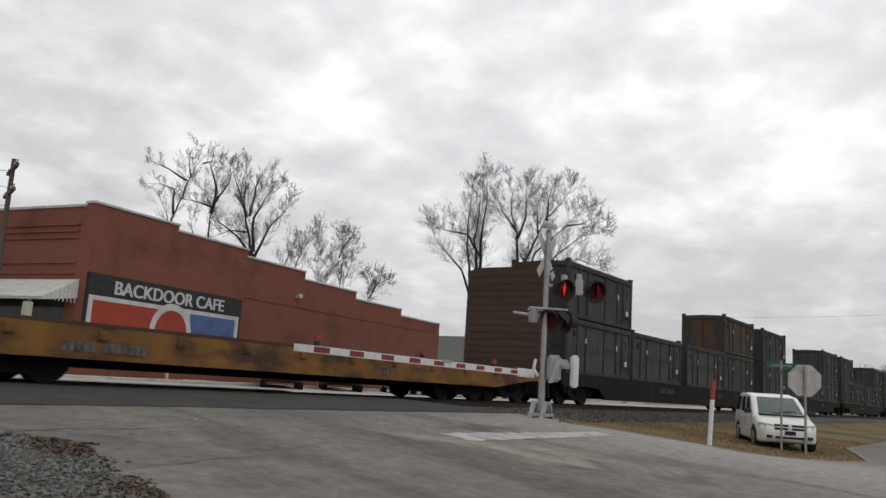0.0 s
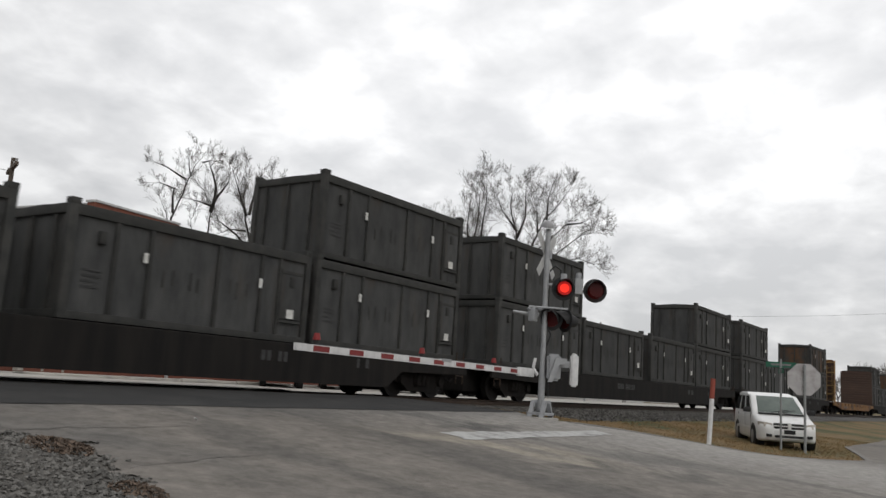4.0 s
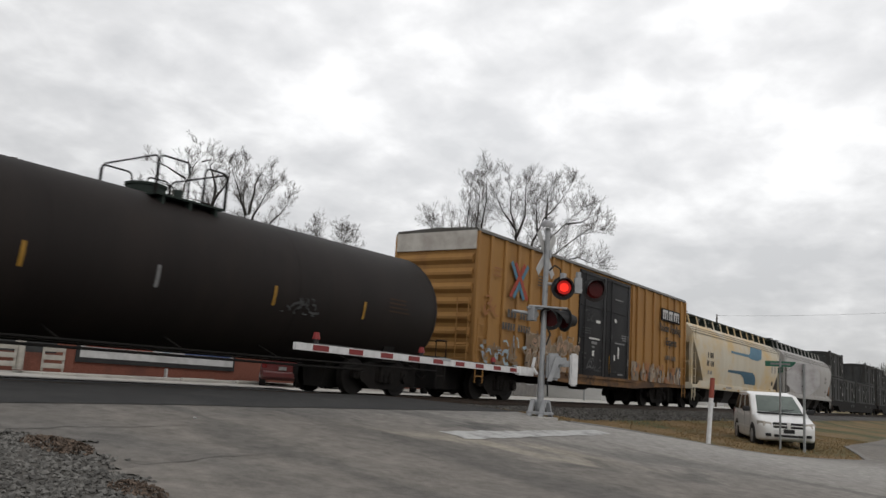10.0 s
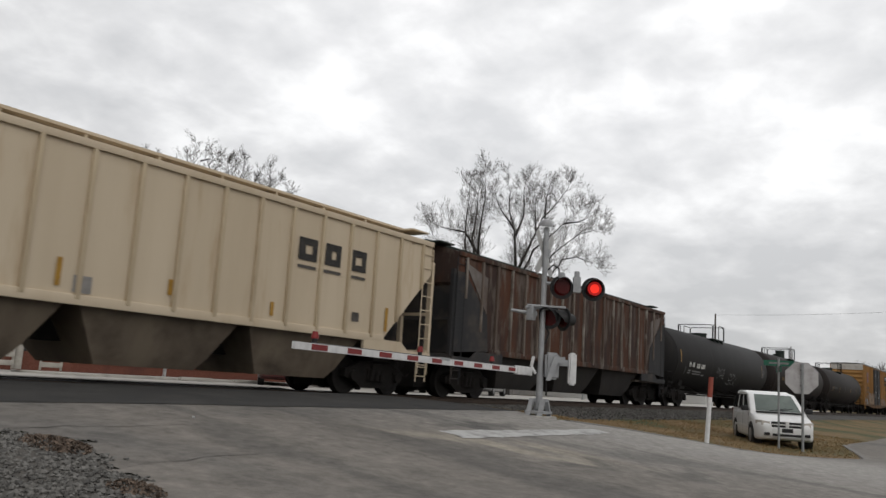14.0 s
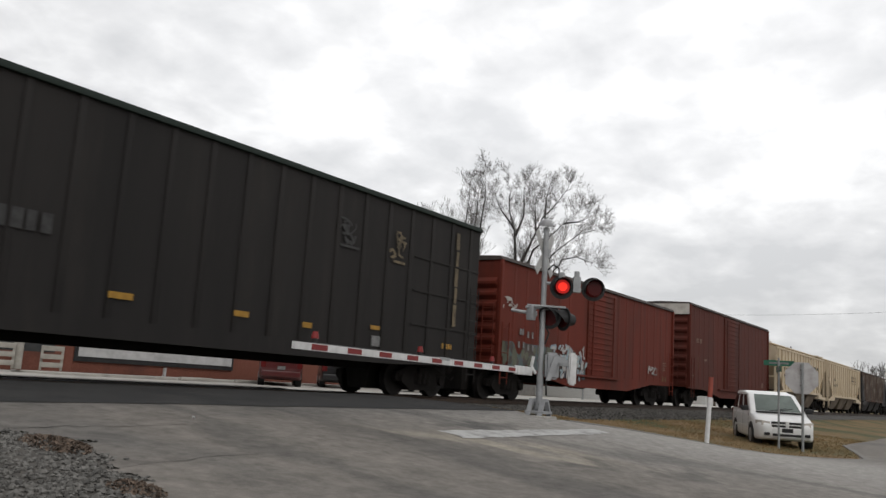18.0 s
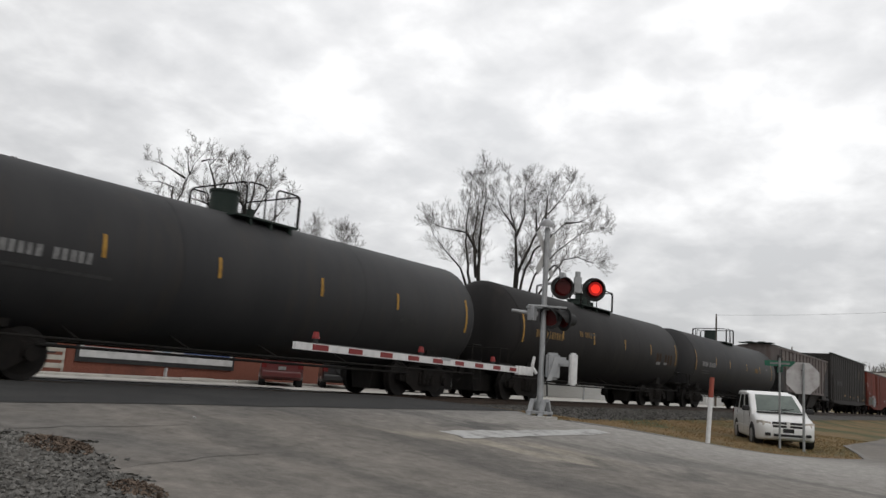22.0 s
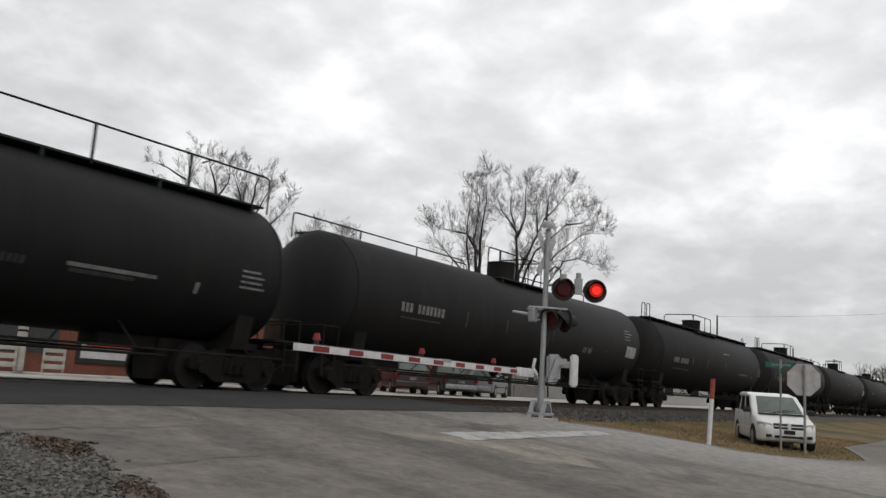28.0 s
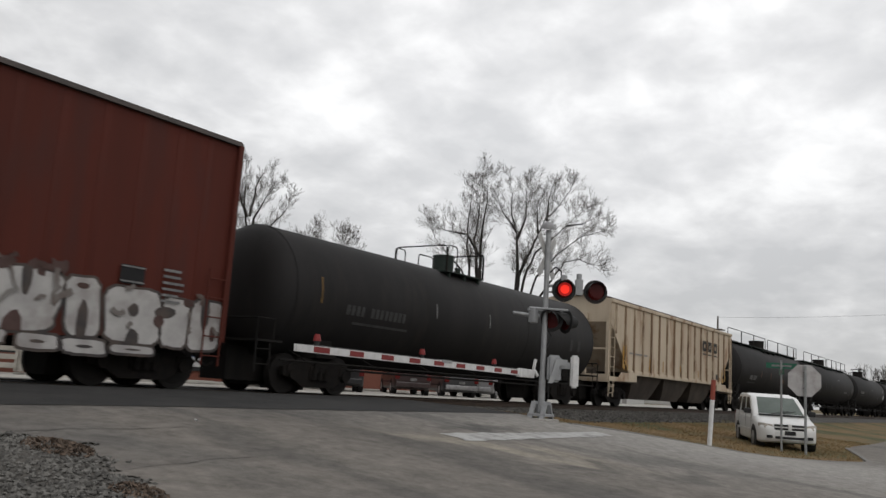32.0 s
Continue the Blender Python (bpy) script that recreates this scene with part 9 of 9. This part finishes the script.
leaf_heap(4.28, 7.0, 0.26, 0.4, 700, 1)
leaf_heap(4.02, 5.45, 0.18, 0.26, 260, 2)
m_blade = island_mat("grass_blades", (0.17, 0.12, 0.055), (0.3, 0.205, 0.105))


def grass(spots_, seed, hmin, hmax, label):
    r_ = random.Random(seed)
    vs, fs = [], []
    for x, y in spots_:
        z = ground_z(x, y) + 0.005
        for _ in range(3):
            a, h_, ln_ = r_.uniform(0, 6.283), r_.uniform(hmin, hmax), r_.uniform(0.0, 0.07)
            dx, dy = 0.008 * math.cos(a + 1.57), 0.008 * math.sin(a + 1.57)
            ox, oy = r_.uniform(-0.03, 0.03), r_.uniform(-0.03, 0.03)
            i0 = len(vs)
            vs += [(x + ox - dx, y + oy - dy, z), (x + ox + dx, y + oy + dy, z), (x + ox + ln_ * math.cos(a), y + oy + ln_ * math.sin(a), z + h_)]
            fs.append((i0, i0 + 1, i0 + 2))
    me = bpy.data.meshes.new("dry_grass")
    me.from_pydata(vs, [], fs)
    me.materials.append(m_blade)
    tagged(new("dry_grass", me), label, "grass", kind="stuff")


g_spots = []
while len(g_spots) < 12000:
    x = rng.uniform(16.6, 40)
    y = rng.uniform(verge(x) - 0.05, 11.0)
    if x > 17 and noise.noise((x * 0.5, y * 0.9, 1.0)) > rng.uniform(-0.9, 0.4):
        g_spots.append((x, y))
grass(g_spots, 3, 0.02, 0.06, "short dry winter grass on the verge")
m_curb = mat("edge_concrete", (0.19, 0.185, 0.175), (0.15, 0.14, 0.13), 0.9, scale=3)
edge = B()
pts = [(x, table(VERGE, x)) for x in steps(16.6, 33, 0.5)]
rows = []
for x, y in pts:
    z = ground_z(x, y)
    rows.append([(x, y - 0.14, z + 0.02), (x, y - 0.1, z + 0.045), (x, y + 0.02, z + 0.045), (x, y + 0.04, z - 0.05)])
loft(edge, rows)
solid("road_edge", edge, m_curb, "worn pale edge of the asphalt against the grass", "road edge", kind="structure")

# ---- wooden ties under the rails ----
tie_mesh = finish(box(B(), -0.115, 0.115, -1.3, 1.3, -0.35, -0.172, 0.01), "tie", m_tie)
for i in range(150):
    x = -14 + i * 0.52
    if not 3.8 < x < 16.9:
        part("tie", tie_mesh, None, track, m=pose(x + 0.03 * math.sin(i * 7.3), 0.04 * math.sin(i * 3.1), 0, 0, 0, 0.8 * math.sin(i * 5.7)))
far_ties = B()
for i in range(280):
    x = 64 + i * 0.52
    box(far_ties, x - 0.115, x + 0.115, -1.3, 1.3, -0.35, -0.172)
tagged(part("far_ties", far_ties, m_tie, track), kind="stuff")


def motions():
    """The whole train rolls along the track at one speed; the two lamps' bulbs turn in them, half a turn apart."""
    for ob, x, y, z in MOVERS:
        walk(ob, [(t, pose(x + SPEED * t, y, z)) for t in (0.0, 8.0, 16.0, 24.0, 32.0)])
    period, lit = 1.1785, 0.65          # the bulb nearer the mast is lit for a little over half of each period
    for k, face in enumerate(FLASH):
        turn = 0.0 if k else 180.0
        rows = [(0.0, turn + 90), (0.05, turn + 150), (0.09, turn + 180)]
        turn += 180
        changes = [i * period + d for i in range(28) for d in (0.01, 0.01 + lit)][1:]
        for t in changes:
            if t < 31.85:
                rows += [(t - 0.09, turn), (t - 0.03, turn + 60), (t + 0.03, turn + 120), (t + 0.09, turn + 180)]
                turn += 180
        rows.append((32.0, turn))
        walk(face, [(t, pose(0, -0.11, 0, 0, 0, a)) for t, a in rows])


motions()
